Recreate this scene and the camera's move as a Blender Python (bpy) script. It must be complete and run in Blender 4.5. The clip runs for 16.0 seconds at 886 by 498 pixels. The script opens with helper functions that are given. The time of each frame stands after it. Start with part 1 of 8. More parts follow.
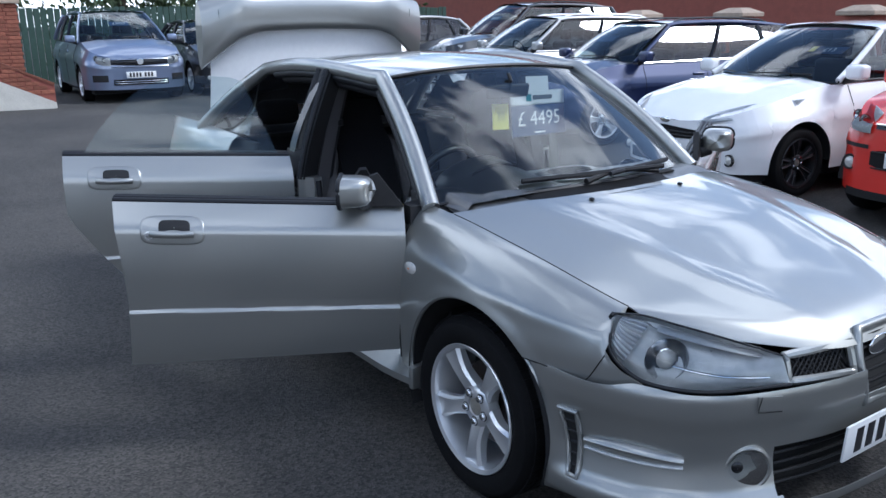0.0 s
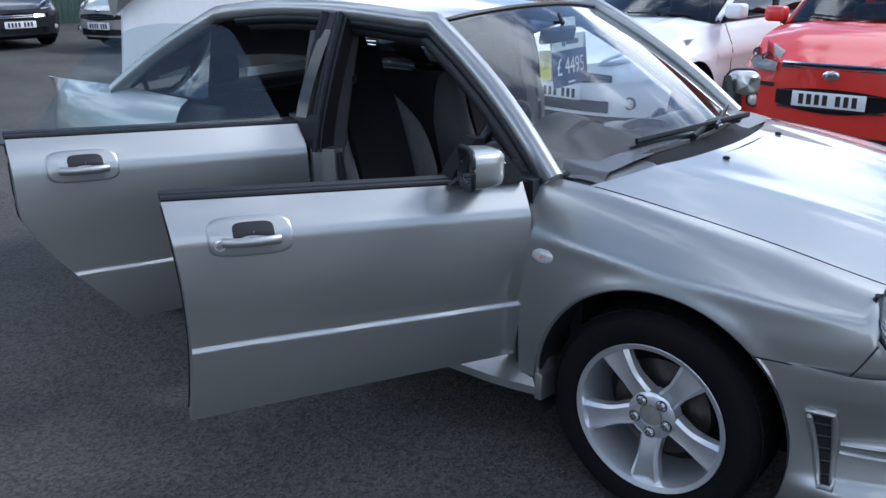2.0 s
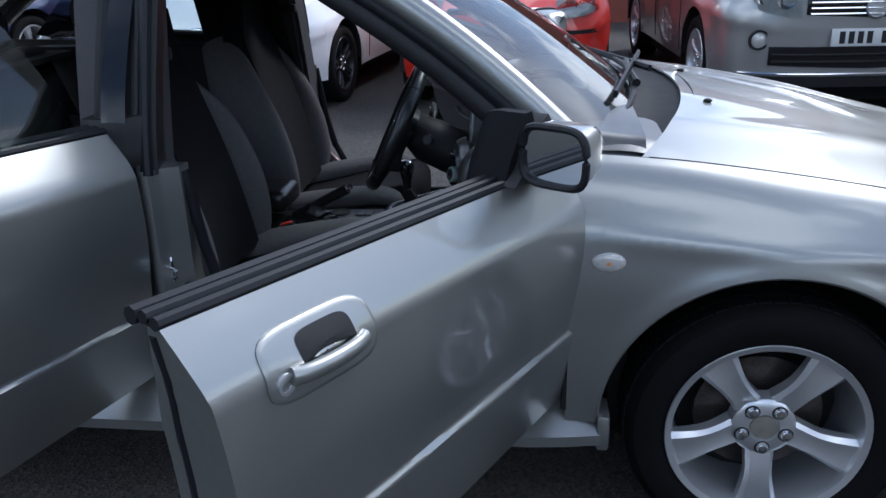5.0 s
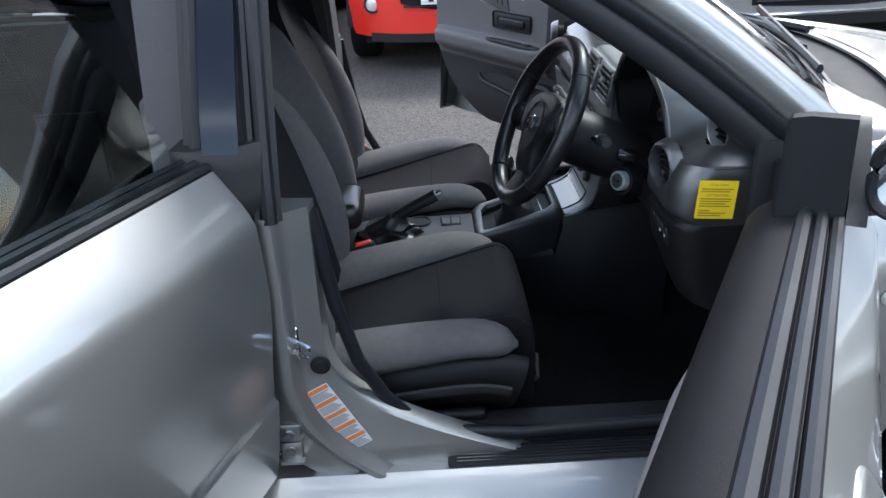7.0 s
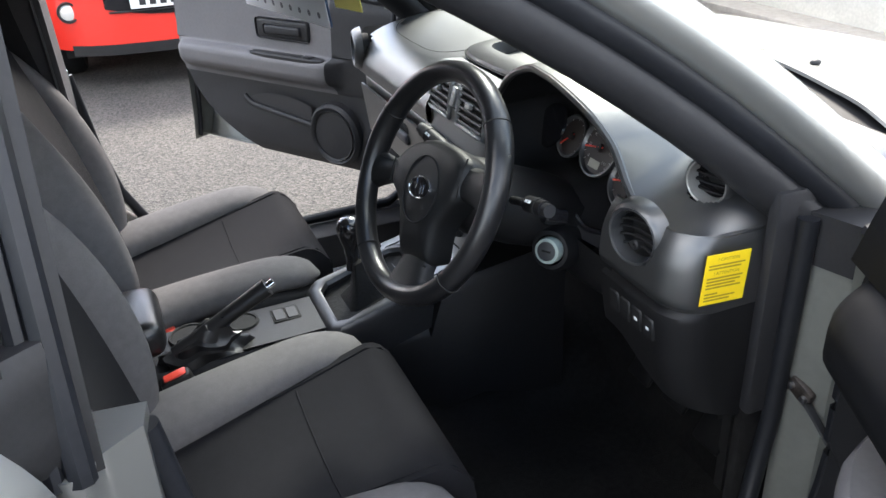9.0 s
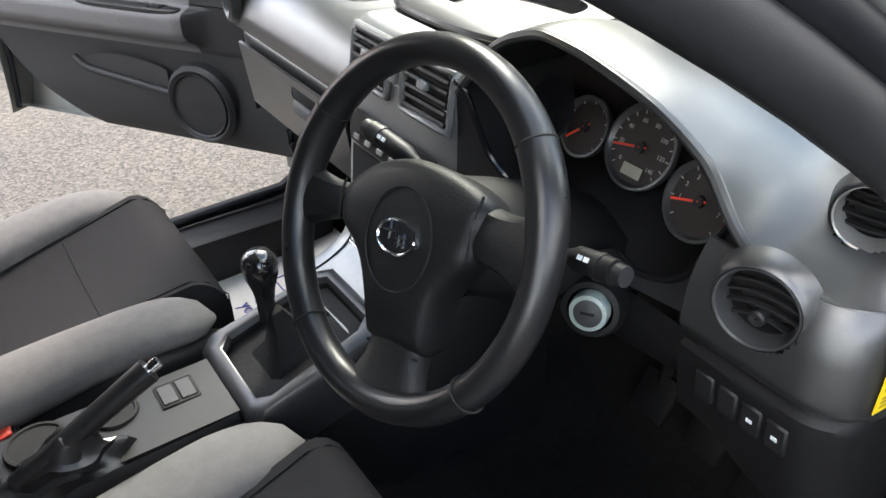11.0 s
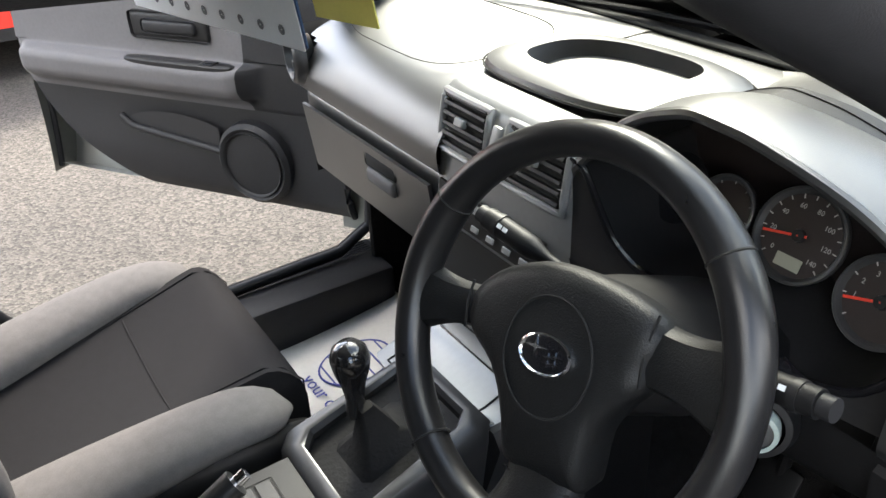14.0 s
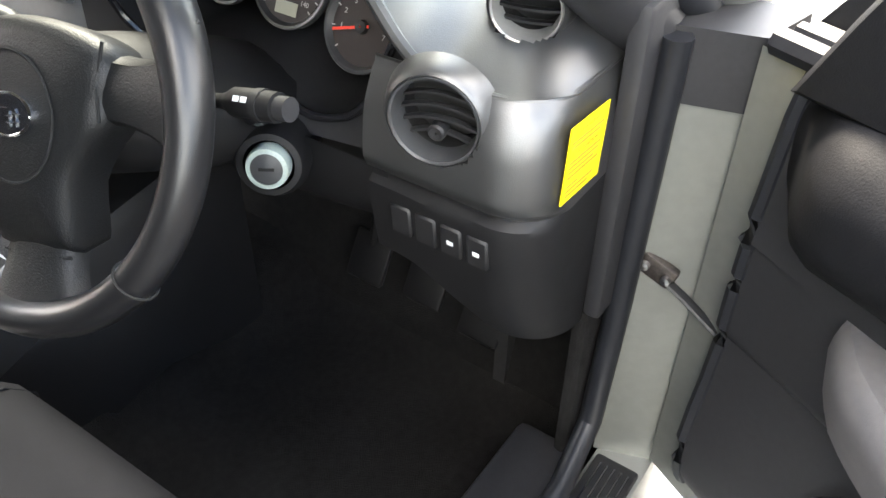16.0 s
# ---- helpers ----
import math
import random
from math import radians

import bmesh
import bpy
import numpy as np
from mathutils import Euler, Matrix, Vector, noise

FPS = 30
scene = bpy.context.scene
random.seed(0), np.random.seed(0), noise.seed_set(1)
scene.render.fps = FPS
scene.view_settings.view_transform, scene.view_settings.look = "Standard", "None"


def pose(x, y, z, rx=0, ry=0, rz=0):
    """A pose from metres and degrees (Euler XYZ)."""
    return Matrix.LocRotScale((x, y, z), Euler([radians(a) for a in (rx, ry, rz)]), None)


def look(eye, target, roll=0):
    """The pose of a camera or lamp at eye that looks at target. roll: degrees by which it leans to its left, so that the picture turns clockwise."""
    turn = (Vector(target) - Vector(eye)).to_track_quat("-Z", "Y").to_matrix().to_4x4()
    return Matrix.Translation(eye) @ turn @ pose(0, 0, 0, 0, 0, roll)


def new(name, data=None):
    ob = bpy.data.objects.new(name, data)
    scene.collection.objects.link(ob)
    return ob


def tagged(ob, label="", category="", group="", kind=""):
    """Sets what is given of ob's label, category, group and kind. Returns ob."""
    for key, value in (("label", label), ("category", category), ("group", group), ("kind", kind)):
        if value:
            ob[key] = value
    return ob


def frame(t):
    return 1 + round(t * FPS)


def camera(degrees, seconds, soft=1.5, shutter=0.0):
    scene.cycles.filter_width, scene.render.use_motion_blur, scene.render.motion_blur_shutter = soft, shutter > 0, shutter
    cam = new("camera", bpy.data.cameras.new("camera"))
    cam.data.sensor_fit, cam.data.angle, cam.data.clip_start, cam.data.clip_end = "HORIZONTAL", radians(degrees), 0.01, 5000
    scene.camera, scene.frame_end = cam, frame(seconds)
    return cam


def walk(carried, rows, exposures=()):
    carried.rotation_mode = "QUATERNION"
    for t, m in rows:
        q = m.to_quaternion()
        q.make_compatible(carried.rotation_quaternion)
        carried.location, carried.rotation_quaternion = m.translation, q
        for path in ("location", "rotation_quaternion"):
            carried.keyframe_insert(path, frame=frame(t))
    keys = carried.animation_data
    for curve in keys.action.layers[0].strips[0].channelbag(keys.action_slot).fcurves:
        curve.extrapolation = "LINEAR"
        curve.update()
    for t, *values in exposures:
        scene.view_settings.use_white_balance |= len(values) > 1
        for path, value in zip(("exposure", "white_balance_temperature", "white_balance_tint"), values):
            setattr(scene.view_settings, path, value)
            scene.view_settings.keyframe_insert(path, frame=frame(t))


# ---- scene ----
cam = camera(56.1, 16.0)
PATH = [
    (0, (3.283, -2.33, 1.543), (1.696, -1.235, 1.014), -0.7),
    (0.5, (3.032, -2.503, 1.548), (1.558, -1.269, 0.994), -1.7),
    (1, (2.677, -2.597, 1.531), (1.178, -1.389, 0.99), -3.2),
    (1.5, (2.367, -2.684, 1.523), (0.92, -1.433, 0.937), -2.3),
    (2, (2.116, -2.747, 1.504), (0.913, -1.288, 0.853), -0.7),
    (2.5, (1.893, -2.654, 1.441), (1.06, -1.0, 0.686), 0.2),
    (3, (1.716, -2.583, 1.386), (1.197, -0.871, 0.493), 1.1),
    (3.5, (1.482, -2.615, 1.366), (1.345, -0.84, 0.455), 4.2),
    (4, (1.276, -2.579, 1.344), (1.225, -0.789, 0.452), 1.9),
    (4.5, (1.04, -2.495, 1.371), (0.859, -0.684, 0.543), -2.2),
    (4.6, (1.002, -2.503, 1.414), (0.743, -0.711, 0.565), -2.2),
    (5, (0.761, -2.462, 1.377), (0.53, -0.616, 0.643), -1.6),
    (5.2, (0.681, -2.442, 1.387), (0.524, -0.584, 0.665), -0.9),
    (7.3, (0.104, -1.897, 1.39), (0.19, -0.112, 0.491), -2.4),
    (7.5, (0.091, -1.84, 1.384), (0.225, -0.066, 0.47), -2.2),
    (8, (0.081, -1.676, 1.381), (0.284, 0.109, 0.5), -4.1),
    (8.5, (0.056, -1.531, 1.364), (0.483, 0.235, 0.527), -3.0),
    (9, (-0.015, -1.383, 1.352), (0.633, 0.27, 0.432), -2.7),
    (9.5, (-0.011, -1.276, 1.336), (0.757, 0.283, 0.347), -1.2),
    (10, (0.025, -1.14, 1.327), (0.813, 0.391, 0.309), -4.2),
    (10.2, (0.032, -1.083, 1.316), (0.824, 0.437, 0.284), -3.4),
    (12.3, (0.068, -0.754, 1.261), (1.108, 0.526, 0.128), -1.4),
    (12.5, (0.061, -0.745, 1.266), (1.061, 0.56, 0.128), -1.7),
    (13, (0.045, -0.73, 1.269), (0.967, 0.645, 0.146), -2.2),
    (13.5, (0.026, -0.729, 1.279), (0.912, 0.708, 0.206), -2.5),
    (14, (0.026, -0.738, 1.29), (0.92, 0.734, 0.273), -3.0),
    (14.5, (0.048, -0.766, 1.276), (1.039, 0.627, 0.238), -2.4),
    (15, (0.074, -0.804, 1.246), (1.144, 0.455, 0.119), -2.4),
    (15.5, (0.088, -0.845, 1.222), (1.254, 0.206, -0.018), -1.4),
    (16, (0.104, -0.9, 1.194), (1.381, -0.032, -0.078), 0.8),
]
EXPOSURES = [(0.0, 0.18, 5500, 10), (1.5, 0.28, 5500, 10), (3.5, 0.02, 5600, 10), (5.2, 0.02, 5550, 10), (7.3, 1.65, 6100, 10), (8.0, 2.02, 6300, 10), (9.0, 2.25, 6650, 10), (10.2, 2.6, 6850, 10), (12.3, 2.45, 7200, 10), (14.0, 2.6, 7200, 10), (15.0, 2.85, 7350, 10), (16.0, 3.6, 7450, 10)]
walk(cam, [(t, look(eye, target, roll)) for t, eye, target, roll in PATH], EXPOSURES)


# ---- world, sun, exposure ----
world = bpy.data.worlds.new("sky")
scene.world = world
world.use_nodes = True
SUN_DIR = Vector((0.46, 0.57, 0.68)).normalized()   # towards the sun


def build_world():
    nt = world.node_tree
    nt.nodes.clear()
    out = nt.nodes.new("ShaderNodeOutputWorld")
    bg = nt.nodes.new("ShaderNodeBackground")
    sky = nt.nodes.new("ShaderNodeTexSky")
    sky.sky_type, sky.sun_disc = "NISHITA", False
    sky.sun_elevation = math.asin(SUN_DIR.z)
    sky.sun_rotation = math.atan2(SUN_DIR.x, SUN_DIR.y)
    sky.air_density, sky.dust_density, sky.ozone_density = 1.0, 1.2, 1.5
    # broken cloud over the blue, all round the dome
    tc = nt.nodes.new("ShaderNodeTexCoord")
    mp = nt.nodes.new("ShaderNodeMapping")
    mp.inputs["Scale"].default_value = (1.0, 1.0, 2.2)
    n1 = nt.nodes.new("ShaderNodeTexNoise")
    n1.inputs["Scale"].default_value, n1.inputs["Detail"].default_value, n1.inputs["Roughness"].default_value = 1.9, 9.0, 0.58
    ramp = nt.nodes.new("ShaderNodeValToRGB")
    ramp.color_ramp.elements[0].position, ramp.color_ramp.elements[1].position = 0.505, 0.58
    ramp.color_ramp.elements[0].color, ramp.color_ramp.elements[1].color = (0, 0, 0, 1), (1, 1, 1, 1)
    mix = nt.nodes.new("ShaderNodeMix")
    mix.data_type = "RGBA"
    mix.inputs["B"].default_value = (15.0, 15.1, 15.4, 1)
    nt.links.new(tc.outputs["Generated"], mp.inputs["Vector"])
    nt.links.new(mp.outputs["Vector"], n1.inputs["Vector"])
    nt.links.new(n1.outputs["Fac"], ramp.inputs["Fac"])
    nt.links.new(ramp.outputs["Color"], mix.inputs["Factor"])
    nt.links.new(sky.outputs["Color"], mix.inputs["A"])
    nt.links.new(mix.outputs["Result"], bg.inputs["Color"])
    bg.inputs["Strength"].default_value = 0.15
    nt.links.new(bg.outputs["Background"], out.inputs["Surface"])


build_world()
sun = new("sun", bpy.data.lights.new("sun", "SUN"))
sun.data.energy, sun.data.angle, sun.data.color = 2.1, radians(12), (1.0, 0.95, 0.88)
sun.matrix_world = look((0, 0, 20), Vector((0, 0, 20)) - SUN_DIR)


# ---- materials ----
def material(name, color, rough=0.5, metal=0.0, noise_scale=0.0, vary=0.0, bump=0.0, bump_scale=0.0, coat=0.0, spec=0.5,
             color2=None, coat_rough=0.03, flake=0.0, per_object=0.0):
    """A principled surface with colour varied at two scales and a fine relief."""
    m = bpy.data.materials.new(name)
    m.use_nodes = True
    nt = m.node_tree
    bs = nt.nodes["Principled BSDF"]
    bs.inputs["Base Color"].default_value = (*color, 1)
    bs.inputs["Roughness"].default_value, bs.inputs["Metallic"].default_value = rough, metal
    bs.inputs["Specular IOR Level"].default_value = spec
    bs.inputs["Coat Weight"].default_value, bs.inputs["Coat Roughness"].default_value = coat, coat_rough
    tc = nt.nodes.new("ShaderNodeTexCoord")
    if noise_scale:
        a = nt.nodes.new("ShaderNodeTexNoise")
        a.inputs["Scale"].default_value, a.inputs["Detail"].default_value = noise_scale, 6
        b = nt.nodes.new("ShaderNodeTexNoise")
        b.inputs["Scale"].default_value, b.inputs["Detail"].default_value = noise_scale * 9, 3
        add = nt.nodes.new("ShaderNodeMath")
        add.operation = "ADD"
        rng = nt.nodes.new("ShaderNodeMapRange")
        rng.inputs["From Min"].default_value, rng.inputs["From Max"].default_value = 0.7, 1.3
        mix = nt.nodes.new("ShaderNodeMix")
        mix.data_type = "RGBA"
        other = color2 or tuple(c * (1 - vary) for c in color)
        mix.inputs["A"].default_value, mix.inputs["B"].default_value = (*other, 1), (*color, 1)
        for n in (a, b):
            nt.links.new(tc.outputs["Object"], n.inputs["Vector"])
        nt.links.new(a.outputs["Fac"], add.inputs[0])
        nt.links.new(b.outputs["Fac"], add.inputs[1])
        nt.links.new(add.outputs[0], rng.inputs["Value"])
        nt.links.new(rng.outputs["Result"], mix.inputs["Factor"])
        last = mix.outputs["Result"]
        if per_object:
            oi = nt.nodes.new("ShaderNodeObjectInfo")
            hsv = nt.nodes.new("ShaderNodeHueSaturation")
            mr = nt.nodes.new("ShaderNodeMapRange")
            mr.inputs["To Min"].default_value, mr.inputs["To Max"].default_value = 1 - per_object, 1 + per_object
            nt.links.new(oi.outputs["Random"], mr.inputs["Value"])
            nt.links.new(mr.outputs["Result"], hsv.inputs["Value"])
            nt.links.new(last, hsv.inputs["Color"])
            last = hsv.outputs["Color"]
        nt.links.new(last, bs.inputs["Base Color"])
        rr = nt.nodes.new("ShaderNodeMapRange")
        rr.inputs["To Min"].default_value, rr.inputs["To Max"].default_value = max(0.02, rough - 0.06), min(1, rough + 0.06)
        nt.links.new(a.outputs["Fac"], rr.inputs["Value"])
        nt.links.new(rr.outputs["Result"], bs.inputs["Roughness"])
    if bump:
        n = nt.nodes.new("ShaderNodeTexNoise")
        n.inputs["Scale"].default_value, n.inputs["Detail"].default_value = bump_scale, 4
        bp = nt.nodes.new("ShaderNodeBump")
        bp.inputs["Strength"].default_value, bp.inputs["Distance"].default_value = bump, 0.004
        nt.links.new(tc.outputs["Object"], n.inputs["Vector"])
        nt.links.new(n.outputs["Fac"], bp.inputs["Height"])
        nt.links.new(bp.outputs["Normal"], bs.inputs["Normal"])
    if flake:
        n = nt.nodes.new("ShaderNodeTexVoronoi")
        n.inputs["Scale"].default_value = 1400
        bp = nt.nodes.new("ShaderNodeBump")
        bp.inputs["Strength"].default_value, bp.inputs["Distance"].default_value = flake, 0.0004
        nt.links.new(tc.outputs["Object"], n.inputs["Vector"])
        nt.links.new(n.outputs["Distance"], bp.inputs["Height"])
        nt.links.new(bp.outputs["Normal"], bs.inputs["Normal"])
    return m


def glass_material(name, tint, gloss=1.0):
    """A thin pane: clear through, tinted, glossy by Fresnel."""
    m = bpy.data.materials.new(name)
    m.use_nodes = True
    nt = m.node_tree
    nt.nodes.clear()
    out = nt.nodes.new("ShaderNodeOutputMaterial")
    tr = nt.nodes.new("ShaderNodeBsdfTransparent")
    tr.inputs["Color"].default_value = (*tint, 1)
    gl = nt.nodes.new("ShaderNodeBsdfGlossy")
    gl.inputs["Roughness"].default_value = 0.015
    gl.inputs["Color"].default_value = (gloss, gloss, gloss, 1)
    fr = nt.nodes.new("ShaderNodeFresnel")
    fr.inputs["IOR"].default_value = 1.5
    mul = nt.nodes.new("ShaderNodeMath")
    mul.operation, mul.use_clamp = "MULTIPLY", True
    mul.inputs[1].default_value = 1.15
    mx = nt.nodes.new("ShaderNodeMixShader")
    nt.links.new(fr.outputs[0], mul.inputs[0])
    nt.links.new(mul.outputs[0], mx.inputs["Fac"])
    nt.links.new(tr.outputs[0], mx.inputs[1])
    nt.links.new(gl.outputs[0], mx.inputs[2])
    nt.links.new(mx.outputs[0], out.inputs["Surface"])
    return m


def paint(name, color, metal=0.55, rough=0.32):
    """Smooth car paint under a clear coat, with a faint large-scale unevenness."""
    m = material(name, color, rough=rough, metal=metal, coat=1.0, coat_rough=0.02)
    nt = m.node_tree
    bs = nt.nodes["Principled BSDF"]
    tc = nt.nodes.new("ShaderNodeTexCoord")
    n = nt.nodes.new("ShaderNodeTexNoise")
    n.inputs["Scale"].default_value, n.inputs["Detail"].default_value = 1.3, 3
    mix = nt.nodes.new("ShaderNodeMix")
    mix.data_type = "RGBA"
    mix.inputs["A"].default_value, mix.inputs["B"].default_value = (*[c * 0.96 for c in color], 1), (*[min(1, c * 1.03) for c in color], 1)
    nt.links.new(tc.outputs["Object"], n.inputs["Vector"])
    nt.links.new(n.outputs["Fac"], mix.inputs["Factor"])
    nt.links.new(mix.outputs["Result"], bs.inputs["Base Color"])
    return m


M = {
    "silver": paint("silver_paint", (0.345, 0.35, 0.335), 0.80, 0.37),
    "white": paint("white_paint", (0.80, 0.80, 0.80), 0.0, 0.4),
    "red": paint("red_paint", (0.62, 0.022, 0.012), 0.0, 0.4),
    "blue_grey": paint("blue_grey_paint", (0.20, 0.24, 0.34), 0.6, 0.3),
    "navy": paint("navy_paint", (0.012, 0.022, 0.075), 0.4, 0.3),
    "charcoal": paint("charcoal_paint", (0.025, 0.027, 0.03), 0.4, 0.3),
    "pale_silver": paint("pale_silver_paint", (0.45, 0.45, 0.44), 0.7, 0.3),
    "beige_silver": paint("beige_silver_paint", (0.42, 0.41, 0.39), 0.6, 0.3),
    "black_paint": paint("black_paint", (0.012, 0.012, 0.013), 0.0, 0.3),
    "rubber": material("rubber", (0.0065, 0.0065, 0.0072), 0.8, spec=0.15, noise_scale=9, vary=0.4, bump=0.2, bump_scale=220),
    "seal": material("seal_rubber", (0.012, 0.013, 0.016), 0.42, spec=0.3, noise_scale=14, vary=0.3),
    "black": material("black_plastic", (0.015, 0.015, 0.016), 0.48, spec=0.32, noise_scale=20, vary=0.3, bump=0.08, bump_scale=900),
    "gloss_black": material("gloss_black", (0.012, 0.012, 0.014), 0.15, noise_scale=12, vary=0.2),
    # near-black for shade painted into openings, also for joints and hidden parts
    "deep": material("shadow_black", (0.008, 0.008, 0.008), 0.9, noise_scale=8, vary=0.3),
    "alloy": material("alloy_wheel", (0.72, 0.73, 0.74), 0.30, 0.75, noise_scale=6, vary=0.05, coat=0.5),
    "alloy_dark": material("dark_alloy", (0.06, 0.06, 0.065), 0.35, 0.8, noise_scale=18, vary=0.3),
    "chrome": material("chrome", (0.75, 0.76, 0.78), 0.10, 1.0, noise_scale=25, vary=0.06),
    "steel": material("steel", (0.42, 0.42, 0.43), 0.35, 1.0, noise_scale=40, vary=0.3),
    "brake": material("brake_disc", (0.14, 0.12, 0.11), 0.45, 0.9, noise_scale=30, vary=0.5),
    "glass": glass_material("car_glass", (0.80, 0.87, 0.86)),
    "dark_glass": glass_material("tinted_glass", (0.42, 0.48, 0.50)),
    "door_glass": glass_material("side_glass", (0.70, 0.78, 0.77)),
    "lamp_glass": glass_material("lamp_cover", (0.95, 0.97, 0.98), 0.45),
    "mirror": material("mirror_glass", (0.82, 0.84, 0.86), 0.02, 1.0),
    "plate_white": material("white_plate", (0.78, 0.78, 0.76), 0.35, noise_scale=30, vary=0.08),
    "ink": material("black_ink", (0.015, 0.015, 0.017), 0.5),
    "amber": material("amber_lens", (0.75, 0.25, 0.06), 0.15),
    "clear_lens": material("clear_lens", (0.70, 0.68, 0.64), 0.12, 0.2, noise_scale=120, vary=0.25),
    "reflector": material("lamp_reflector", (0.70, 0.71, 0.72), 0.16, 1.0, noise_scale=60, vary=0.3),
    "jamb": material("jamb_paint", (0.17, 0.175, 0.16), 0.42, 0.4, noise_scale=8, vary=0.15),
    "lamp_dark": material("lamp_inner", (0.56, 0.57, 0.56), 0.34, 0.25, noise_scale=30, vary=0.3),
}


# ---- mesh helpers ----
def part(name, bm, mat, parent=None, label="", smooth=38, matrix=None):
    """Links a bmesh as one mesh object under a thing or a part."""
    bmesh.ops.recalc_face_normals(bm, faces=bm.faces)
    me = bpy.data.meshes.new(name)
    bm.to_mesh(me)
    bm.free()
    me.materials.append(M[mat] if isinstance(mat, str) else mat)
    if smooth:
        me.polygons.foreach_set("use_smooth", [True] * len(me.polygons))
        me.set_sharp_from_angle(angle=radians(smooth))
    ob = new(name, me)
    if matrix is not None:
        ob.matrix_basis = matrix
    while parent is not None and parent.parent is not None and parent.parent.parent is not None:
        parent = parent.parent
    if parent is not None:
        ob.parent = parent
    if label:
        tagged(ob, label)
    return ob


def thing(name, label, category, matrix=None, group="", kind=""):
    ob = new(name)
    ob.empty_display_size = 0.1
    if matrix is not None:
        ob.matrix_basis = matrix
    return tagged(ob, label, category, group, kind)


def pwc(xs, ys):
    """A smooth curve through (xs, ys): monotone cubic between the knots."""
    xs, ys = np.array(xs, float), np.array(ys, float)
    d = np.diff(ys) / np.diff(xs)
    m = np.concatenate([[d[0]], np.where(d[1:] * d[:-1] > 0, 2 * d[1:] * d[:-1] / np.where(d[1:] + d[:-1] == 0, 1, d[1:] + d[:-1]), 0), [d[-1]]])

    def f(x):
        x = float(min(max(x, xs[0]), xs[-1]))
        i = min(int(np.searchsorted(xs, x, side="right")) - 1, len(xs) - 2)
        h = xs[i + 1] - xs[i]
        t = (x - xs[i]) / h
        return float((1 + 2 * t) * (1 - t) ** 2 * ys[i] + t * (1 - t) ** 2 * h * m[i] + t * t * (3 - 2 * t) * ys[i + 1] + t * t * (t - 1) * h * m[i + 1])
    return f


def smooth(t):
    t = min(1.0, max(0.0, t))
    return t * t * (3 - 2 * t)


def path3(points):
    """A smooth path through points, for 0 to 1."""
    k = np.linspace(0, 1, len(points))
    fs = [pwc(k, [p[n] for p in points]) for n in range(3)]
    return lambda t: Vector([f(t) for f in fs])


def grid(f, nu, nv, keep=None, bm=None, us=None, vs=None):
    """A sheet of quads over f(u, v)."""
    bm = bm or bmesh.new()
    us = us if us is not None else [i / nu for i in range(nu + 1)]
    vs = vs if vs is not None else [j / nv for j in range(nv + 1)]
    rows = [[bm.verts.new(f(u, v)) for v in vs] for u in us]
    for i in range(len(us) - 1):
        for j in range(len(vs) - 1):
            if keep is None or keep((us[i] + us[i + 1]) / 2, (vs[j] + vs[j + 1]) / 2):
                q = (rows[i][j], rows[i + 1][j], rows[i + 1][j + 1], rows[i][j + 1])
                if len({tuple(round(c, 6) for c in p.co) for p in q}) == 4:
                    bm.faces.new(q)
    loose = [v for v in bm.verts if not v.link_faces]
    if loose:
        bmesh.ops.delete(bm, geom=loose, context="VERTS")
    return bm


def thick(bm, t):
    bmesh.ops.recalc_face_normals(bm, faces=bm.faces)
    bmesh.ops.solidify(bm, geom=bm.faces[:], thickness=t)
    return bm


def box(lo, hi, bevel=0.0, seg=2, bm=None, m=None):
    b = bmesh.new()
    bmesh.ops.create_cube(b, size=1.0)
    for v in b.verts:
        v.co = Vector([lo[n] + (v.co[n] + 0.5) * (hi[n] - lo[n]) for n in range(3)])
    if bevel:
        bmesh.ops.bevel(b, geom=b.edges[:], offset=bevel, segments=seg, profile=0.5, affect="EDGES")
    if m is not None:
        b.transform(m)
    return merge(bm, b)


def merge(bm, b):
    if bm is None:
        return b
    me = bpy.data.meshes.new("join")
    b.to_mesh(me)
    b.free()
    bm.from_mesh(me)
    bpy.data.meshes.remove(me)
    return bm


def ring_loft(rings, cap=True, bm=None, closed=False):
    """Skins a list of rings of points."""
    bm = bm or bmesh.new()
    vs = [[bm.verts.new(p) for p in r] for r in rings]
    pairs = list(zip(vs[:-1], vs[1:])) + ([(vs[-1], vs[0])] if closed else [])
    for a, b in pairs:
        for k in range(len(a)):
            bm.faces.new((a[k], a[(k + 1) % len(a)], b[(k + 1) % len(a)], b[k]))
    if cap and not closed:
        bm.faces.new(vs[0][::-1])
        bm.faces.new(vs[-1])
    return bm


def sweep(points, radius, n=10, bm=None, cap=True, closed=False, flat=1.0, up=(0, 0, 1)):
    """A tube along points. radius: a number or a function of 0..1; flat: its height over its width."""
    pts = [Vector(p) for p in points]
    rings = []
    for i, p in enumerate(pts):
        a = pts[i - 1] if (i or closed) else p
        b = pts[(i + 1) % len(pts)] if (i + 1 < len(pts) or closed) else p
        d = (b - a).normalized()
        side = d.cross(Vector(up))
        side = side.normalized() if side.length > 1e-4 else Vector((1, 0, 0))
        top = side.cross(d)
        r = radius(i / max(1, len(pts) - 1)) if callable(radius) else radius
        rings.append([p + side * (r * math.cos(k * math.tau / n)) + top * (r * flat * math.sin(k * math.tau / n)) for k in range(n)])
    return ring_loft(rings, cap, bm, closed)


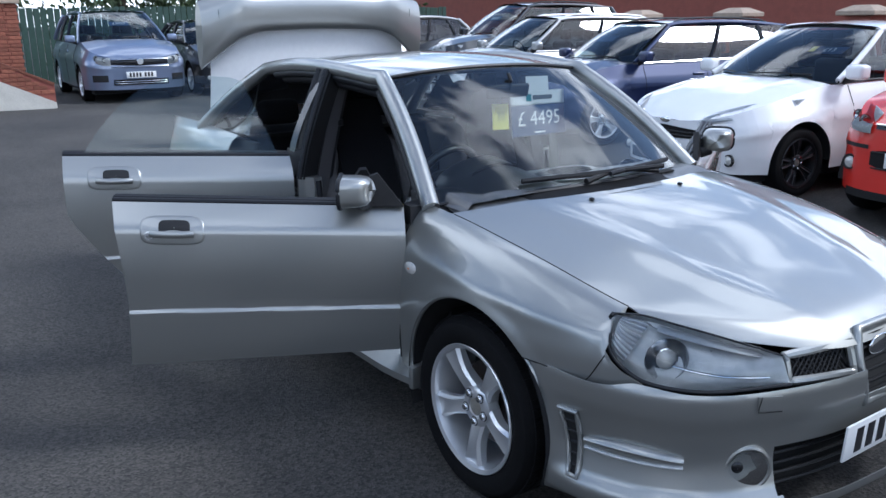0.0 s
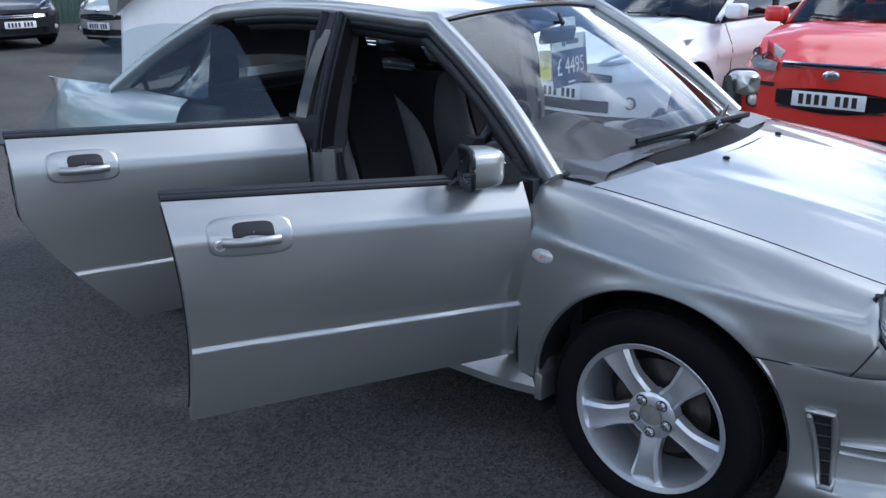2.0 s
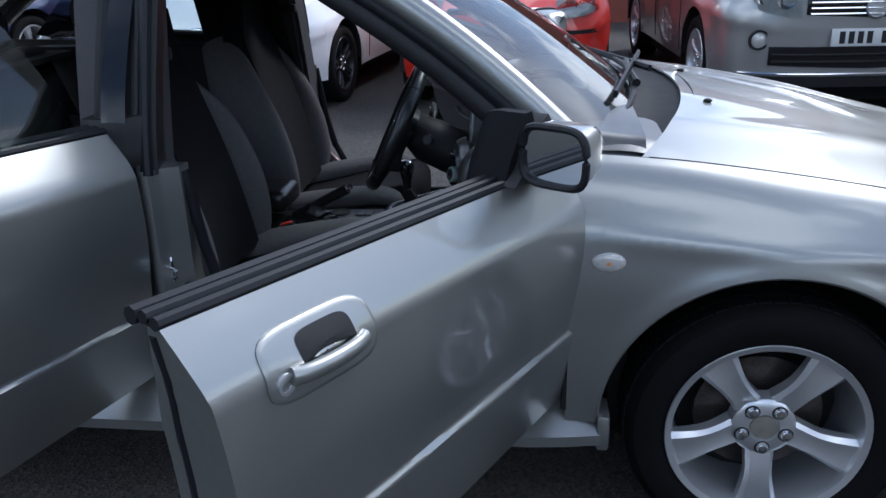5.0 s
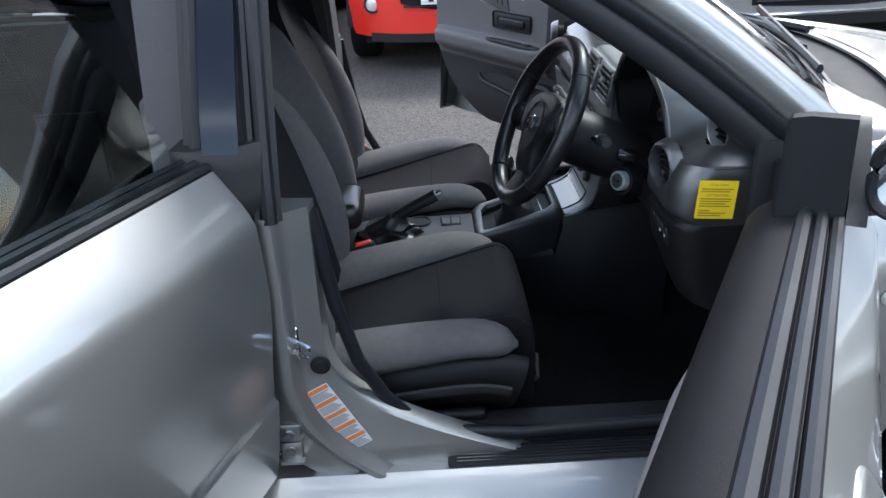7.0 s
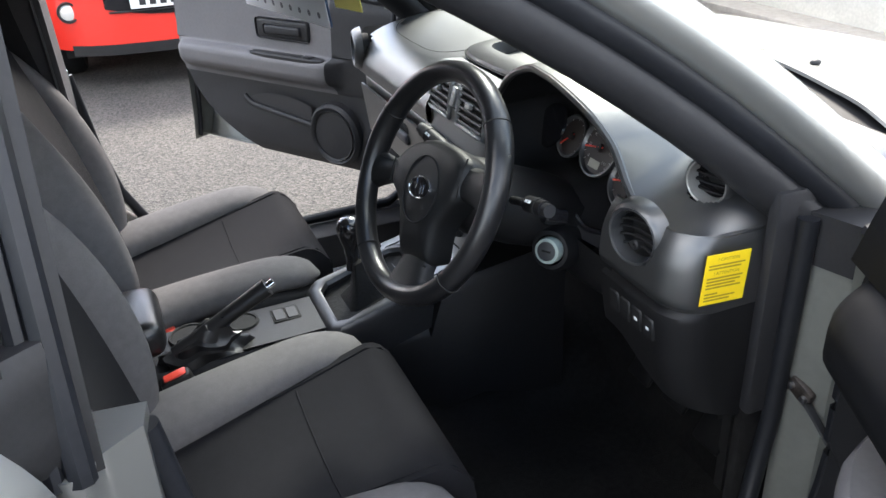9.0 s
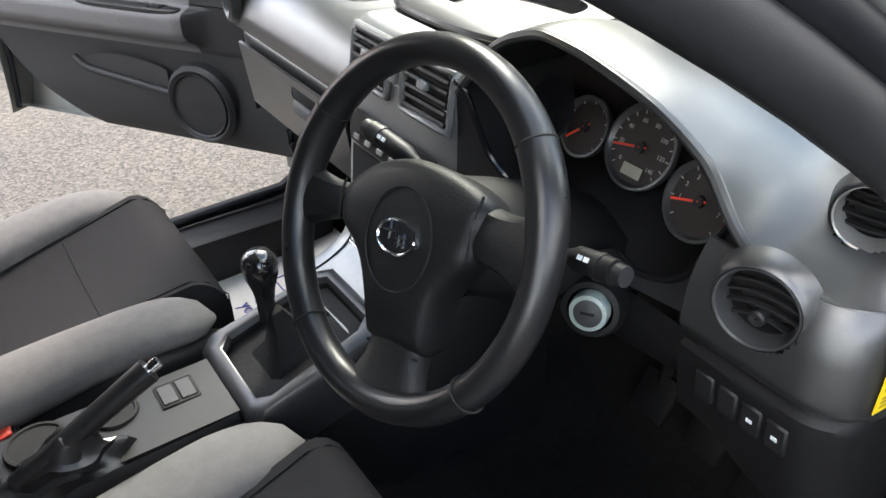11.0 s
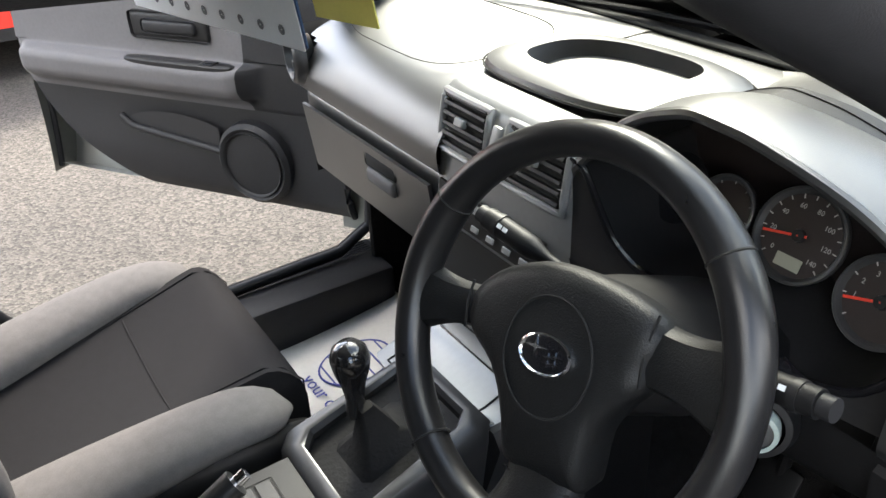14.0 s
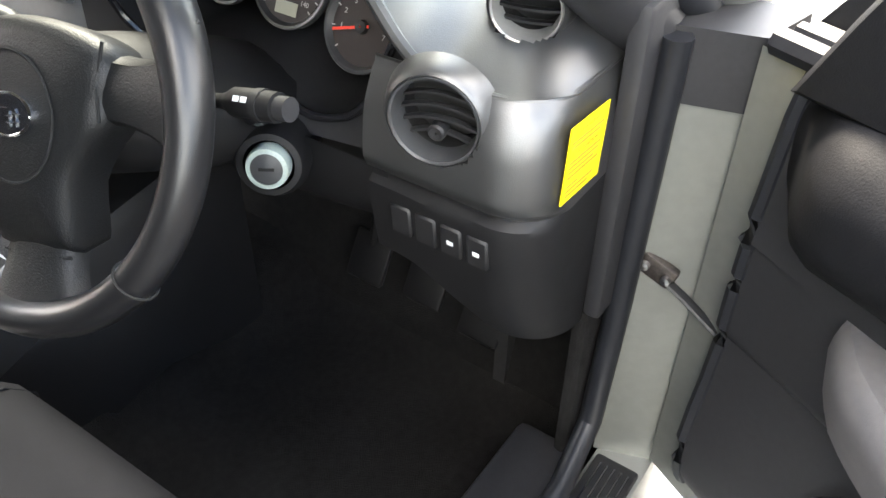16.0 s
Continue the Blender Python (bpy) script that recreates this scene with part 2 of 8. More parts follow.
def lathe(profile, n=32, bm=None, m=None, cap=False):
    """Turns (radius, along) pairs round the local y axis."""
    b = bmesh.new()
    rings = [[Vector((r * math.cos(k * math.tau / n), y, r * math.sin(k * math.tau / n))) for k in range(n)] for r, y in profile]
    ring_loft(rings, cap, b)
    bmesh.ops.remove_doubles(b, verts=b.verts, dist=1e-5)
    if m is not None:
        b.transform(m)
    return merge(bm, b)


def samples(f, n):
    return [f(i / n) for i in range(n + 1)]


def text_mesh(body, size, m, extrude=0.0006, spacing=1.0, bm=None):
    """Lettering as a mesh, centred on the pose m."""
    cu = bpy.data.curves.new("lettering", "FONT")
    cu.body, cu.size, cu.extrude, cu.space_character = body, size, extrude, spacing
    cu.align_x, cu.align_y, cu.resolution_u = "CENTER", "CENTER", 2
    ob = bpy.data.objects.new("lettering", cu)
    me = bpy.data.meshes.new_from_object(ob)
    b = bmesh.new()
    b.from_mesh(me)
    b.transform(m)
    bpy.data.objects.remove(ob)
    bpy.data.curves.remove(cu)
    bpy.data.meshes.remove(me)
    return merge(bm, b)


def axes(origin, right, up):
    """The pose with local x along right and y along up."""
    r = Vector(right).normalized()
    n = r.cross(Vector(up)).normalized()
    u = n.cross(r)
    return Matrix((( r.x, u.x, n.x, origin[0]), (r.y, u.y, n.y, origin[1]), (r.z, u.z, n.z, origin[2]), (0, 0, 0, 1)))


# ---- wheels and parked cars ----
def wheel(parent, centre, side, radius, width, rim, spokes=5, rim_mat="alloy", twin=False, turn=0.0, nuts=5, detail=True):
    """A wheel under a car: tyre, rim with spokes, disc, cap and nuts. side: -1 for the right-hand face."""
    m = pose(*centre, 0, 0, 0) @ Matrix.Diagonal((1, side, 1, 1)) @ pose(0, 0, 0, 0, turn, 0)
    hw = width / 2
    prof = [(rim, -hw * 0.9), (rim + 0.02, -hw), (radius - 0.025, -hw), (radius - 0.004, -hw * 0.7), (radius, 0), (radius - 0.004, hw * 0.7),
            (radius - 0.022, hw * 0.98), ((radius + rim) / 2, hw * 1.06), (rim + 0.012, hw * 0.98), (rim - 0.004, hw * 0.86)]
    tyre = part("tyre", lathe(prof, 56, m=m), "rubber", parent)
    if detail:
        bm = bmesh.new()
        for k in range(64):
            a = k * math.tau / 64
            for y0, y1 in ((-hw * 0.72, -hw * 0.2), (-hw * 0.1, hw * 0.32), (hw * 0.4, hw * 0.74)):
                box((-0.0135, y0, radius - 0.004), (0.0135, y1, radius + 0.0015), bm=bm, m=m @ pose(0, 0, 0, 0, math.degrees(a), 0))
        tagged(part("tread", bm, "rubber", tyre, smooth=0), kind="stuff")
    barrel = [(rim - 0.006, hw * 0.90), (rim + 0.004, hw * 0.97), (rim + 0.002, hw * 1.0), (rim - 0.012, hw * 0.95), (rim - 0.022, hw * 0.6), (rim - 0.03, -hw * 0.8)]
    rim_ob = part("rim", lathe(barrel, 64, m=m), rim_mat, parent)
    part("brake_disc", lathe([(0.05, hw * 0.05), (rim * 0.66, hw * 0.05), (rim * 0.66, -0.02), (0.05, -0.02)], 32, m=m), "brake", parent)
    # near-black disc stands for the shade behind the spokes
    part("wheel_shade", lathe([(0.001, -hw * 0.5), (rim - 0.03, -hw * 0.5)], 24, m=m), "deep", parent)
    n_sp = spokes * (2 if twin else 1)
    for k in range(n_sp):
        a = 360 * k / n_sp if not twin else 360 * (k // 2) / spokes + (11 if k % 2 else -11)
        r1 = rim - 0.012

        def section(t):
            r = 0.045 + (r1 - 0.045) * t
            w = (0.033 - 0.004 * math.sin(t * math.pi) + 0.030 * max(0, t - 0.45) ** 1.1 * (0.33 if twin else 1)) * (rim / 0.215) * (0.55 if twin else 1.0)
            y = hw * (0.62 + 0.25 * t ** 1.5) + 0.012 * math.sin(math.pi * t)
            d = 0.045 * (1 - 0.35 * t)
            return [Vector((-w, y - d, r)), Vector((-w, y - 0.010, r)), Vector((-w * 0.72, y, r)), Vector((0, y - 0.004 - 0.004 * t, r)), Vector((w * 0.72, y, r)), Vector((w, y - 0.010, r)), Vector((w, y - d, r))]
        sp = ring_loft([section(i / 12) for i in range(13)])
        sp.transform(m @ pose(0, 0, 0, 0, a, 0))
        part("spoke", sp, rim_mat, rim_ob, smooth=30)
    hub_y = hw * 0.62
    part("hub", lathe([(0.001, hub_y - 0.03), (0.074, hub_y - 0.03), (0.070, hub_y + 0.004), (0.058, hub_y + 0.012), (0.034, hub_y + 0.012), (0.032, hub_y + 0.004), (0.001, hub_y + 0.004)], 40, m=m), rim_mat, rim_ob)
    part("centre_cap", lathe([(0.030, hub_y + 0.002), (0.029, hub_y + 0.009), (0.001, hub_y + 0.012)], 32, m=m), "cap" if "cap" in M else rim_mat, rim_ob)
    for k in range(nuts):
        a = 360 * (k + 0.5) / nuts + (0 if not detail else 36)
        b = lathe([(0.0135, hub_y), (0.0135, hub_y + 0.018), (0.0105, hub_y + 0.022), (0.001, hub_y + 0.023)], 12, m=m @ pose(0, 0, 0, 0, a, 0) @ pose(0, 0, 0.050))
        part("wheel_nut", b, "chrome", rim_ob)
        b = lathe([(0.0170, hub_y + 0.0125), (0.0142, hub_y + 0.0132), (0.0135, hub_y + 0.004)], 20, m=m @ pose(0, 0, 0, 0, a, 0) @ pose(0, 0, 0.050))
        part("nut_recess", b, "black", rim_ob)
    return tyre


def plate(parent, pos, right, up, width=0.52, yellow=False):
    """A number plate whose marks are plain bars."""
    m = axes(pos, right, up)
    p = part("number_plate", box((-width / 2, -0.0555, -0.004), (width / 2, 0.0555, 0.004), 0.003, m=m), "plate_white", parent, "white number plate with dark bars")
    x = -0.21 * width / 0.52
    step = 0.057 * width / 0.52
    for k in range(7):
        if k == 4:
            x += step * 0.6
        part("plate_bar", box((x, -0.038, 0.004), (x + step * 0.62, 0.038, 0.0052), m=m), "ink", p)
        x += step
    return p


def parked_car(name, label, matrix, spec, body_mat, rim_mat="alloy", seats=True):
    """A parked car: body sides with real arches, bonnet, glasshouse, lamps, grille and wheels. Local x runs to the nose, z up."""
    s = dict(L=4.3, W=0.86, H=1.5, nose_z=0.68, cowl_z=0.98, belt=0.98, cowl=0.95, ws_top=0.2, roof_end=-1.6, tail=-2.0, tail_z=1.0, fa=1.25, ra=-1.25,
             wr=0.31, roof_w=0.56, sill=0.24, nose_n=3.2, estate=True, rails=False, spokes=5, twin=False, side_glass="dark_glass")
    s.update(spec)
    car = thing(name, label, "car", matrix)
    xf, xr = s["fa"] + s.get("fo", 0.85), s["tail"]
    W, n = s["W"], s["nose_n"]
    mid = 0.5 * (xf + xr)
    half = (xf - xr) / 2

    def front_x(y):
        return xf - 0.62 * (1 - (1 - min(1, abs(y) / W) ** n) ** (1 / n))

    def wid(x):
        if x > xf - 0.62:
            t = (x - (xf - 0.62)) / 0.62
            return W * max(0.0, 1 - t ** n) ** (1 / n)
        if x < xr + 0.45:
            t = (xr + 0.45 - x) / 0.45
            return W * max(0.0, 1 - min(1, t) ** 4) ** (1 / 4)
        return W
    top = pwc([xr, xr + 0.05, s["roof_end"] - 0.05 if not s["estate"] else xr + 0.1, s["cowl"], (s["cowl"] + xf) / 2, xf - 0.16, xf],
              [s["tail_z"] - 0.1, s["tail_z"], s["tail_z"] if not s["estate"] else s["tail_z"] + 0.005, s["cowl_z"], s["cowl_z"] * 0.45 + s["nose_z"] * 0.55 + 0.05, s["nose_z"] + 0.05, s["nose_z"] - 0.02])
    arch_r = s["wr"] + 0.055

    def low(x):
        z = s["sill"]
        for a in (s["fa"], s["ra"]):
            if abs(x - a) < arch_r:
                z = max(z, s["wr"] + math.sqrt(arch_r ** 2 - (x - a) ** 2))
        return z

    def side(sg):
        xs = sorted({round(v, 4) for v in list(np.linspace(xr, xf, 50)) + [a + arch_r * math.cos(k * math.pi / 20) for a in (s["fa"], s["ra"]) for k in range(21)]
                     + [xf - 0.62 + 0.62 * (1 - (1 - k / 14) ** 2) for k in range(15)] + [xr + 0.45 * (1 - k / 8) ** 2 for k in range(9)]})
        u0 = [(x - xs[0]) / (xs[-1] - xs[0]) for x in xs]

        def f(u, v):
            x = xs[0] + u * (xs[-1] - xs[0])
            zb, zt = low(x), top(x) - 0.015
            z = zb + (zt - zb) * v
            w = wid(x)
            h = (z - s["sill"]) / max(0.1, zt - s["sill"])
            tuck = 0.05 * max(0, 0.3 - h) + (0.10 * max(0, h - 0.72) / 0.28) ** 1.0 * 1.0 * (h > 0.72)
            crease = 0.012 * math.exp(-((h - 0.62) / 0.05) ** 2)
            flare = sum(0.02 * math.exp(-((math.hypot(x - a, z - s["wr"]) - arch_r) / 0.07) ** 2) for a in (s["fa"], s["ra"]))
            return Vector((x, sg * max(0, w - tuck * (w / W) + crease * (w > 0.3 * W) + flare), z))
        return grid(f, 0, 0, us=u0, vs=[0, .08, .16, .25, .35, .45, .52, .58, .62, .66, .72, .8, .88, .95, 1])
    for sg in (-1, 1):
        part("body_side", side(sg), body_mat, car)
        for a in (s["fa"], s["ra"]):
            arch = grid(lambda u, v: Vector((a + arch_r * math.cos(math.pi * u), sg * (W + 0.006 - 0.30 * v), s["wr"] + arch_r * math.sin(math.pi * u))), 20, 3)
            part("wheel_arch_liner", arch, "deep", car)
    part("underbody", box((xr + 0.3, -W + 0.12, 0.16), (xf - 0.3, W - 0.12, 0.24)), "deep", car)
    # bonnet and rear deck
    edge = lambda x: max(0.0, wid(x) - 0.10 * wid(x) / W)

    def deck(x0, x1):
        def f(u, v):
            x = x0 + (x1 - x0) * (1 - (1 - u) ** 1.6)
            y = (2 * v - 1) * edge(x)
            t = abs(2 * v - 1)
            rib = 0.014 * math.exp(-((t - 0.62 + 0.15 * u) / 0.07) ** 2) * (1 - u)
            return Vector((x, y, top(x) - 0.015 + 0.055 * (1 - t ** 2.5) * min(1, (xf - x) / 0.5) + rib))
        return grid(f, 26, 20)
    part("bonnet", deck(s["cowl"] - 0.05, xf), body_mat, car)
    if not s["estate"]:
        part("boot_lid", deck(s["roof_end"] - 0.4, xr), body_mat, car)
    # glasshouse
    rw, bw = s["roof_w"], W - 0.10
    zr = s["H"] - 0.05
    ws0, ws1 = (lambda y: s["cowl"] + 0.10 - 0.20 * (y / bw) ** 2), (lambda y: s["ws_top"] + 0.05 - 0.08 * (y / rw) ** 2)

    def screen(u, v):
        t = 2 * u - 1
        a = Vector((ws0(t * bw), t * bw, s["cowl_z"] + 0.045 * (1 - t * t)))
        b = Vector((ws1(t * rw), t * rw, zr + 0.035 * (1 - t * t)))
        return a.lerp(b, v) + Vector((0.02, 0, 0.025)) * math.sin(math.pi * v)
    part("windscreen", grid(screen, 16, 8), "glass", car)
    re = s["roof_end"]

    def roof(u, v):
        t = 2 * v - 1
        x = ws1(t * rw) + (re - ws1(t * rw)) * u
        return Vector((x, t * rw * (1 - 0.05 * u), zr + 0.05 * math.sin(math.pi * min(1, 0.12 + 0.75 * u)) ** 0.8 + 0.035 * (1 - t * t) - 0.05 * u ** 3))
    part("roof", grid(roof, 18, 14), body_mat, car)
    rb = s["tail"] + 0.12 if s["estate"] else s["roof_end"] - 0.42

    def rear(u, v):
        t = 2 * u - 1
        return Vector((rb, t * bw * 0.92, s["tail_z"])).lerp(Vector((re, t * rw * 0.94, zr)), v)
    part("rear_screen", grid(rear, 10, 6), "dark_glass", car)
    for sg in (-1, 1):
        def pane(u, v, sg=sg):
            x0 = s["cowl"] - 0.12 + (rb + 0.06 - s["cowl"] + 0.12) * u
            x1 = s["ws_top"] - 0.05 + (re + 0.05 - s["ws_top"] + 0.05) * u
            zb = s["belt"] - 0.0 + 0.04 * u
            return Vector((x0, sg * (bw + 0.005), zb)).lerp(Vector((x1, sg * (rw + 0.005), zr - 0.02)), v) + Vector((0, sg * 0.02 * math.sin(math.pi * v), 0))
        part("side_window", grid(pane, 14, 6), s["side_glass"], car)
        for u0, wdt, mt in ((0.0, 0.035, body_mat), (0.42, 0.035, "gloss_black"), (0.76, 0.035, "gloss_black"), (1.0, 0.05, body_mat)):
            pts = [pane(u0, k / 6) + Vector((0, sg * 0.004, 0)) for k in range(7)]
            part("pillar", sweep(pts, wdt * 0.8, 8), mt, car)
        rail = [Vector((ws1(rw), sg * rw, zr - 0.008))] + [roof(k / 12, (sg + 1) / 2) + Vector((0, 0, -0.012)) for k in range(1, 13)]
        part("roof_edge", sweep(rail, 0.03, 8), body_mat, car)
        belt = [pane(k / 12, 0) + Vector((0, sg * 0.006, -0.01)) for k in range(13)]
        part("window_trim", sweep(belt, 0.011, 6), s.get("trim", "black"), car)
        if s["rails"]:
            part("roof_rail", sweep([roof(0.1 + 0.8 * k / 10, 0.5 + sg * 0.42) + Vector((0, 0, 0.035 if 0 < k < 10 else 0)) for k in range(11)], 0.013, 8), s.get("rail_mat", "black"), car)
        mp = Vector((s["cowl"] - 0.20, sg * (W + 0.04), s["belt"] + 0.08))
        mb = box((-0.055, -0.09, -0.065), (0.07, 0.09, 0.065), 0.035, 3, m=Matrix.Translation(mp))
        mo = part("door_mirror", mb, s.get("mirror_mat", body_mat), car)
        part("mirror_arm", sweep([mp + Vector((0, -sg * 0.14, -0.09)), mp + Vector((0.0, -sg * 0.05, -0.05))], 0.03, 8), "black", mo)
        part("mirror_pane", box((-0.058, -0.075, -0.05), (-0.054, 0.075, 0.05), m=Matrix.Translation(mp)), "mirror", mo)
        for gx in (s["cowl"] - 0.25, s["cowl"] - 1.25):
            part("door_gap", sweep([side_pt(W, sg, gx, z, s, top) for z in np.linspace(s["sill"] + 0.05, s["belt"] - 0.04, 9)], 0.004, 5), "deep", car)
        for hx in (s["cowl"] - 1.10, s["cowl"] - 2.0):
            p = side_pt(W, sg, hx, s["belt"] - 0.16, s, top)
            part("door_handle", box((-0.09, -0.018, -0.016), (0.09, 0.018, 0.016), 0.012, 3, m=Matrix.Translation(p)), s.get("handle_mat", body_mat), car)
        for a in (s["fa"], s["ra"]):
            wheel(car, (a, sg * (W - 0.10), s["wr"]), sg, s["wr"], 0.20, s["wr"] * 0.69, s["spokes"], rim_mat, s["twin"], 13, detail=False)

    # front fascia
    def face(y0, y1, za, zb, off, mat, nm, parent=car, lab="", ny=12, nz=4):
        def f(u, v):
            y = y0 + (y1 - y0) * u
            lo, hi = (za(u) if callable(za) else za), (zb(u) if callable(zb) else zb)
            z = lo + (hi - lo) * v
            return Vector((front_x(y) + off - 0.03 * max(0, z - s["nose_z"] + 0.08) / 0.1, y, z))
        return part(nm, grid(f, ny, nz), mat, parent, lab)
    for args in s.get("face", ()):
        face(*args)
    for sg in (-1, 1):
        y0, y1, z0, z1, z2, z3 = s["lamp"]

        def lampf(u, v, off=0.012, sg=sg):
            y = sg * (y0 + (y1 - y0) * u)
            lo = z0 + (z2 - z0) * u - 0.02 * math.sin(math.pi * u)
            hi = z1 + (z3 - z1) * u + 0.02 * math.sin(math.pi * u)
            z = lo + (hi - lo) * v
            x = front_x(min(abs(y), W - 0.001)) if abs(y) < W else front_x(W - 0.001)
            x -= s.get("lamp_back", 0.0) * max(0, u - 0.6) / 0.4
            x -= max(0.0, z - (s["nose_z"] - 0.03)) * s.get("lamp_rake", 1.6)
            return Vector((x + off, y if off < 0.02 else y, z))
        hl = part("headlamp", grid(lambda u, v: lampf(u, v, 0.006), 14, 6), "lamp_dark", car, "clear headlamp with chrome reflectors")
        for uu in (0.28, 0.62):
            c = lampf(uu, 0.5, 0.006)
            r = 0.32 * (z1 - z0)
            part("lamp_bowl", lathe([(r, 0.02), (r * 0.95, 0.012), (r * 0.5, -0.004), (0.001, -0.006)], 20, m=Matrix.Translation(c) @ pose(0, 0, 0, 0, 0, -90)), "reflector", hl)
        part("lamp_cover", grid(lambda u, v: lampf(u, v, 0.026), 14, 6), "lamp_glass", hl)
        if s.get("fog"):
            fy, fz, fr = s["fog"]
            c = Vector((front_x(fy) + 0.008, sg * fy, fz))
            m = Matrix.Translation(c) @ pose(0, 0, 0, 0, 0, -90)
            fl = part("fog_lamp", lathe([(fr * 1.35, -0.01), (fr * 1.3, 0.012), (fr * 1.05, 0.012), (fr, 0.0)], 24, m=m), s.get("fog_ring", "black"), car)
            part("fog_lens", lathe([(fr, 0.001), (fr * 0.6, 0.010), (0.001, 0.012)], 20, m=m), "clear_lens", fl)
    pz = s["plate_z"]
    plate(car, (front_x(0.2) + 0.028 + s.get("plate_off", 0), 0, pz), (0, 1, 0), (0, 0, 1))
    for sg in (-1, 1):
        part("wiper", sweep([screen(0.5 + sg * 0.06 - 0.1, 0.02) + Vector((0.03, 0, 0.012)), screen(0.45 + sg * 0.2, 0.03) + Vector((0.012, 0, 0.016)), screen(0.5 + sg * 0.36, 0.06) + Vector((0.01, 0, 0.014))], 0.008, 6), "black", car)
    # cabin
    part("cabin_floor", box((s["tail"] + 0.35, -W + 0.16, 0.3), (s["cowl"] - 0.1, W - 0.16, 0.45)), "deep", car)
    part("dashboard", box((s["cowl"] - 0.50, -bw + 0.06, s["cowl_z"] - 0.3), (s["cowl"] - 0.05, bw - 0.06, s["cowl_z"] - 0.02), 0.06, 3), "black", car)
    if seats:
        for sx in (s["cowl"] - 1.45, s["cowl"] - 2.3):
            for sg in (-1, 1):
                st = part("car_seat", box((sx - 0.10, sg * 0.36 - 0.23, 0.5), (sx + 0.06, sg * 0.36 + 0.23, s["belt"] + 0.12), 0.06, 3, m=pose(0, 0, 0)), "black", car)
                part("headrest", box((sx - 0.13, sg * 0.36 - 0.12, s["belt"] + 0.14), (sx - 0.04, sg * 0.36 + 0.12, s["belt"] + 0.32), 0.035, 3), "black", st)
    part("steering_wheel", sweep([Vector((s["cowl"] - 0.62, -0.36, s["cowl_z"] - 0.03)) + Vector((0.07 * math.sin(k * math.tau / 24), 0.185 * math.cos(k * math.tau / 24), 0.17 * math.sin(k * math.tau / 24))) for k in range(24)], 0.014, 8, closed=True, cap=False), "black", car)
    part("interior_mirror", box((s["ws_top"] + 0.02, -0.12, zr - 0.09), (s["ws_top"] + 0.05, 0.12, zr - 0.03), 0.012), "black", car)
    # price strip and note behind the windscreen
    for (t0, wd, ht, mt, nm, txt) in s.get("cards", ()):
        p = screen(t0, 0.55) + Vector((-0.03, 0, -0.03))
        m = axes(p, (0, 1, 0), Vector((s["ws_top"] - s["cowl"], 0, zr - s["cowl_z"])))
        c = part(nm, box((-wd / 2, -ht / 2, -0.001), (wd / 2, ht / 2, 0.001), m=m), mt, car)
        if txt:
            part("price_figures", text_mesh(txt, ht * 0.75, m @ pose(0, 0, 0.003)), "card_white", c)
    for f in s.get("extra", ()):
        f(car, front_x)
    return car


def side_pt(W, sg, x, z, s, top):
    h = (z - s["sill"]) / max(0.1, top(x) - 0.015 - s["sill"])
    tuck = 0.05 * max(0, 0.3 - h) + (0.10 * max(0, h - 0.72) / 0.28) * (h > 0.72)
    return Vector((x, sg * (W - tuck + 0.012 * math.exp(-((h - 0.62) / 0.05) ** 2) + 0.001), z))


def add_materials_c():
    M["card_white"] = material("card_white", (0.75, 0.77, 0.78), 0.5, noise_scale=30, vary=0.05)
    M["card_blue"] = material("card_blue", (0.03, 0.07, 0.16), 0.4, noise_scale=30, vary=0.1)
    M["note_yellow"] = material("note_yellow", (0.75, 0.68, 0.16), 0.6, noise_scale=30, vary=0.06)
    M["cap"] = material("wheel_cap", (0.55, 0.52, 0.45), 0.35, 0.7, noise_scale=60, vary=0.25)


add_materials_c()


def ring_badge(x_off, z, r):
    """A round chromed badge on the nose, as a plain disc and ring."""
    def f(car, front_x):
        m = Matrix.Translation((front_x(0) + x_off, 0, z)) @ pose(0, 0, 0, 0, 0, -90)
        b = part("badge", lathe([(r, -0.01), (r, 0.006), (r * 0.85, 0.008), (r * 0.83, 0.002), (0.001, 0.002)], 32, m=m), "chrome", car)
        part("badge_disc", lathe([(r * 0.82, 0.003), (0.001, 0.004)], 24, m=m), "lamp_dark", b)
    return f


def oval_badge(x_off, z, a, b):
    def f(car, front_x):
        bm = bmesh.new()
        bmesh.ops.create_uvsphere(bm, u_segments=24, v_segments=10, radius=1)
        bm.transform(Matrix.Translation((front_x(0) + x_off, 0, z)) @ Matrix.Diagonal((0.008, a, b, 1)))
        part("badge", bm, "chrome", car)
    return f


def bars(y0, y1, zs, off, mat="chrome", h=0.008):
    def f(car, front_x):
        for z in zs:
            part("grille_bar", sweep([Vector((front_x(y) + off, y, z)) for y in np.linspace(y0, y1, 14)], h, 6), mat, car)
    return f


# ---- ground and surroundings ----
def ground_z(x, y):
    """The yard rises gently towards the far rows."""
    def ss(t):
        t = min(1, max(0, t))
        return t * t * (3 - 2 * t)
    return 0.17 * ss((-x - 4.0) / 8.0)


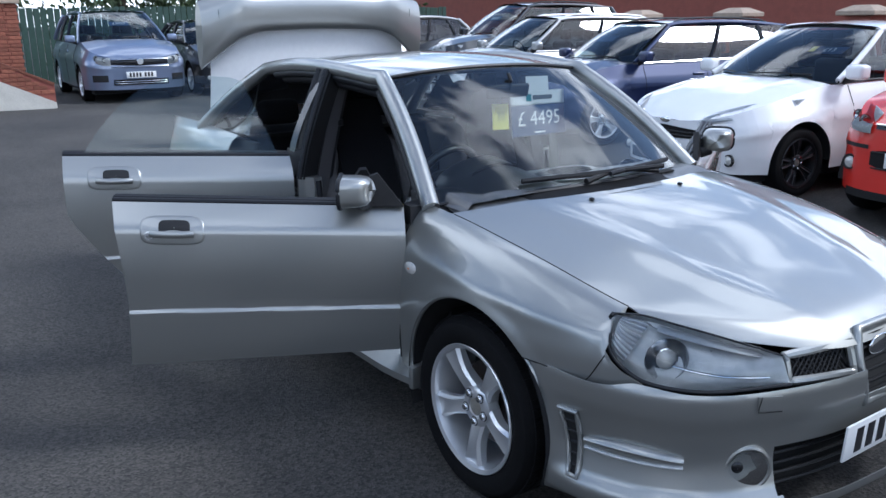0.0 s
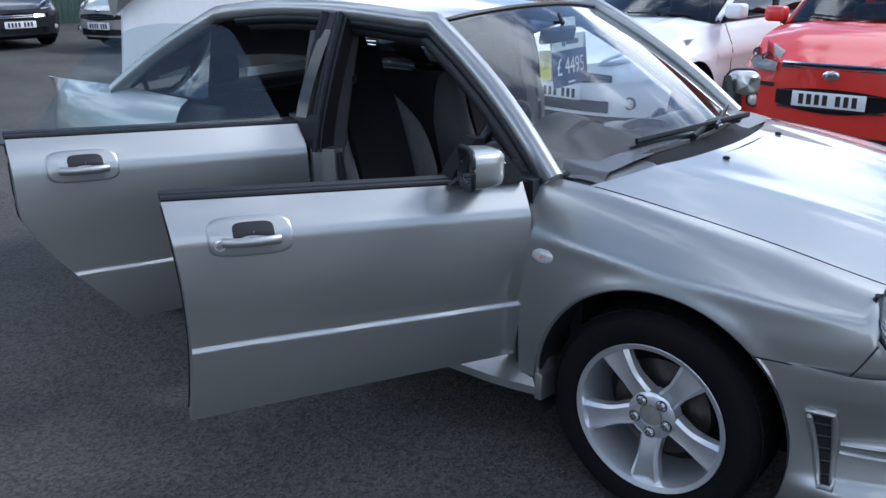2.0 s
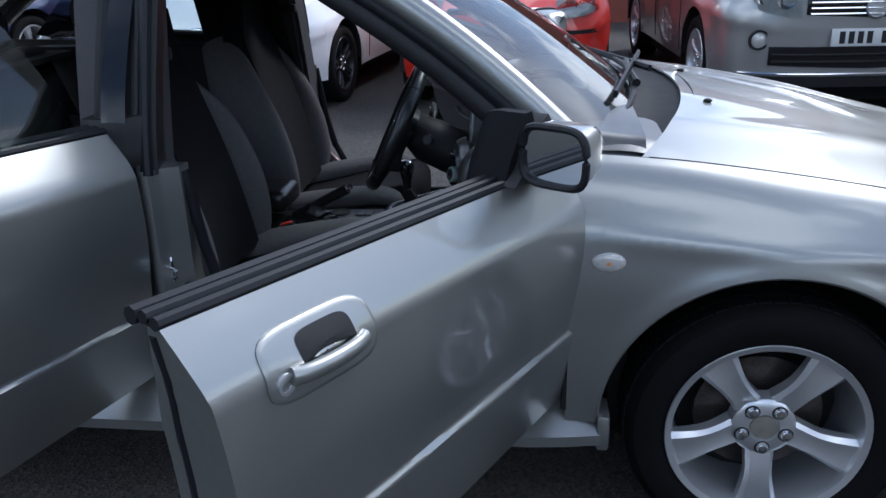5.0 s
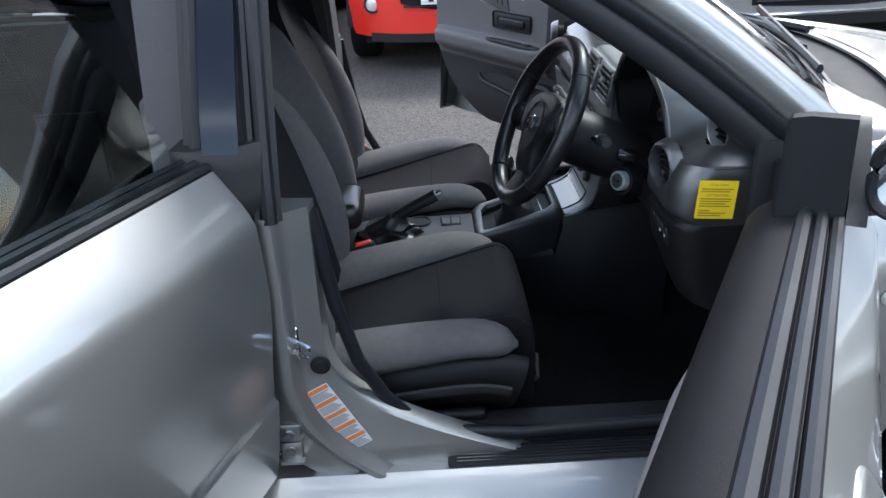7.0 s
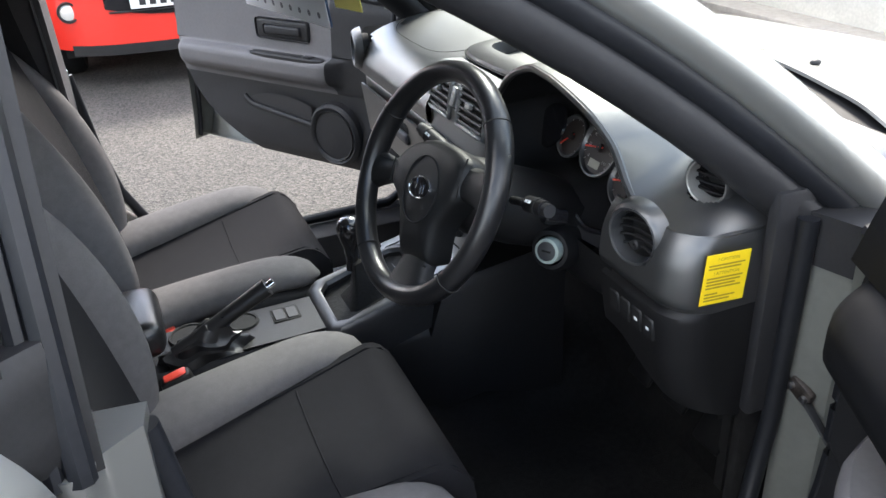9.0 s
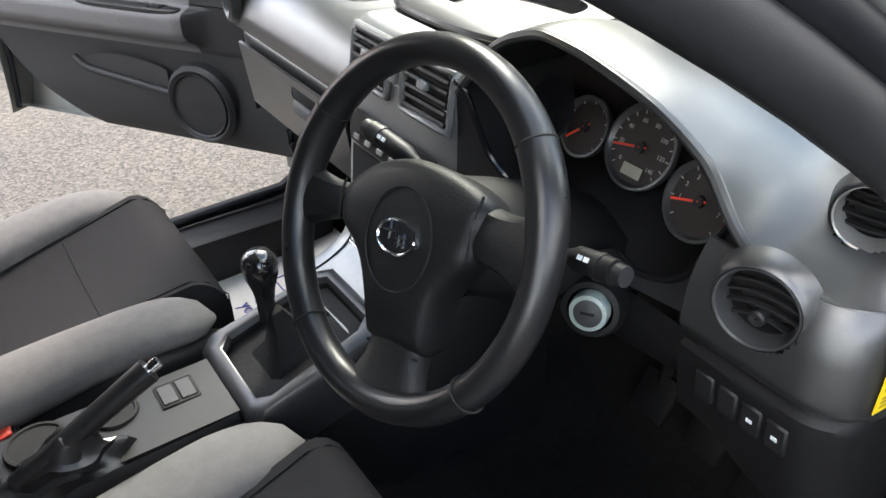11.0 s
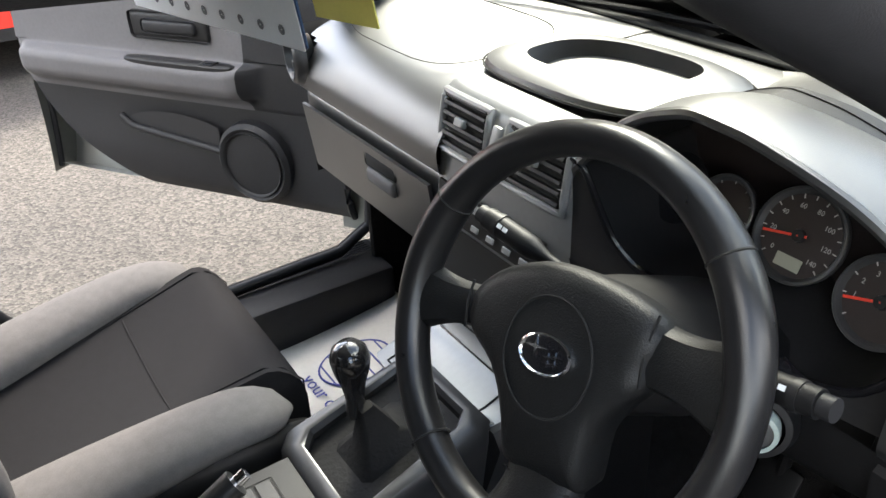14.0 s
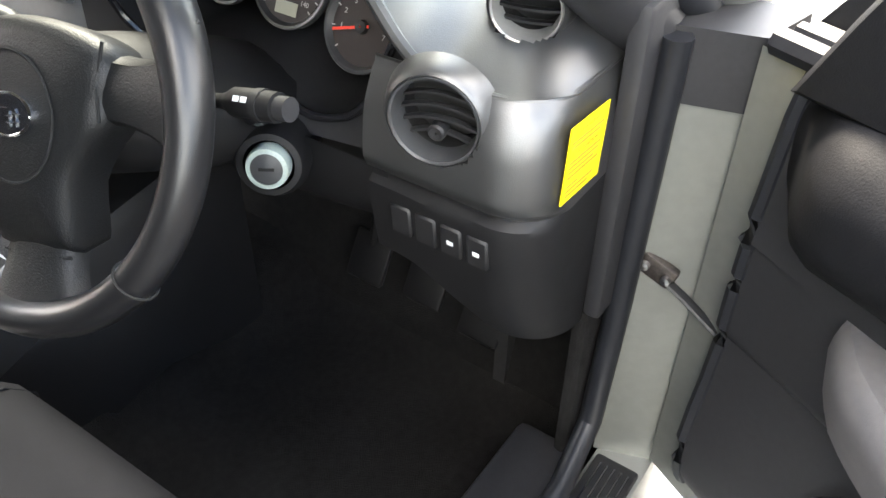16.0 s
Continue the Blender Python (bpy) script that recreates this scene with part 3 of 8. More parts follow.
def asphalt():
    m = material("asphalt", (0.050, 0.051, 0.055), 0.85)
    nt = m.node_tree
    bs = nt.nodes["Principled BSDF"]
    tc = nt.nodes.new("ShaderNodeTexCoord")
    big = nt.nodes.new("ShaderNodeTexNoise")
    big.inputs["Scale"].default_value, big.inputs["Detail"].default_value = 0.55, 7
    st = nt.nodes.new("ShaderNodeTexVoronoi")
    st.inputs["Scale"].default_value = 105
    fine = nt.nodes.new("ShaderNodeTexNoise")
    fine.inputs["Scale"].default_value, fine.inputs["Detail"].default_value = 260, 3
    r1 = nt.nodes.new("ShaderNodeValToRGB")
    r1.color_ramp.elements[0].position, r1.color_ramp.elements[1].position = 0.30, 0.72
    r1.color_ramp.elements[0].color, r1.color_ramp.elements[1].color = (0.028, 0.0265, 0.0255, 1), (0.068, 0.0635, 0.058, 1)
    r2 = nt.nodes.new("ShaderNodeValToRGB")
    r2.color_ramp.elements[0].position, r2.color_ramp.elements[1].position = 0.0, 1.0
    r2.color_ramp.elements[0].color, r2.color_ramp.elements[1].color = (0.28, 0.28, 0.29, 1), (2.0, 1.95, 1.85, 1)
    mul = nt.nodes.new("ShaderNodeMix")
    mul.data_type, mul.blend_type = "RGBA", "MULTIPLY"
    mul.inputs["Factor"].default_value = 1.0
    bp = nt.nodes.new("ShaderNodeBump")
    bp.inputs["Strength"].default_value, bp.inputs["Distance"].default_value = 0.8, 0.006
    sm = nt.nodes.new("ShaderNodeMath")
    sm.operation = "ADD"
    for n in (big, st, fine):
        nt.links.new(tc.outputs["Object"], n.inputs["Vector"])
    nt.links.new(big.outputs["Fac"], r1.inputs["Fac"])
    nt.links.new(st.outputs["Color"], r2.inputs["Fac"])
    nt.links.new(r1.outputs["Color"], mul.inputs["A"])
    nt.links.new(r2.outputs["Color"], mul.inputs["B"])
    nt.links.new(mul.outputs["Result"], bs.inputs["Base Color"])
    nt.links.new(st.outputs["Distance"], sm.inputs[0])
    nt.links.new(fine.outputs["Fac"], sm.inputs[1])
    nt.links.new(sm.outputs[0], bp.inputs["Height"])
    nt.links.new(bp.outputs["Normal"], bs.inputs["Normal"])
    return m


M["asphalt"] = asphalt()
M["brick"] = material("red_brick", (0.30, 0.105, 0.062), 0.85, noise_scale=14, vary=0.45, bump=0.5, bump_scale=90, per_object=0.25)
M["mortar"] = material("mortar", (0.30, 0.25, 0.21), 0.9, noise_scale=20, vary=0.25, bump=0.4, bump_scale=120)
M["lamp_flute"] = material("fluted_lens", (0.62, 0.63, 0.64), 0.18, 0.55, noise_scale=40, vary=0.2)
M["stone"] = material("coping_stone", (0.42, 0.33, 0.25), 0.85, noise_scale=10, vary=0.3, bump=0.4, bump_scale=70)
M["render"] = material("white_render", (0.60, 0.57, 0.50), 0.8, noise_scale=6, vary=0.2)
M["fence_green"] = material("green_fence", (0.035, 0.075, 0.055), 0.6, noise_scale=9, vary=0.4)
M["leaf"] = material("leaf", (0.050, 0.085, 0.022), 0.6, noise_scale=2, vary=0.6, per_object=0.3)
M["bark"] = material("bark", (0.08, 0.06, 0.045), 0.9, noise_scale=9, vary=0.5, bump=0.6, bump_scale=40)
M["wall_red"] = material("red_wall", (0.28, 0.085, 0.06), 0.85, noise_scale=5, vary=0.25, bump=0.3, bump_scale=60)
# plain grey of the two added walls that stay out of view
M["unseen_wall_grey"] = material("unseen_wall_grey", (0.15, 0.145, 0.14), 0.9, noise_scale=4, vary=0.3, bump=0.5, bump_scale=70)
M["door_brown"] = material("brown_door_paint", (0.07, 0.03, 0.02), 0.45, noise_scale=9, vary=0.25)
M["iron"] = material("manhole_iron", (0.045, 0.05, 0.06), 0.6, 0.4, noise_scale=30, vary=0.4, bump=0.4, bump_scale=180)
M["pale_concrete"] = material("pale_concrete", (0.40, 0.36, 0.31), 0.9, noise_scale=3, vary=0.25, bump=0.3, bump_scale=80)


def build_ground():
    xs = sorted(set([-900, -300, -120, -60, 60, 120, 300, 900] + list(np.linspace(-40, 40, 61))))
    ys = sorted(set([-900, -300, -120, -60, 60, 120, 300, 900] + list(np.linspace(-40, 40, 81))))
    u = [i for i in range(len(xs))]
    bm = grid(lambda i, j: Vector((xs[int(i)], ys[int(j)], ground_z(xs[int(i)], ys[int(j)]))), 0, 0, us=u, vs=[j for j in range(len(ys))])
    tagged(part("ground", bm, "asphalt"), "dark grey worn asphalt of the sales yard", "ground", kind="structure")


build_ground()


def car_pose(nose_x, nose_y, heading, nose_local):
    """The pose of a parked car from the place of its nose and its heading in degrees."""
    c, s = math.cos(radians(heading)), math.sin(radians(heading))
    x, y = nose_x - c * nose_local, nose_y - s * nose_local
    fx, fy, rx, ry = x + c * 1.2, y + s * 1.2, x - c * 1.2, y - s * 1.2
    zf, zr = ground_z(fx, fy), ground_z(rx, ry)
    return pose(x, y, (zf + zr) / 2, 0, 0, heading) @ pose(0, 0, 0, 0, -math.degrees(math.atan2(zf - zr, 2.4)), 0)


def build_parked_cars():
    price = lambda t0, txt: [(t0, 0.36, 0.13, "card_blue", "price_card", txt), (t0 - 0.02, 0.30, 0.07, "card_white", "card_header", "")]
    # white hot hatch
    hatch = dict(W=0.85, H=1.47, nose_z=0.70, cowl_z=0.97, belt=0.99, cowl=0.86, ws_top=0.05, roof_end=-1.45, tail=-1.95, tail_z=1.02, fa=1.23, ra=-1.26, fo=0.79, wr=0.31,
                 lamp=(0.40, 0.80, 0.66, 0.72, 0.76, 0.86), lamp_back=0.22, plate_z=0.42, nose_n=2.6, twin=True,
                 face=[(-0.52, 0.52, lambda u: 0.50 + 0.03 * abs(2 * u - 1), lambda u: 0.62 - 0.03 * abs(2 * u - 1), 0.008, "gloss_black", "grille"),
                       (-0.50, 0.50, 0.27, 0.37, 0.008, "gloss_black", "lower_grille")],
                 fog=(0.66, 0.36, 0.04), extra=[oval_badge(0.0, 0.66, 0.065, 0.025), bars(-0.48, 0.48, [0.54, 0.57], 0.016, "black", 0.006)],
                 cards=[(0.80, 0.34, 0.12, "card_blue", "price_card", "£13"), (0.68, 0.06, 0.09, "note_yellow", "sticky_note", "")])
    parked_car("hatchback_car", "white sporty hatchback with dark alloy wheels", car_pose(-1.80, 3.64, -98, 2.02), hatch, "white", "alloy_dark")
    # red city car
    city = dict(W=0.80, H=1.52, nose_z=0.78, cowl_z=1.0, belt=0.98, cowl=1.0, ws_top=0.30, roof_end=-1.25, tail=-1.75, tail_z=1.05, fa=1.19, ra=-1.19, fo=0.62, wr=0.28,
                lamp=(0.42, 0.78, 0.70, 0.84, 0.76, 0.90), lamp_back=0.12, plate_z=0.52, nose_n=3.0, spokes=7, roof_w=0.54,
                face=[(-0.38, 0.38, lambda u: 0.735 + 0.0 * u, 0.765, 0.010, "gloss_black", "upper_grille"),
                      (-0.40, 0.40, lambda u: 0.42 + 0.05 * abs(2 * u - 1) ** 2, lambda u: 0.60 - 0.03 * abs(2 * u - 1) ** 2, 0.008, "gloss_black", "lower_grille"),
                      (-0.72, -0.42, 0.585, 0.615, 0.012, "black", "bumper_strip"), (0.42, 0.72, 0.585, 0.615, 0.012, "black", "bumper_strip"),
                      (-0.62, 0.62, 0.21, 0.27, 0.004, "black", "bumper_lip")],
                fog=(0.60, 0.46, 0.045), extra=[oval_badge(0.03, 0.70, 0.06, 0.035), bars(-0.36, 0.36, [0.775], 0.018, "chrome", 0.010), bars(-0.38, 0.38, [0.45, 0.57], 0.014, "black", 0.006)],
                cards=price(0.3, ""))
    parked_car("city_car", "bright red small city car", car_pose(0.43, 3.75, -93, 1.81), city, "red")
    # silver compact SUV
    suv = dict(W=0.90, H=1.66, nose_z=0.92, cowl_z=1.12, belt=1.12, cowl=1.0, ws_top=0.25, roof_end=-1.7, tail=-2.05, tail_z=1.1, fa=1.30, ra=-1.30, fo=0.85, wr=0.345, sill=0.30,
               lamp=(0.44, 0.84, 0.74, 0.94, 0.84, 0.98), lamp_back=0.16, lamp_rake=0.8, plate_z=0.62, nose_n=3.4, rails=True,
               face=[(-0.42, 0.42, lambda u: 0.74 + 0.02 * abs(2 * u - 1), 0.86, 0.008, "gloss_black", "grille"),
                     (-0.62, 0.62, lambda u: 0.42 + 0.02 * abs(2 * u - 1), 0.56, 0.010, "gloss_black", "lower_grille"),
                     (-0.80, 0.80, 0.30, 0.37, 0.006, "black", "bumper_lip")],
               fog=(0.68, 0.60, 0.05), extra=[ring_badge(0.02, 0.80, 0.07), bars(-0.40, 0.40, [0.765, 0.80, 0.835], 0.018, "chrome", 0.008), bars(-0.6, 0.6, [0.465, 0.51], 0.016, "black", 0.008), bars(-0.78, 0.78, [0.385], 0.012, "chrome", 0.007)])
    parked_car("suv_car", "silver compact SUV with chrome grille bars", car_pose(2.84, 3.25, -86, 2.15), suv, "pale_silver")
    # estates and SUV beyond
    est = dict(W=0.88, H=1.50, nose_z=0.74, cowl_z=1.0, belt=1.0, cowl=1.0, ws_top=0.25, roof_end=-1.85, tail=-2.2, tail_z=1.02, fa=1.36, ra=-1.36, fo=0.92, wr=0.32,
               lamp=(0.42, 0.82, 0.62, 0.74, 0.70, 0.84), lamp_back=0.2, plate_z=0.45, rails=True, trim="chrome",
               face=[(-0.40, 0.40, 0.52, 0.68, 0.008, "gloss_black", "grille"), (-0.6, 0.6, 0.27, 0.36, 0.008, "gloss_black", "lower_grille")], fog=(0.66, 0.36, 0.045),
               extra=[bars(-0.38, 0.38, [0.56, 0.60, 0.64], 0.016, "chrome", 0.006)], cards=price(0.4, ""))
    parked_car("estate_car", "dark navy blue estate car with roof rails", car_pose(-5.15, 4.5, -100, 2.28), est, "navy")
    est2 = dict(est, rail_mat="alloy", H=1.52)
    parked_car("estate_car", "pale silver estate car with roof rails", car_pose(-7.9, 5.1, -100, 2.28), est2, "pale_silver")
    suv2 = dict(suv, H=1.70, cards=price(0.6, ""))
    parked_car("suv_car", "dark grey SUV with black roof rails", car_pose(-10.0, 6.4, -100, 2.15), suv2, "charcoal")
    # far row
    mpv = dict(W=0.90, H=1.64, nose_z=0.82, cowl_z=1.08, belt=1.05, cowl=1.15, ws_top=0.35, roof_end=-1.8, tail=-2.15, tail_z=1.08, fa=1.35, ra=-1.35, fo=0.92, wr=0.32, roof_w=0.60,
               lamp=(0.50, 0.86, 0.66, 0.80, 0.76, 0.92), lamp_back=0.25, plate_z=0.50, nose_n=2.8,
               face=[(-0.50, 0.50, lambda u: 0.655 + 0.03 * abs(2 * u - 1), lambda u: 0.765, 0.008, "gloss_black", "grille"),
                     (-0.48, 0.48, 0.32, 0.42, 0.008, "gloss_black", "lower_grille"), (-0.8, -0.56, 0.38, 0.5, 0.006, "black", "air_duct"), (0.56, 0.8, 0.38, 0.5, 0.006, "black", "air_duct")],
               extra=[ring_badge(0.02, 0.73, 0.06), bars(-0.5, 0.5, [0.772, 0.645], 0.014, "chrome", 0.010), bars(-0.46, 0.46, [0.35, 0.385], 0.016, "chrome", 0.006)], cards=price(0.5, "£3937"))
    parked_car("mpv_car", "blue-grey metallic people carrier with a price card", car_pose(-12.5, 1.95, -3, 2.27), mpv, "blue_grey")
    parked_car("hatchback_car", "black hatchback with a price card on its screen", car_pose(-12.7, 4.0, -4, 2.1), dict(hatch, fo=0.87, H=1.45, cards=price(0.45, "£13750"), extra=[bars(-0.45, 0.45, [0.54, 0.57], 0.016, "chrome", 0.006)]), "charcoal")
    parked_car("hatchback_car", "silver-beige family hatchback parked in the far row", car_pose(-11.2, 4.6, -80, 2.1), dict(hatch, fo=0.87, cards=()), "beige_silver")
    parked_car("hatchback_car", "black hatchback parked by the fence", car_pose(-15.6, 8.2, -60, 2.1), dict(hatch, fo=0.87, H=1.45, cards=()), "black_paint")


build_parked_cars()


def brick_run(parent, p0, p1, z0, z1, limit=300, seed=1, mat="brick"):
    """Courses of single bricks, proud of a mortar core, along a line; alike pieces share one mesh."""
    p0, p1 = Vector((*p0, 0)), Vector((*p1, 0))
    d = (p1 - p0)
    L = d.length
    d.normalize()
    nrm = Vector((d.y, -d.x, 0))
    rng = random.Random(seed)
    b = box((-0.106, -0.012, -0.031), (0.106, 0.012, 0.031), 0.003, 1)
    me = bpy.data.meshes.new("brick")
    b.to_mesh(me)
    b.free()
    me.materials.append(M[mat])
    count = 0
    rest = bmesh.new()
    for r in range(int((z1 - z0) / 0.075)):
        z = z0 + 0.0375 + r * 0.075
        off = 0.1125 if r % 2 else 0
        for k in range(int(L / 0.225)):
            a = p0 + d * (0.1125 + k * 0.225 + off)
            if (a - p0).length > L - 0.10:
                continue
            m = Matrix.Translation(a + nrm * (0.006 + rng.uniform(-0.002, 0.003)) + Vector((0, 0, z))) @ Matrix.Rotation(math.atan2(d.y, d.x), 4, "Z")
            if count < limit:
                o = new("brick", me)
                o.matrix_basis = m
                o.parent = parent
            else:
                rest = box((-0.106, -0.012, -0.031), (0.106, 0.012, 0.031), bm=rest, m=m) if count < limit + 700 else rest
            count += 1
    if count > limit:
        tagged(part("brickwork", rest, mat, parent, smooth=0), kind="stuff")
    else:
        rest.free()


def wall_body(name, label, p0, p1, z0, z1, t, mat, kind="structure"):
    p0, p1 = Vector((*p0, 0)), Vector((*p1, 0))
    d = p1 - p0
    m = Matrix.Translation(p0) @ Matrix.Rotation(math.atan2(d.y, d.x), 4, "Z")
    return tagged(part(name, box((0, 0.006, z0), (d.length, t, z1), m=m), mat, None, smooth=0), label, "wall", kind=kind)


def build_surroundings():
    # boundary wall with stone-capped piers behind the row of cars
    w = wall_body("wall_north", "red brick boundary wall behind the parked cars", (14, 9.3), (-13, 10.6), 0.0, 1.25, 0.22, "wall_red")
    d = Vector((-27, 1.3, 0)).normalized()
    for k in range(12):
        c = Vector((13, 9.35, 0)) + d * (0.6 + 2.3 * k)
        p = thing("gate_pier", "brick pier with a pale stone cap", "pier", Matrix.Translation((c.x, c.y, 0.0)), group="piers of the boundary wall")
        part("shaft", box((-0.2, -0.2, 0.0), (0.2, 0.2, 1.55), 0.004, 1), "wall_red", p, smooth=0)
        bm = box((-0.30, -0.30, 1.55), (0.30, 0.30, 1.62), 0.01, 1)
        bm = ring_loft([[Vector((sx * 0.29, sy * 0.29, 1.62)) for sx, sy in ((-1, -1), (1, -1), (1, 1), (-1, 1))], [Vector((sx * 0.12, sy * 0.12, 1.70)) for sx, sy in ((-1, -1), (1, -1), (1, 1), (-1, 1))]], bm=bm)
        part("cap", bm, "stone", p, smooth=0)
    # building behind it
    wall_body("wall_building", "red-brown wall of the building behind the yard", (30, 17), (-30, 19), 0.0, 4.3, 0.3, "wall_red")
    for k in range(9):
        x = 12 - 4.4 * k
        y = 17 + (30 - x) / 60 * 2 - 0.12
        b = thing("downpipe", "dark vertical downpipe on the red wall", "pipe", Matrix.Translation((x, y, 0)), group="downpipes")
        part("pipe", sweep([(0, 0, 0.2), (0, 0, 2.5), (0, 0, 4.2)], 0.06, 10, up=(1, 0, 0)), "black", b)
    # two unseen walls, added so that the paintwork reflects less low sky
    wall_body("unseen_wall_opposite", "unseen grey-brown wall added across the yard to darken reflections", (-26, -14.0), (22, -15.0), 0.0, 2.6, 0.3, "unseen_wall_grey")
    wall_body("unseen_wall_east", "unseen grey-brown wall added at the end of the yard to darken reflections", (14.5, -12.0), (13.5, 1.0), 0.0, 2.4, 0.3, "unseen_wall_grey")
    hs = tagged(part("wall_house", box((4.30, 1.2, 0.0), (4.60, 6.4, 3.2), 0.01, 1), "render"), "cream rendered house wall beside the parked cars", "wall", kind="structure")
    tagged(part("kerb", box((4.05, 1.2, 0.0), (4.298, 6.4, 0.10), 0.012, 2), "pale_concrete"), "pale concrete kerb along the house wall", "kerb", kind="structure")
    dr = thing("house_door", "dark brown house door in its frame", "door", pose(4.296, 4.62, 0.10, 0, 0, -90))
    part("leaf", box((-0.40, -0.02, 0.0), (0.40, 0.02, 2.0), 0.006, 1), "door_brown", dr)
    for x0, x1, z0, z1 in ((-0.46, -0.40, 0, 2.06), (0.40, 0.46, 0, 2.06), (-0.46, 0.46, 2.0, 2.06)):
        part("frame", box((x0, -0.05, z0), (x1, 0.03, z1), 0.006, 1), "door_brown", dr)
    # far left: brick pier, low wall with a rendered plinth, fence
    p0, p1 = Vector((-12.40, 0.45, 0)), Vector((-12.75, -2.2, 0))
    rise = lambda t: 1.25 * t
    prism = lambda a, b, fwd, back: ring_loft([[p0.lerp(p1, t) + Vector((fwd, 0, a(t))), p0.lerp(p1, t) + Vector((fwd, 0, b(t))), p0.lerp(p1, t) + Vector((-back, 0.02, b(t))), p0.lerp(p1, t) + Vector((-back, 0.02, a(t)))] for t in (0, 0.25, 0.5, 0.75, 1)])
    gw = tagged(part("wall_garden", prism(lambda t: 0.20 + rise(t), lambda t: 0.56 + rise(t), 0.0, 0.25), "wall_red", smooth=0), "low red brick garden wall with a sloping top", "wall", kind="structure")
    tagged(part("plinth", prism(lambda t: 0.0, lambda t: 0.27 + rise(t), 0.03, 0.30), "render", smooth=0), "pale rendered plinth of the garden wall", "plinth", kind="structure")
    cop = thing("coping", "sloping brick coping on the garden wall", "coping")
    part("course", prism(lambda t: 0.562 + rise(t), lambda t: 0.60 + rise(t), 0.02, 0.28), "brick", cop, smooth=0)
    bb = box((-0.012, -0.104, -0.030), (0.012, 0.104, 0.030), 0.003, 1)
    me = bpy.data.meshes.new("brick")
    bb.to_mesh(me)
    bb.free()
    me.materials.append(M["brick"])
    L = (p1 - p0).length
    for r in range(24):
        z = 0.31 + 0.072 * r
        for k in range(11):
            t = (0.11 + 0.225 * k + (0.11 if r % 2 else 0)) / L
            if t < 0.96 and 0.29 + rise(t) < z < 0.545 + rise(t):
                o = new("brick", me)
                o.matrix_basis = Matrix.Translation(p0.lerp(p1, t) + Vector((0.002, 0, z))) @ Matrix.Rotation(math.atan2(p1.y - p0.y, p1.x - p0.x) + math.pi / 2, 4, "Z")
                o.parent = gw
    pier = thing("brick_pier", "tall red brick pier beside the fence", "pier", pose(-14.9, -0.09, 0))
    part("shaft", box((-0.35, -0.44, 0.1), (0.35, 0.44, 1.95), 0.006, 1), "wall_red", pier, smooth=0)
    for k in range(24):
        for j in range(4):
            o = new("brick", me)
            o.matrix_basis = Matrix.Translation((0.352, -0.335 + j * 0.222 + (0.02 if k % 2 else -0.02), 0.25 + k * 0.072))
            o.parent = pier
    part("cap", box((-0.42, -0.50, 1.95), (0.42, 0.50, 2.03), 0.012, 2), "stone", pier)
    fence = thing("fence", "dark green close-boarded fence", "fence", pose(-18.6, -3.5, 0.2))
    bd = box((-0.012, 0, 0), (0.012, 0.135, 1.75), 0.003, 1)
    me = bpy.data.meshes.new("board")
    bd.to_mesh(me)
    bd.free()
    me.materials.append(M["fence_green"])
    rng = random.Random(4)
    for k in range(110):
        o = new("board", me)
        o.matrix_basis = pose(rng.uniform(-0.012, 0.012), k * 0.15, rng.uniform(-0.02, 0.03), 0, 0, rng.uniform(-1, 1))
        o.parent = fence
    # trees and shrubs above the fence
    for k, (x, y, h, r) in enumerate([(-24, -4, 6.5, 2.6), (-25, 0.5, 7.5, 3.0), (-23.5, 4.5, 5.5, 2.4), (-26, 9, 7, 2.8), (-22.5, 12.5, 5, 2.2), (-27, -9, 7, 3)]):
        tree(x, y, h, r, k)
    # two manhole covers in the yard
    for k, (x, y) in enumerate([(-6.3, 0.05), (-5.6, -0.18), (-5.9, 0.55)]):
        mh = thing("manhole_cover", "dark iron inspection cover set in the asphalt", "cover", pose(x, y, ground_z(x, y) + 0.004, 0, 0, 12), group="manhole covers")
        part("plate", box((-0.42, -0.24, -0.01), (0.42, 0.24, 0.006), 0.003, 1), "iron", mh, smooth=0)


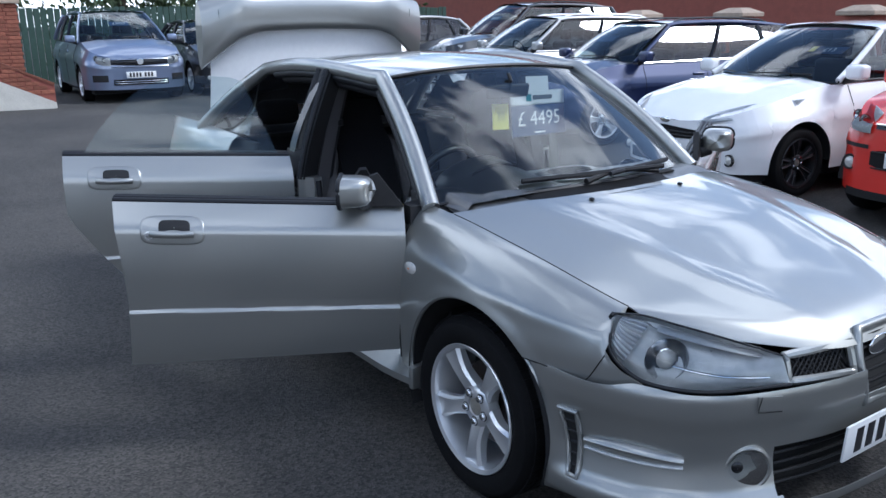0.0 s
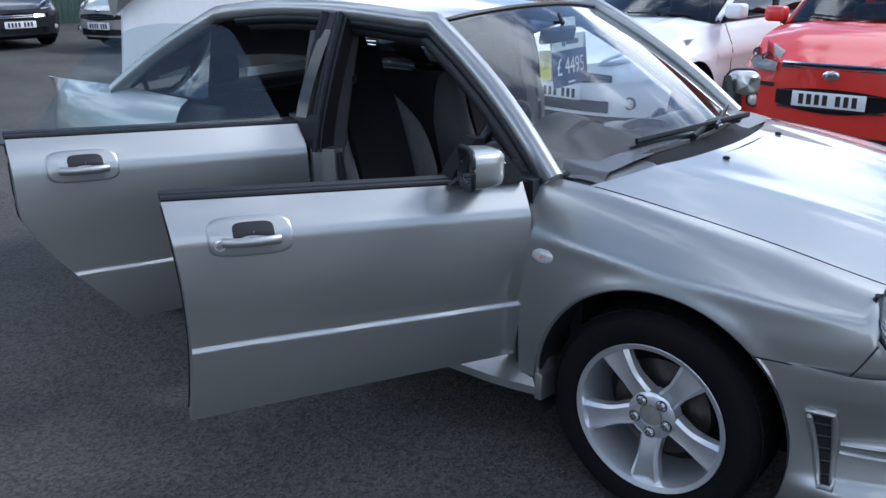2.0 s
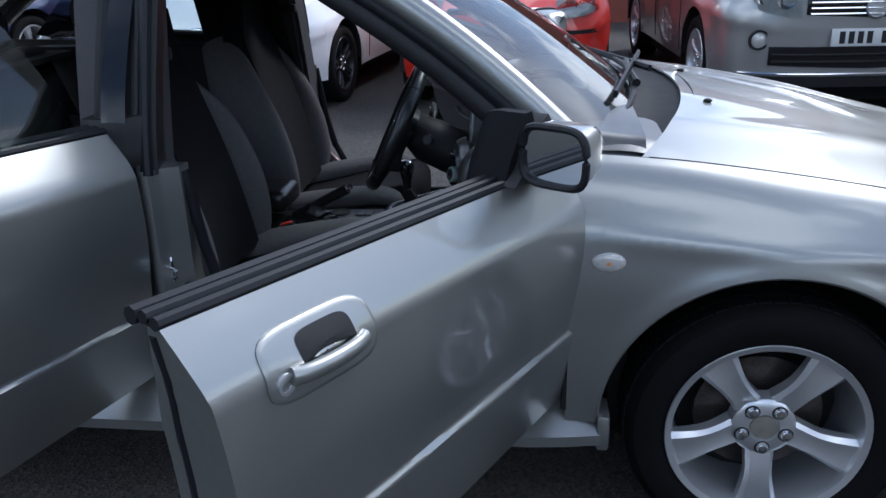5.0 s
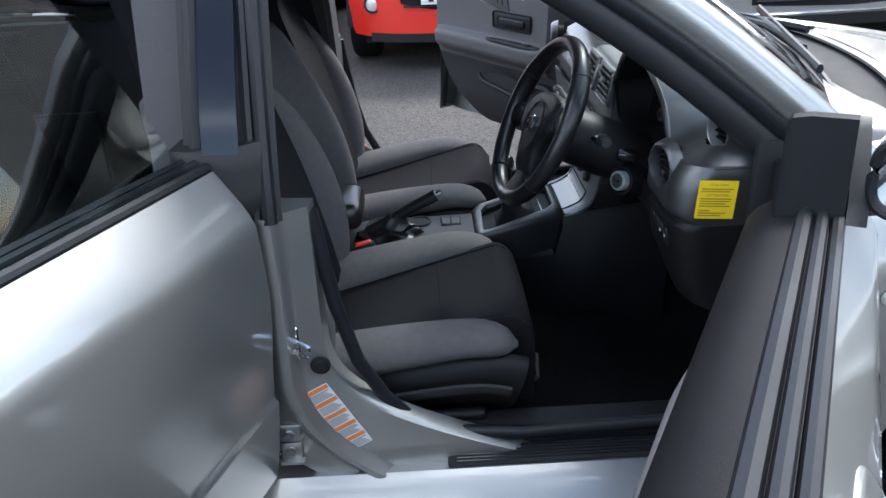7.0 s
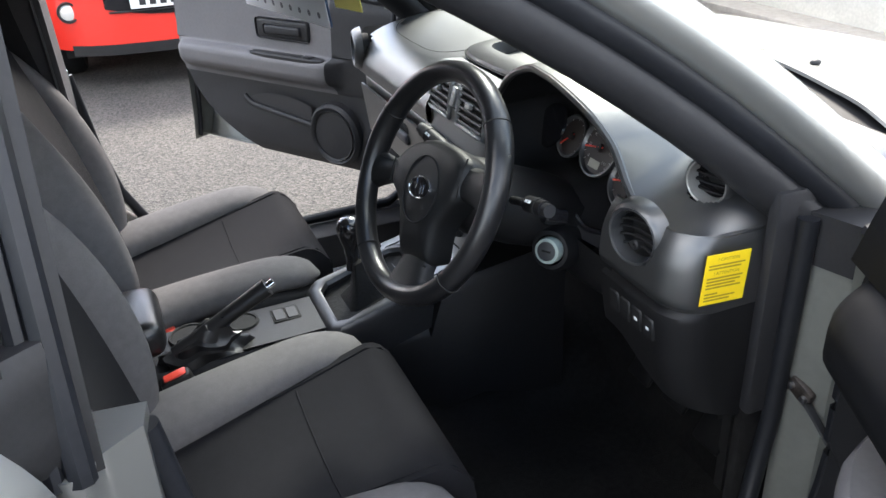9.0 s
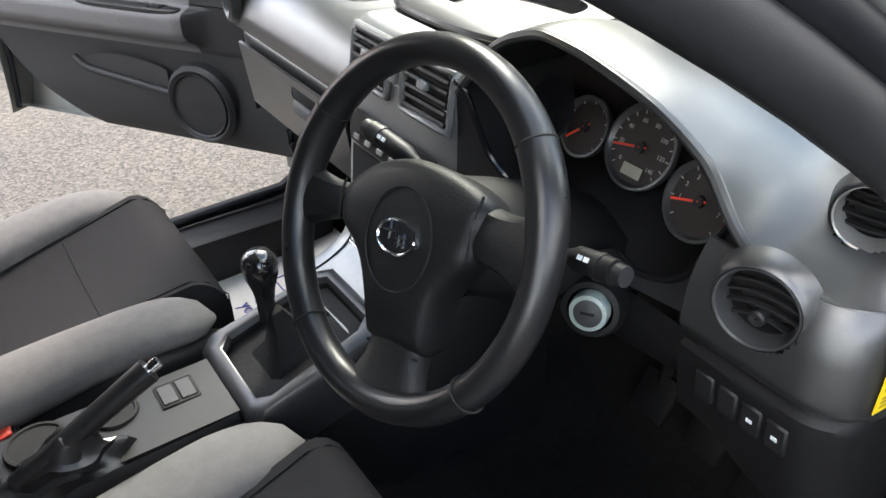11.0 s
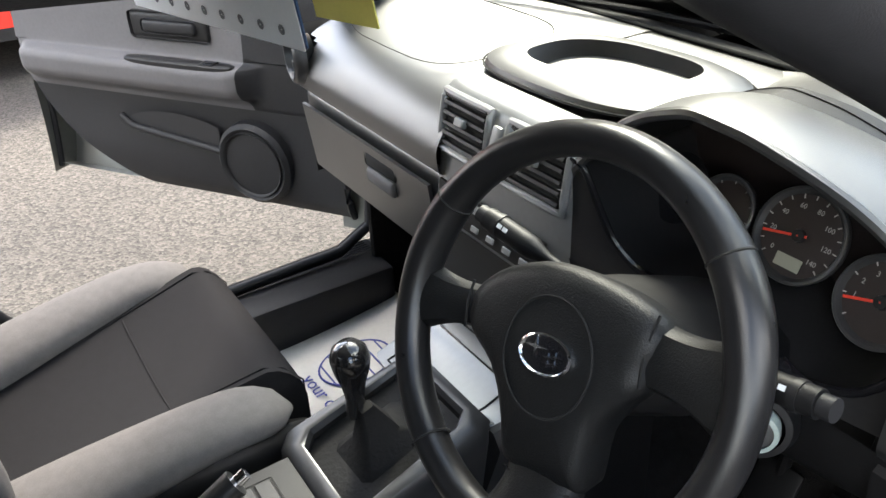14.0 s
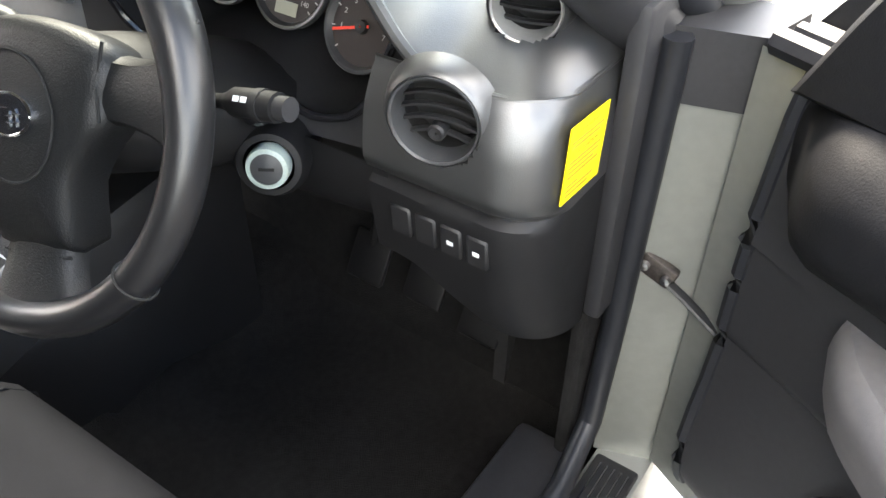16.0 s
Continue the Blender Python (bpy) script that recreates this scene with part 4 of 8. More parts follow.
def tree(x, y, h, r, seed):
    rng = random.Random(100 + seed)
    t = thing("tree", "leafy green tree behind the fence", "tree", pose(x, y, 0))
    bm = sweep([(0, 0, 0), (0.06, 0.03, h * 0.25), (0.0, 0.1, h * 0.5), (0.1, 0.0, h * 0.75)], lambda s: 0.22 * (1 - 0.75 * s), 10, up=(1, 0, 0))
    for k in range(7):
        a, z = rng.uniform(0, 6.28), h * rng.uniform(0.3, 0.6)
        bm = sweep([(0, 0, z), (0.5 * r * math.cos(a), 0.5 * r * math.sin(a), z + 0.6), (0.8 * r * math.cos(a), 0.8 * r * math.sin(a), z + 1.3)], lambda s: 0.07 * (1 - 0.8 * s), 6, bm=bm)
    part("trunk", bm, "bark", t)
    n = 4200
    verts, faces = [], []
    cl = [(Vector((rng.gauss(0, 0.5) * r, rng.gauss(0, 0.5) * r, h * 0.62 + rng.gauss(0, 0.2) * h)), r * rng.uniform(0.28, 0.55)) for _ in range(26)]
    for _ in range(n):
        c, cr = rng.choice(cl)
        p = c + Vector((rng.gauss(0, 1), rng.gauss(0, 1), rng.gauss(0, 0.8))).normalized() * cr * rng.uniform(0.55, 1.05)
        e = Euler((rng.uniform(0, 6.3), rng.uniform(0, 6.3), rng.uniform(0, 6.3))).to_matrix()
        sz = rng.uniform(0.07, 0.15)
        i = len(verts)
        verts += [p + e @ Vector(v) * sz for v in ((-1, 0, 0), (0, -0.5, 0.12), (1, 0, 0), (0, 0.5, 0.12))]
        faces.append((i, i + 1, i + 2, i + 3))
    me = bpy.data.meshes.new("crown")
    me.from_pydata(verts, [], faces)
    me.materials.append(M["leaf"])
    o = new("crown", me)
    o.parent = t
    tagged(o, kind="stuff")


build_surroundings()


# ---- the silver saloon: outside ----
M["well"] = material("wheel_well", (0.012, 0.012, 0.013), 0.9, noise_scale=10, vary=0.4)
M["carpet"] = material("black_carpet", (0.014, 0.0136, 0.0136), 1.0, spec=0.10, noise_scale=9, vary=0.55, bump=0.6, bump_scale=500)
M["gaiter_dark"] = material("cowl_plastic", (0.008, 0.008, 0.009), 0.6, spec=0.15, noise_scale=20, vary=0.3)
# near-white for the boot lid: bright sky put into its colour
M["skylit_white"] = material("lid_sky_glare", (0.80, 0.81, 0.82), 0.35, noise_scale=4, vary=0.06, coat=0.6)
saloon = thing("saloon_car", "silver four-door saloon car with doors and boot open", "car")
AX = 1.265
ARCH_R = 0.372
WID = pwc([-2.25, -2.1, -1.9, -1.6, -1.26, -0.9, -0.2, 0.82, 1.0, 1.265, 1.5, 1.64, 1.80, 1.90], [0.60, 0.74, 0.815, 0.845, 0.855, 0.838, 0.832, 0.832, 0.842, 0.856, 0.836, 0.808, 0.757, 0.712])
EDGE_Y = pwc([-2.2, -1.5, -0.9, 0.0, 0.82, 1.0, 1.2, 1.5, 1.75, 1.84, 2.0, 2.14], [0.66, 0.70, 0.72, 0.72, 0.697, 0.70, 0.70, 0.688, 0.652, 0.628, 0.54, 0.40])
EDGE_Z = pwc([-2.2, -1.5, -0.9, 0.0, 0.82, 1.0, 1.2, 1.5, 1.75, 1.84, 2.0, 2.14], [0.97, 0.985, 0.975, 0.94, 0.905, 0.894, 0.872, 0.824, 0.765, 0.746, 0.705, 0.652])


def arch_z(x, a=AX):
    d = ARCH_R ** 2 - (x - a) ** 2
    return 0.315 + math.sqrt(d) if d > 0 else 0.0


def side_y(x, z):
    w, ye, ze, z0 = WID(x), EDGE_Y(x), EDGE_Z(x), 0.60
    ridge = 0.011 * math.exp(-((z - (0.768 - 0.070 * (x - 0.82))) / 0.030) ** 2) * smooth((x - 0.70) / 0.3) * smooth((1.86 - x) / 0.25) if x > 0.7 else 0
    lip = 0.007 * math.exp(-((math.hypot(x - AX, z - 0.315) - ARCH_R) / 0.03) ** 2) + 0.007 * math.exp(-((math.hypot(x + AX, z - 0.315) - ARCH_R) / 0.03) ** 2)
    if z <= z0:
        return w - 0.10 * (z0 - z) ** 2 + lip
    t = min(1, (z - z0) / (ze - z0))
    return ye + (w - ye) * max(0.0, 1 - t ** 2.3) ** 0.62 + ridge * (1 - t) ** 0.3 + lip


LAMP_LOW = pwc([1.748, 1.762, 1.785, 1.82, 1.885], [0.758, 0.700, 0.657, 0.622, 0.590])


def fender(sg):
    def low(x):
        return max(0.315, arch_z(x), 0.580 - 0.07 * (x - 1.515) if x > 1.505 else 0)
    xs = sorted({round(v, 4) for v in list(np.linspace(0.824, 1.885, 52)) + [AX + ARCH_R * math.cos(k * math.pi / 30) for k in range(31)] if 0.824 <= v <= 1.885})
    us = [(x - xs[0]) / (xs[-1] - xs[0]) for x in xs]

    def f(u, v):
        x = xs[0] + u * (xs[-1] - xs[0])
        top = EDGE_Z(x) if x < 1.776 else LAMP_LOW(x)
        z = low(x) + (top - low(x)) * (1 - (1 - v) ** 1.35)
        return Vector((x, sg * side_y(x, z), z))
    return thick(grid(f, 0, 0, us=us, vs=[k / 26 for k in range(27)]), 0.004)


def rear_quarter(sg):
    def low(x):
        return max(0.30, arch_z(x, -AX))
    xs = sorted({round(v, 4) for v in list(np.linspace(-2.25, -0.93, 40)) + [-AX + ARCH_R * math.cos(k * math.pi / 30) for k in range(31)] if -2.25 <= v <= -0.93})
    us = [(x - xs[0]) / (xs[-1] - xs[0]) for x in xs]

    def f(u, v):
        x = xs[0] + u * (xs[-1] - xs[0])
        z = low(x) + (EDGE_Z(x) - low(x)) * v
        return Vector((x, sg * side_y(x, z), z))
    return thick(grid(f, 0, 0, us=us, vs=[k / 20 for k in range(21)]), 0.004)


def bonnet_pt(u, v):
    t = 2 * v - 1
    x0 = 1.140 - 0.165 * t * t
    x1 = 2.140 - 0.305 * abs(t) ** 4.2
    x = x0 + (x1 - x0) * u
    y = t * (EDGE_Y(x) - 0.004)
    rib = 0.011 * math.exp(-((abs(t) - (0.66 - 0.22 * u)) / 0.10) ** 2) * (0.4 + 0.6 * u) * (1 - u ** 6)
    crown = 0.050 * (1 - abs(t) ** 2.4)
    roll = -0.05 * max(0, (u - 0.90) / 0.10) ** 2 * (0.6 + 0.4 * (1 - abs(t)))
    return Vector((x, y, EDGE_Z(x) + crown * (1 - 0.25 * u) + rib + roll))


BUMP = path3([(1.575, 0.822, 0), (1.68, 0.802, 0), (1.82, 0.766, 0), (1.94, 0.705, 0), (2.04, 0.60, 0), (2.115, 0.42, 0), (2.165, 0.20, 0), (2.178, 0, 0)])
PROF = pwc([0.19, 0.215, 0.25, 0.30, 0.38, 0.46, 0.52, 0.565, 0.60], [-0.004, 0.026, 0.030, 0.004, -0.012, -0.002, 0.010, 0.012, 0.000])


def bumper_pt(s, z, off=0.0):
    """s: 0 at the right-hand arch, 1 in the middle, 2 at the left-hand arch."""
    t = s if s <= 1 else 2 - s
    p, q = BUMP(t), BUMP(min(1, t + 0.01)) - BUMP(max(0, t - 0.01))
    n = Vector((-q.y, q.x, 0)).normalized() * (1 if q.x >= 0 else 1)
    if n.dot(Vector((1, 1, 0)).normalized()) < 0:
        n = -n
    d = ARCH_R ** 2 - (z - 0.315) ** 2
    ax = AX + math.sqrt(max(0, d))
    p = p + n * ((PROF(z) + off) * min(1, 4 * t + 0.2)) + Vector(((1 - t) ** 8 * (ax - 1.575), 0, 0))
    return Vector((p.x, -p.y if s <= 1 else p.y, z))


BUMP_TOP = pwc([1.5, 1.765, 1.782, 1.82, 1.885, 2.01, 2.25], [0.590, 0.573, 0.574, 0.580, 0.597, 0.585, 0.582])


def bumper():
    def keep(u, v):
        s, z = 2 * u, 0.19 + 0.39 * v
        y = abs(bumper_pt(s, z).y)
        if y < 0.42 and 0.245 < z < 0.405:
            return False
        if y < 0.12 and z > 0.50:
            return False
        return True
    return grid(lambda u, v: bumper_pt(2 * u, 0.19 + (BUMP_TOP(BUMP(2 * u if u <= 0.5 else 2 - 2 * u).x) - 0.19) * v), 160, 44, keep)


def headlamp(sg):
    # corners run from the rear tip round the lower edge to the grille
    top = path3([(1.748, 0.703, 0.752), (1.80, 0.655, 0.752), (1.90, 0.575, 0.728), (2.00, 0.47, 0.690), (2.072, 0.375, 0.652)])
    bot = path3([(1.748, 0.706, 0.742), (1.785, 0.738, 0.655), (1.885, 0.705, 0.592), (2.01, 0.59, 0.578), (2.105, 0.375, 0.578)])

    def f(u, v, off=0.0):
        a, b = bot(u), top(u)
        p = a.lerp(b, v)
        bulge = 0.020 * math.sin(math.pi * v) * math.sin(math.pi * min(1, u * 1.0)) ** 0.5
        p = p + Vector((0.62, 0.55, 0.35)).normalized() * (bulge + off)
        return Vector((p.x, sg * p.y, p.z))
    hl = part("headlamp", grid(lambda u, v: f(u, v, -0.045 * min(1, 6 * min(u, 1 - u)) * min(1, 6 * min(v, 1 - v))), 26, 14), "lamp_dark", saloon, "clear headlamp with a dark inner housing")
    for u, v, r, mt in ((0.50, 0.48, 0.062, "reflector"),):
        c = f(u, v, -0.038)
        nrm = Vector((0.80, sg * 0.50, 0.22)).normalized()
        m = axes(c, nrm.cross(Vector((0, 0, 1))), (0, 0, 1)) @ pose(0, 0, 0, 90, 0, 0)
        if (m.to_3x3() @ Vector((0, 1, 0))).dot(nrm) < 0:
            m = m @ pose(0, 0, 0, 180, 0, 0)
        bowl = part("reflector_bowl", lathe([(r, 0.030), (r * 0.97, 0.022), (r * 0.75, 0.004), (r * 0.4, -0.006), (0.001, -0.008)], 32, m=m), mt, hl)
        part("projector", lathe([(r * 0.62, -0.004), (r * 0.60, 0.016), (r * 0.52, 0.026), (r * 0.47, 0.027), (r * 0.44, 0.022)], 32, m=m), "chrome", bowl)
        part("bulb_lens", lathe([(r * 0.45, 0.020), (r * 0.36, 0.030), (r * 0.20, 0.036), (0.001, 0.038)], 28, m=m), "clear_lens", bowl)
    part("lamp_shelf", sweep([f(0.56 + 0.40 * k / 10, 0.36 - 0.10 * k / 10, -0.020) for k in range(11)], 0.0035, 8), "reflector", hl)
    part("lamp_fin", grid(lambda u, v: f(0.05 + 0.30 * u, 0.10 + 0.80 * v, -0.016 - 0.0022 * math.sin(v * 62)), 10, 60), "lamp_flute", hl)
    part("lamp_eyelid", grid(lambda u, v: f(0.40 + 0.5 * u, 0.80 + 0.14 * v, -0.020), 12, 3), "silver", hl)
    part("lamp_cover", grid(lambda u, v: f(u, v, 0.002), 26, 12), "lamp_glass", hl)
    part("lamp_seal", sweep([f(0.02, 1, 0.002), f(0.01, 0.6, 0.003)] + [f(k / 30, 0, 0.002) for k in range(31)], 0.0058, 8), "seal", hl)
    part("lamp_top_seal", sweep([f(k / 30, 1, 0.001) for k in range(31)], 0.003, 6), "seal", hl)


def build_shell():
    for sg in (-1, 1):
        part("front_wing", fender(sg), "silver", saloon)
        part("wing_gap", sweep([Vector((0.822, sg * (side_y(0.824, 0.34 + 0.55 * k / 16) - 0.006), 0.34 + 0.55 * k / 16)) for k in range(17)], 0.008, 6), "deep", saloon)
        gap = [Vector((x, sg * (EDGE_Y(x) - 0.002), EDGE_Z(x) + 0.0005)) for x in np.linspace(0.99, 1.76, 30)]
        part("bonnet_gap", sweep(gap, 0.0015, 6), "deep", saloon)
        gap = [Vector((x, sg * (side_y(x, 0.580 - 0.07 * (x - 1.515)) + 0.001), 0.580 - 0.07 * (x - 1.515))) for x in np.linspace(1.53, 1.735, 12)]
        gap += [Vector((1.735 + 0.048 * t, sg * (side_y(1.735 + 0.048 * t, 0.565 + 0.085 * t ** 1.2) + 0.001), 0.565 + 0.085 * t ** 1.2)) for t in (0.25, 0.5, 0.75, 1)]
        part("bumper_gap", sweep(gap, 0.0019, 6), "deep", saloon)
        part("rear_wing", rear_quarter(sg), "silver", saloon)
        for a in (AX, -AX):
            def liner(u, v, a=a, sg=sg):
                th = -0.35 + (math.pi + 0.7) * u
                return Vector((a + (ARCH_R + 0.002) * math.cos(th), sg * (WID(a) - 0.018 - 0.30 * v), 0.315 + (ARCH_R + 0.002) * math.sin(th)))
            part("arch_liner", grid(liner, 36, 4), "well", saloon)
            part("inner_wall", box((a - 0.42, sg * 0.50 - 0.01, 0.15), (a + 0.42, sg * 0.50 + 0.01, 0.72)), "well", saloon)
            pts = [Vector((a + ARCH_R * math.cos(th), sg * (side_y(a + ARCH_R * math.cos(th), 0.315 + ARCH_R * math.sin(th)) - 0.010), 0.315 + ARCH_R * math.sin(th))) for th in np.linspace(0.02, math.pi - 0.02, 40)]
            part("arch_lip", sweep(pts, 0.007, 6), "silver", saloon)
        # sill with its flared skirt
        sec = lambda x, k: [Vector((x, sg * (0.70), 0.345)), Vector((x, sg * 0.765, 0.350)), Vector((x, sg * 0.790, 0.328)), Vector((x, sg * (0.845 + 0.02 * k), 0.288)), Vector((x, sg * (0.845 + 0.02 * k), 0.262)), Vector((x, sg * 0.79, 0.225)), Vector((x, sg * 0.70, 0.215))]
        xs = np.linspace(0.905, -0.93, 24)
        part("sill", ring_loft([sec(x, min(1, (0.905 - x) / 0.12)) for x in xs]), "silver", saloon)
        part("sill_end", box((0.895, sg * 0.80 - 0.045, 0.245), (0.925, sg * 0.80 + 0.045, 0.335), 0.008, 2), "silver", saloon)
        for z in (0.47, 0.72):
            part("door_hinge", box((0.79, sg * 0.765 - 0.03, z - 0.035), (0.835, sg * 0.765 + 0.03, z + 0.035), 0.006, 2), "silver", saloon)
        # side repeater
        bm = bmesh.new()
        bmesh.ops.create_uvsphere(bm, u_segments=24, v_segments=12, radius=1)
        bm.transform(Matrix.Translation((0.905, sg * (side_y(0.905, 0.704) + 0.001), 0.704)) @ Matrix.Diagonal((0.036, 0.010, 0.022, 1)))
        sr = part("side_repeater", bm, "clear_lens", saloon, "small oval clear side repeater lamp")
        bm = bmesh.new()
        bmesh.ops.create_uvsphere(bm, u_segments=16, v_segments=8, radius=1)
        bm.transform(Matrix.Translation((0.905, sg * (side_y(0.905, 0.704) + 0.0052), 0.704)) @ Matrix.Diagonal((0.013, 0.0062, 0.009, 1)))
        part("bulb", bm, "amber", sr)
        headlamp(sg)
        # washer cover, corner duct, blade and fog lamp of the bumper
        s_of = lambda s: s if sg < 0 else 2 - s
        part("washer_cover", thick(grid(lambda u, v: bumper_pt(s_of(0.655 + 0.05 * u), 0.535 + 0.040 * v - 0.006 * u, 0.004), 8, 6), 0.003), "silver", saloon)
        line = [bumper_pt(s_of(0.655 + 0.006 * (1 - t) ** 2), 0.575 - 0.042 * t, 0.0075) for t in (0, 0.3, 0.6, 0.85, 1)] + [bumper_pt(s_of(0.655 + 0.05 * t), 0.532 - 0.006 * t, 0.0075) for t in (0.2, 0.5, 0.8, 1)]
        part("washer_gap", sweep(line, 0.0014, 6), "deep", saloon)
        duct = lambda u, v, off: bumper_pt(s_of(0.105 + 0.075 * u * (0.45 + 0.55 * v) + 0.055 * (1 - v)), 0.275 + 0.19 * v, off)
        # bumper is not cut: a dark sheet paints the shade of the duct
        dk = part("air_duct", grid(lambda u, v: duct(u, v, 0.003), 8, 16), "deep", saloon, "narrow air duct in the bumper corner, its shade painted dark")
        fr = [duct(0, k / 12, 0.006) for k in range(13)] + [duct(k / 4, 1, 0.006) for k in range(1, 5)] + [duct(1, 1 - k / 12, 0.006) for k in range(1, 13)]
        part("duct_frame", sweep(fr, 0.008, 8, closed=True, cap=False), "silver", dk)
        for k in range(5):
            part("duct_slat", sweep([duct(0.1, 0.15 + 0.17 * k, 0.005), duct(0.9, 0.15 + 0.17 * k, 0.005)], 0.004, 6), "black", dk)
        blade = [bumper_pt(s_of(0.20 + 0.30 * k / 16), 0.388 - 0.004 * k / 16 + 0.012 * math.sin(math.pi * k / 16), 0.004) for k in range(17)]
        part("bumper_blade", sweep(blade, lambda t: 0.004 + 0.017 * math.sin(math.pi * (0.08 + 0.80 * t)) ** 0.8, 10, flat=0.75), "silver", saloon)
        under = [bumper_pt(s_of(0.20 + 0.30 * k / 16), 0.362, 0.002) for k in range(17)]
        part("blade_gap", sweep(under, 0.006, 6), "lamp_dark", saloon)
        c = bumper_pt(s_of(0.655), 0.352, 0.000)
        nrm = Vector((0.86, sg * 0.5, 0)).normalized()
        m = Matrix.Translation(c) @ Matrix.Rotation(math.atan2(nrm.y, nrm.x) - math.pi / 2, 4, "Z")
        fg = part("fog_lamp", lathe([(0.072, -0.02), (0.070, 0.004), (0.062, 0.007), (0.056, 0.004)], 36, m=m), "silver", saloon, "round fog lamp in a silver recess")
        part("fog_reflector", lathe([(0.056, 0.005), (0.038, -0.004), (0.001, -0.008)], 32, m=m), "reflector", fg)
        part("fog_bulb", lathe([(0.018, -0.006), (0.018, 0.004), (0.014, 0.007), (0.001, 0.009)], 24, m=m @ Matrix.Translation((0.030 if sg < 0 else -0.030, 0, 0.006))), "gloss_black", fg)
        part("fog_glass", lathe([(0.056, 0.007), (0.03, 0.014), (0.001, 0.016)], 28, m=m), "lamp_glass", fg)
    bm = grid(bonnet_pt, 60, 56)
    part("bonnet", thick(bm, 0.006), "silver", saloon)
    for sg in (-1, 1):
        n = bmesh.new()
        bmesh.ops.create_uvsphere(n, u_segments=12, v_segments=8, radius=1)
        t = sg * 0.34
        p = bonnet_pt(0.068, 0.5 + t / 2)
        n.transform(Matrix.Translation(p + Vector((0.0, 0, 0.004))) @ Matrix.Diagonal((0.012, 0.009, 0.006, 1)))
        part("washer_jet", n, "black", saloon)
    part("front_bumper", thick(bumper(), 0.004), "silver", saloon)
    # plain near-black boxes stand for the shade inside the nose
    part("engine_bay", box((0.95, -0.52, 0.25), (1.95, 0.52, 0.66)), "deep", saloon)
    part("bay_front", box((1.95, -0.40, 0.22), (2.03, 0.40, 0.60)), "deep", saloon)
    # lower intake with its mesh
    inn = part("lower_intake", grid(lambda u, v: Vector((2.10 - 0.25 * (0.46 * (2 * u - 1)) ** 2 * 1.4, 0.46 * (2 * u - 1), 0.235 + 0.18 * v)), 12, 4), "deep", saloon)
    for k in range(5):
        part("intake_bar", sweep([Vector((2.125 - 0.36 * y * y, y, 0.262 + 0.032 * k)) for y in np.linspace(-0.42, 0.42, 12)], 0.005, 6), "black", inn)
    # grille: two wings and a middle shield
    for sg in (-1, 1):
        def wing(u, v, off=0.0):
            y = 0.125 + 0.235 * u
            zt, zb = 0.652 - 0.006 * u + 0.002, 0.566 + 0.012 * u
            return Vector((2.150 - 0.42 * y * y - 0.30 * max(0, (zb + (zt - zb) * v) - 0.56) + off, sg * y, zb + (zt - zb) * v))
        wg = part("grille_wing", grid(lambda u, v: wing(u, v, -0.012), 10, 6), "deep", saloon, "dark honeycomb grille in a silver frame")
        fr = [wing(k / 10, 0) for k in range(11)] + [wing(1, k / 5) for k in range(1, 6)] + [wing(1 - k / 10, 1) for k in range(1, 11)] + [wing(0, 1 - k / 5) for k in range(1, 5)]
        part("wing_frame", sweep(fr, 0.013, 8, closed=True, cap=False), "silver", wg)
        bm = bmesh.new()
        for i in range(14):
            for d in (-1, 1):
                a, b = i / 13, i / 13 + d * 0.28
                if -0.001 <= b <= 1.001:
                    sweep([wing(a, 0.04, -0.006), wing(b, 0.96, -0.006)], 0.0028, 5, bm=bm)
        part("mesh", bm, "black", wg)

    def shield(u, v, off=0.0):
        w = 0.112 * (1 - 0.10 * (1 - v) ** 2 - 0.18 * v ** 4)
        z = 0.475 + 0.205 * v
        return Vector((2.168 - 0.30 * max(0, z - 0.52) + off, (2 * u - 1) * w, z))
    sh = part("grille_shield", grid(lambda u, v: shield(u, v, -0.01), 8, 10), "deep", saloon, "middle grille shield with an oval badge")
    fr = [shield(0, k / 12) for k in range(13)] + [shield(k / 8, 1) for k in range(1, 9)] + [shield(1, 1 - k / 12) for k in range(1, 13)] + [shield(1 - k / 8, 0) for k in range(1, 8)]
    part("shield_frame", sweep(fr, 0.014, 10, closed=True, cap=False), "silver", sh)
    for k in range(6):
        part("shield_bar", sweep([shield(0.05, 0.12 + 0.15 * k, -0.002), shield(0.95, 0.12 + 0.15 * k, -0.002)], 0.004, 6), "black", sh)
    bm = bmesh.new()
    bmesh.ops.create_uvsphere(bm, u_segments=28, v_segments=12, radius=1)
    bm.transform(Matrix.Translation(shield(0.5, 0.72, 0.008)) @ Matrix.Diagonal((0.008, 0.062, 0.032, 1)))
    part("badge", bm, "chrome", sh)
    plate(saloon, (2.212, 0, 0.405), (0, 1, 0), (0.06, 0, 1))
    # bulkhead, floor pan, rear
    part("floor_pan", box((-2.0, -0.71, 0.17), (0.95, 0.71, 0.215)), "well", saloon)
    part("bulkhead", box((0.93, -0.70, 0.2), (0.97, 0.70, 0.84)), "deep", saloon)
    part("rear_panel", box((-2.22, -0.66, 0.3), (-2.16, 0.66, 0.80), 0.02, 2), "silver", saloon)
    part("rear_bumper", grid(lambda u, v: Vector((-2.26 + 0.45 * abs(2 * u - 1) ** 4, (2 * u - 1) * 0.82, 0.25 + 0.33 * v)), 30, 6), "silver", saloon)
    part("boot_floor", box((-2.15, -0.62, 0.42), (-1.2, 0.62, 0.45)), "carpet", saloon)
    part("parcel_shelf", box((-1.50, -0.62, 0.93), (-1.05, 0.62, 0.95)), "carpet", saloon)


build_shell()


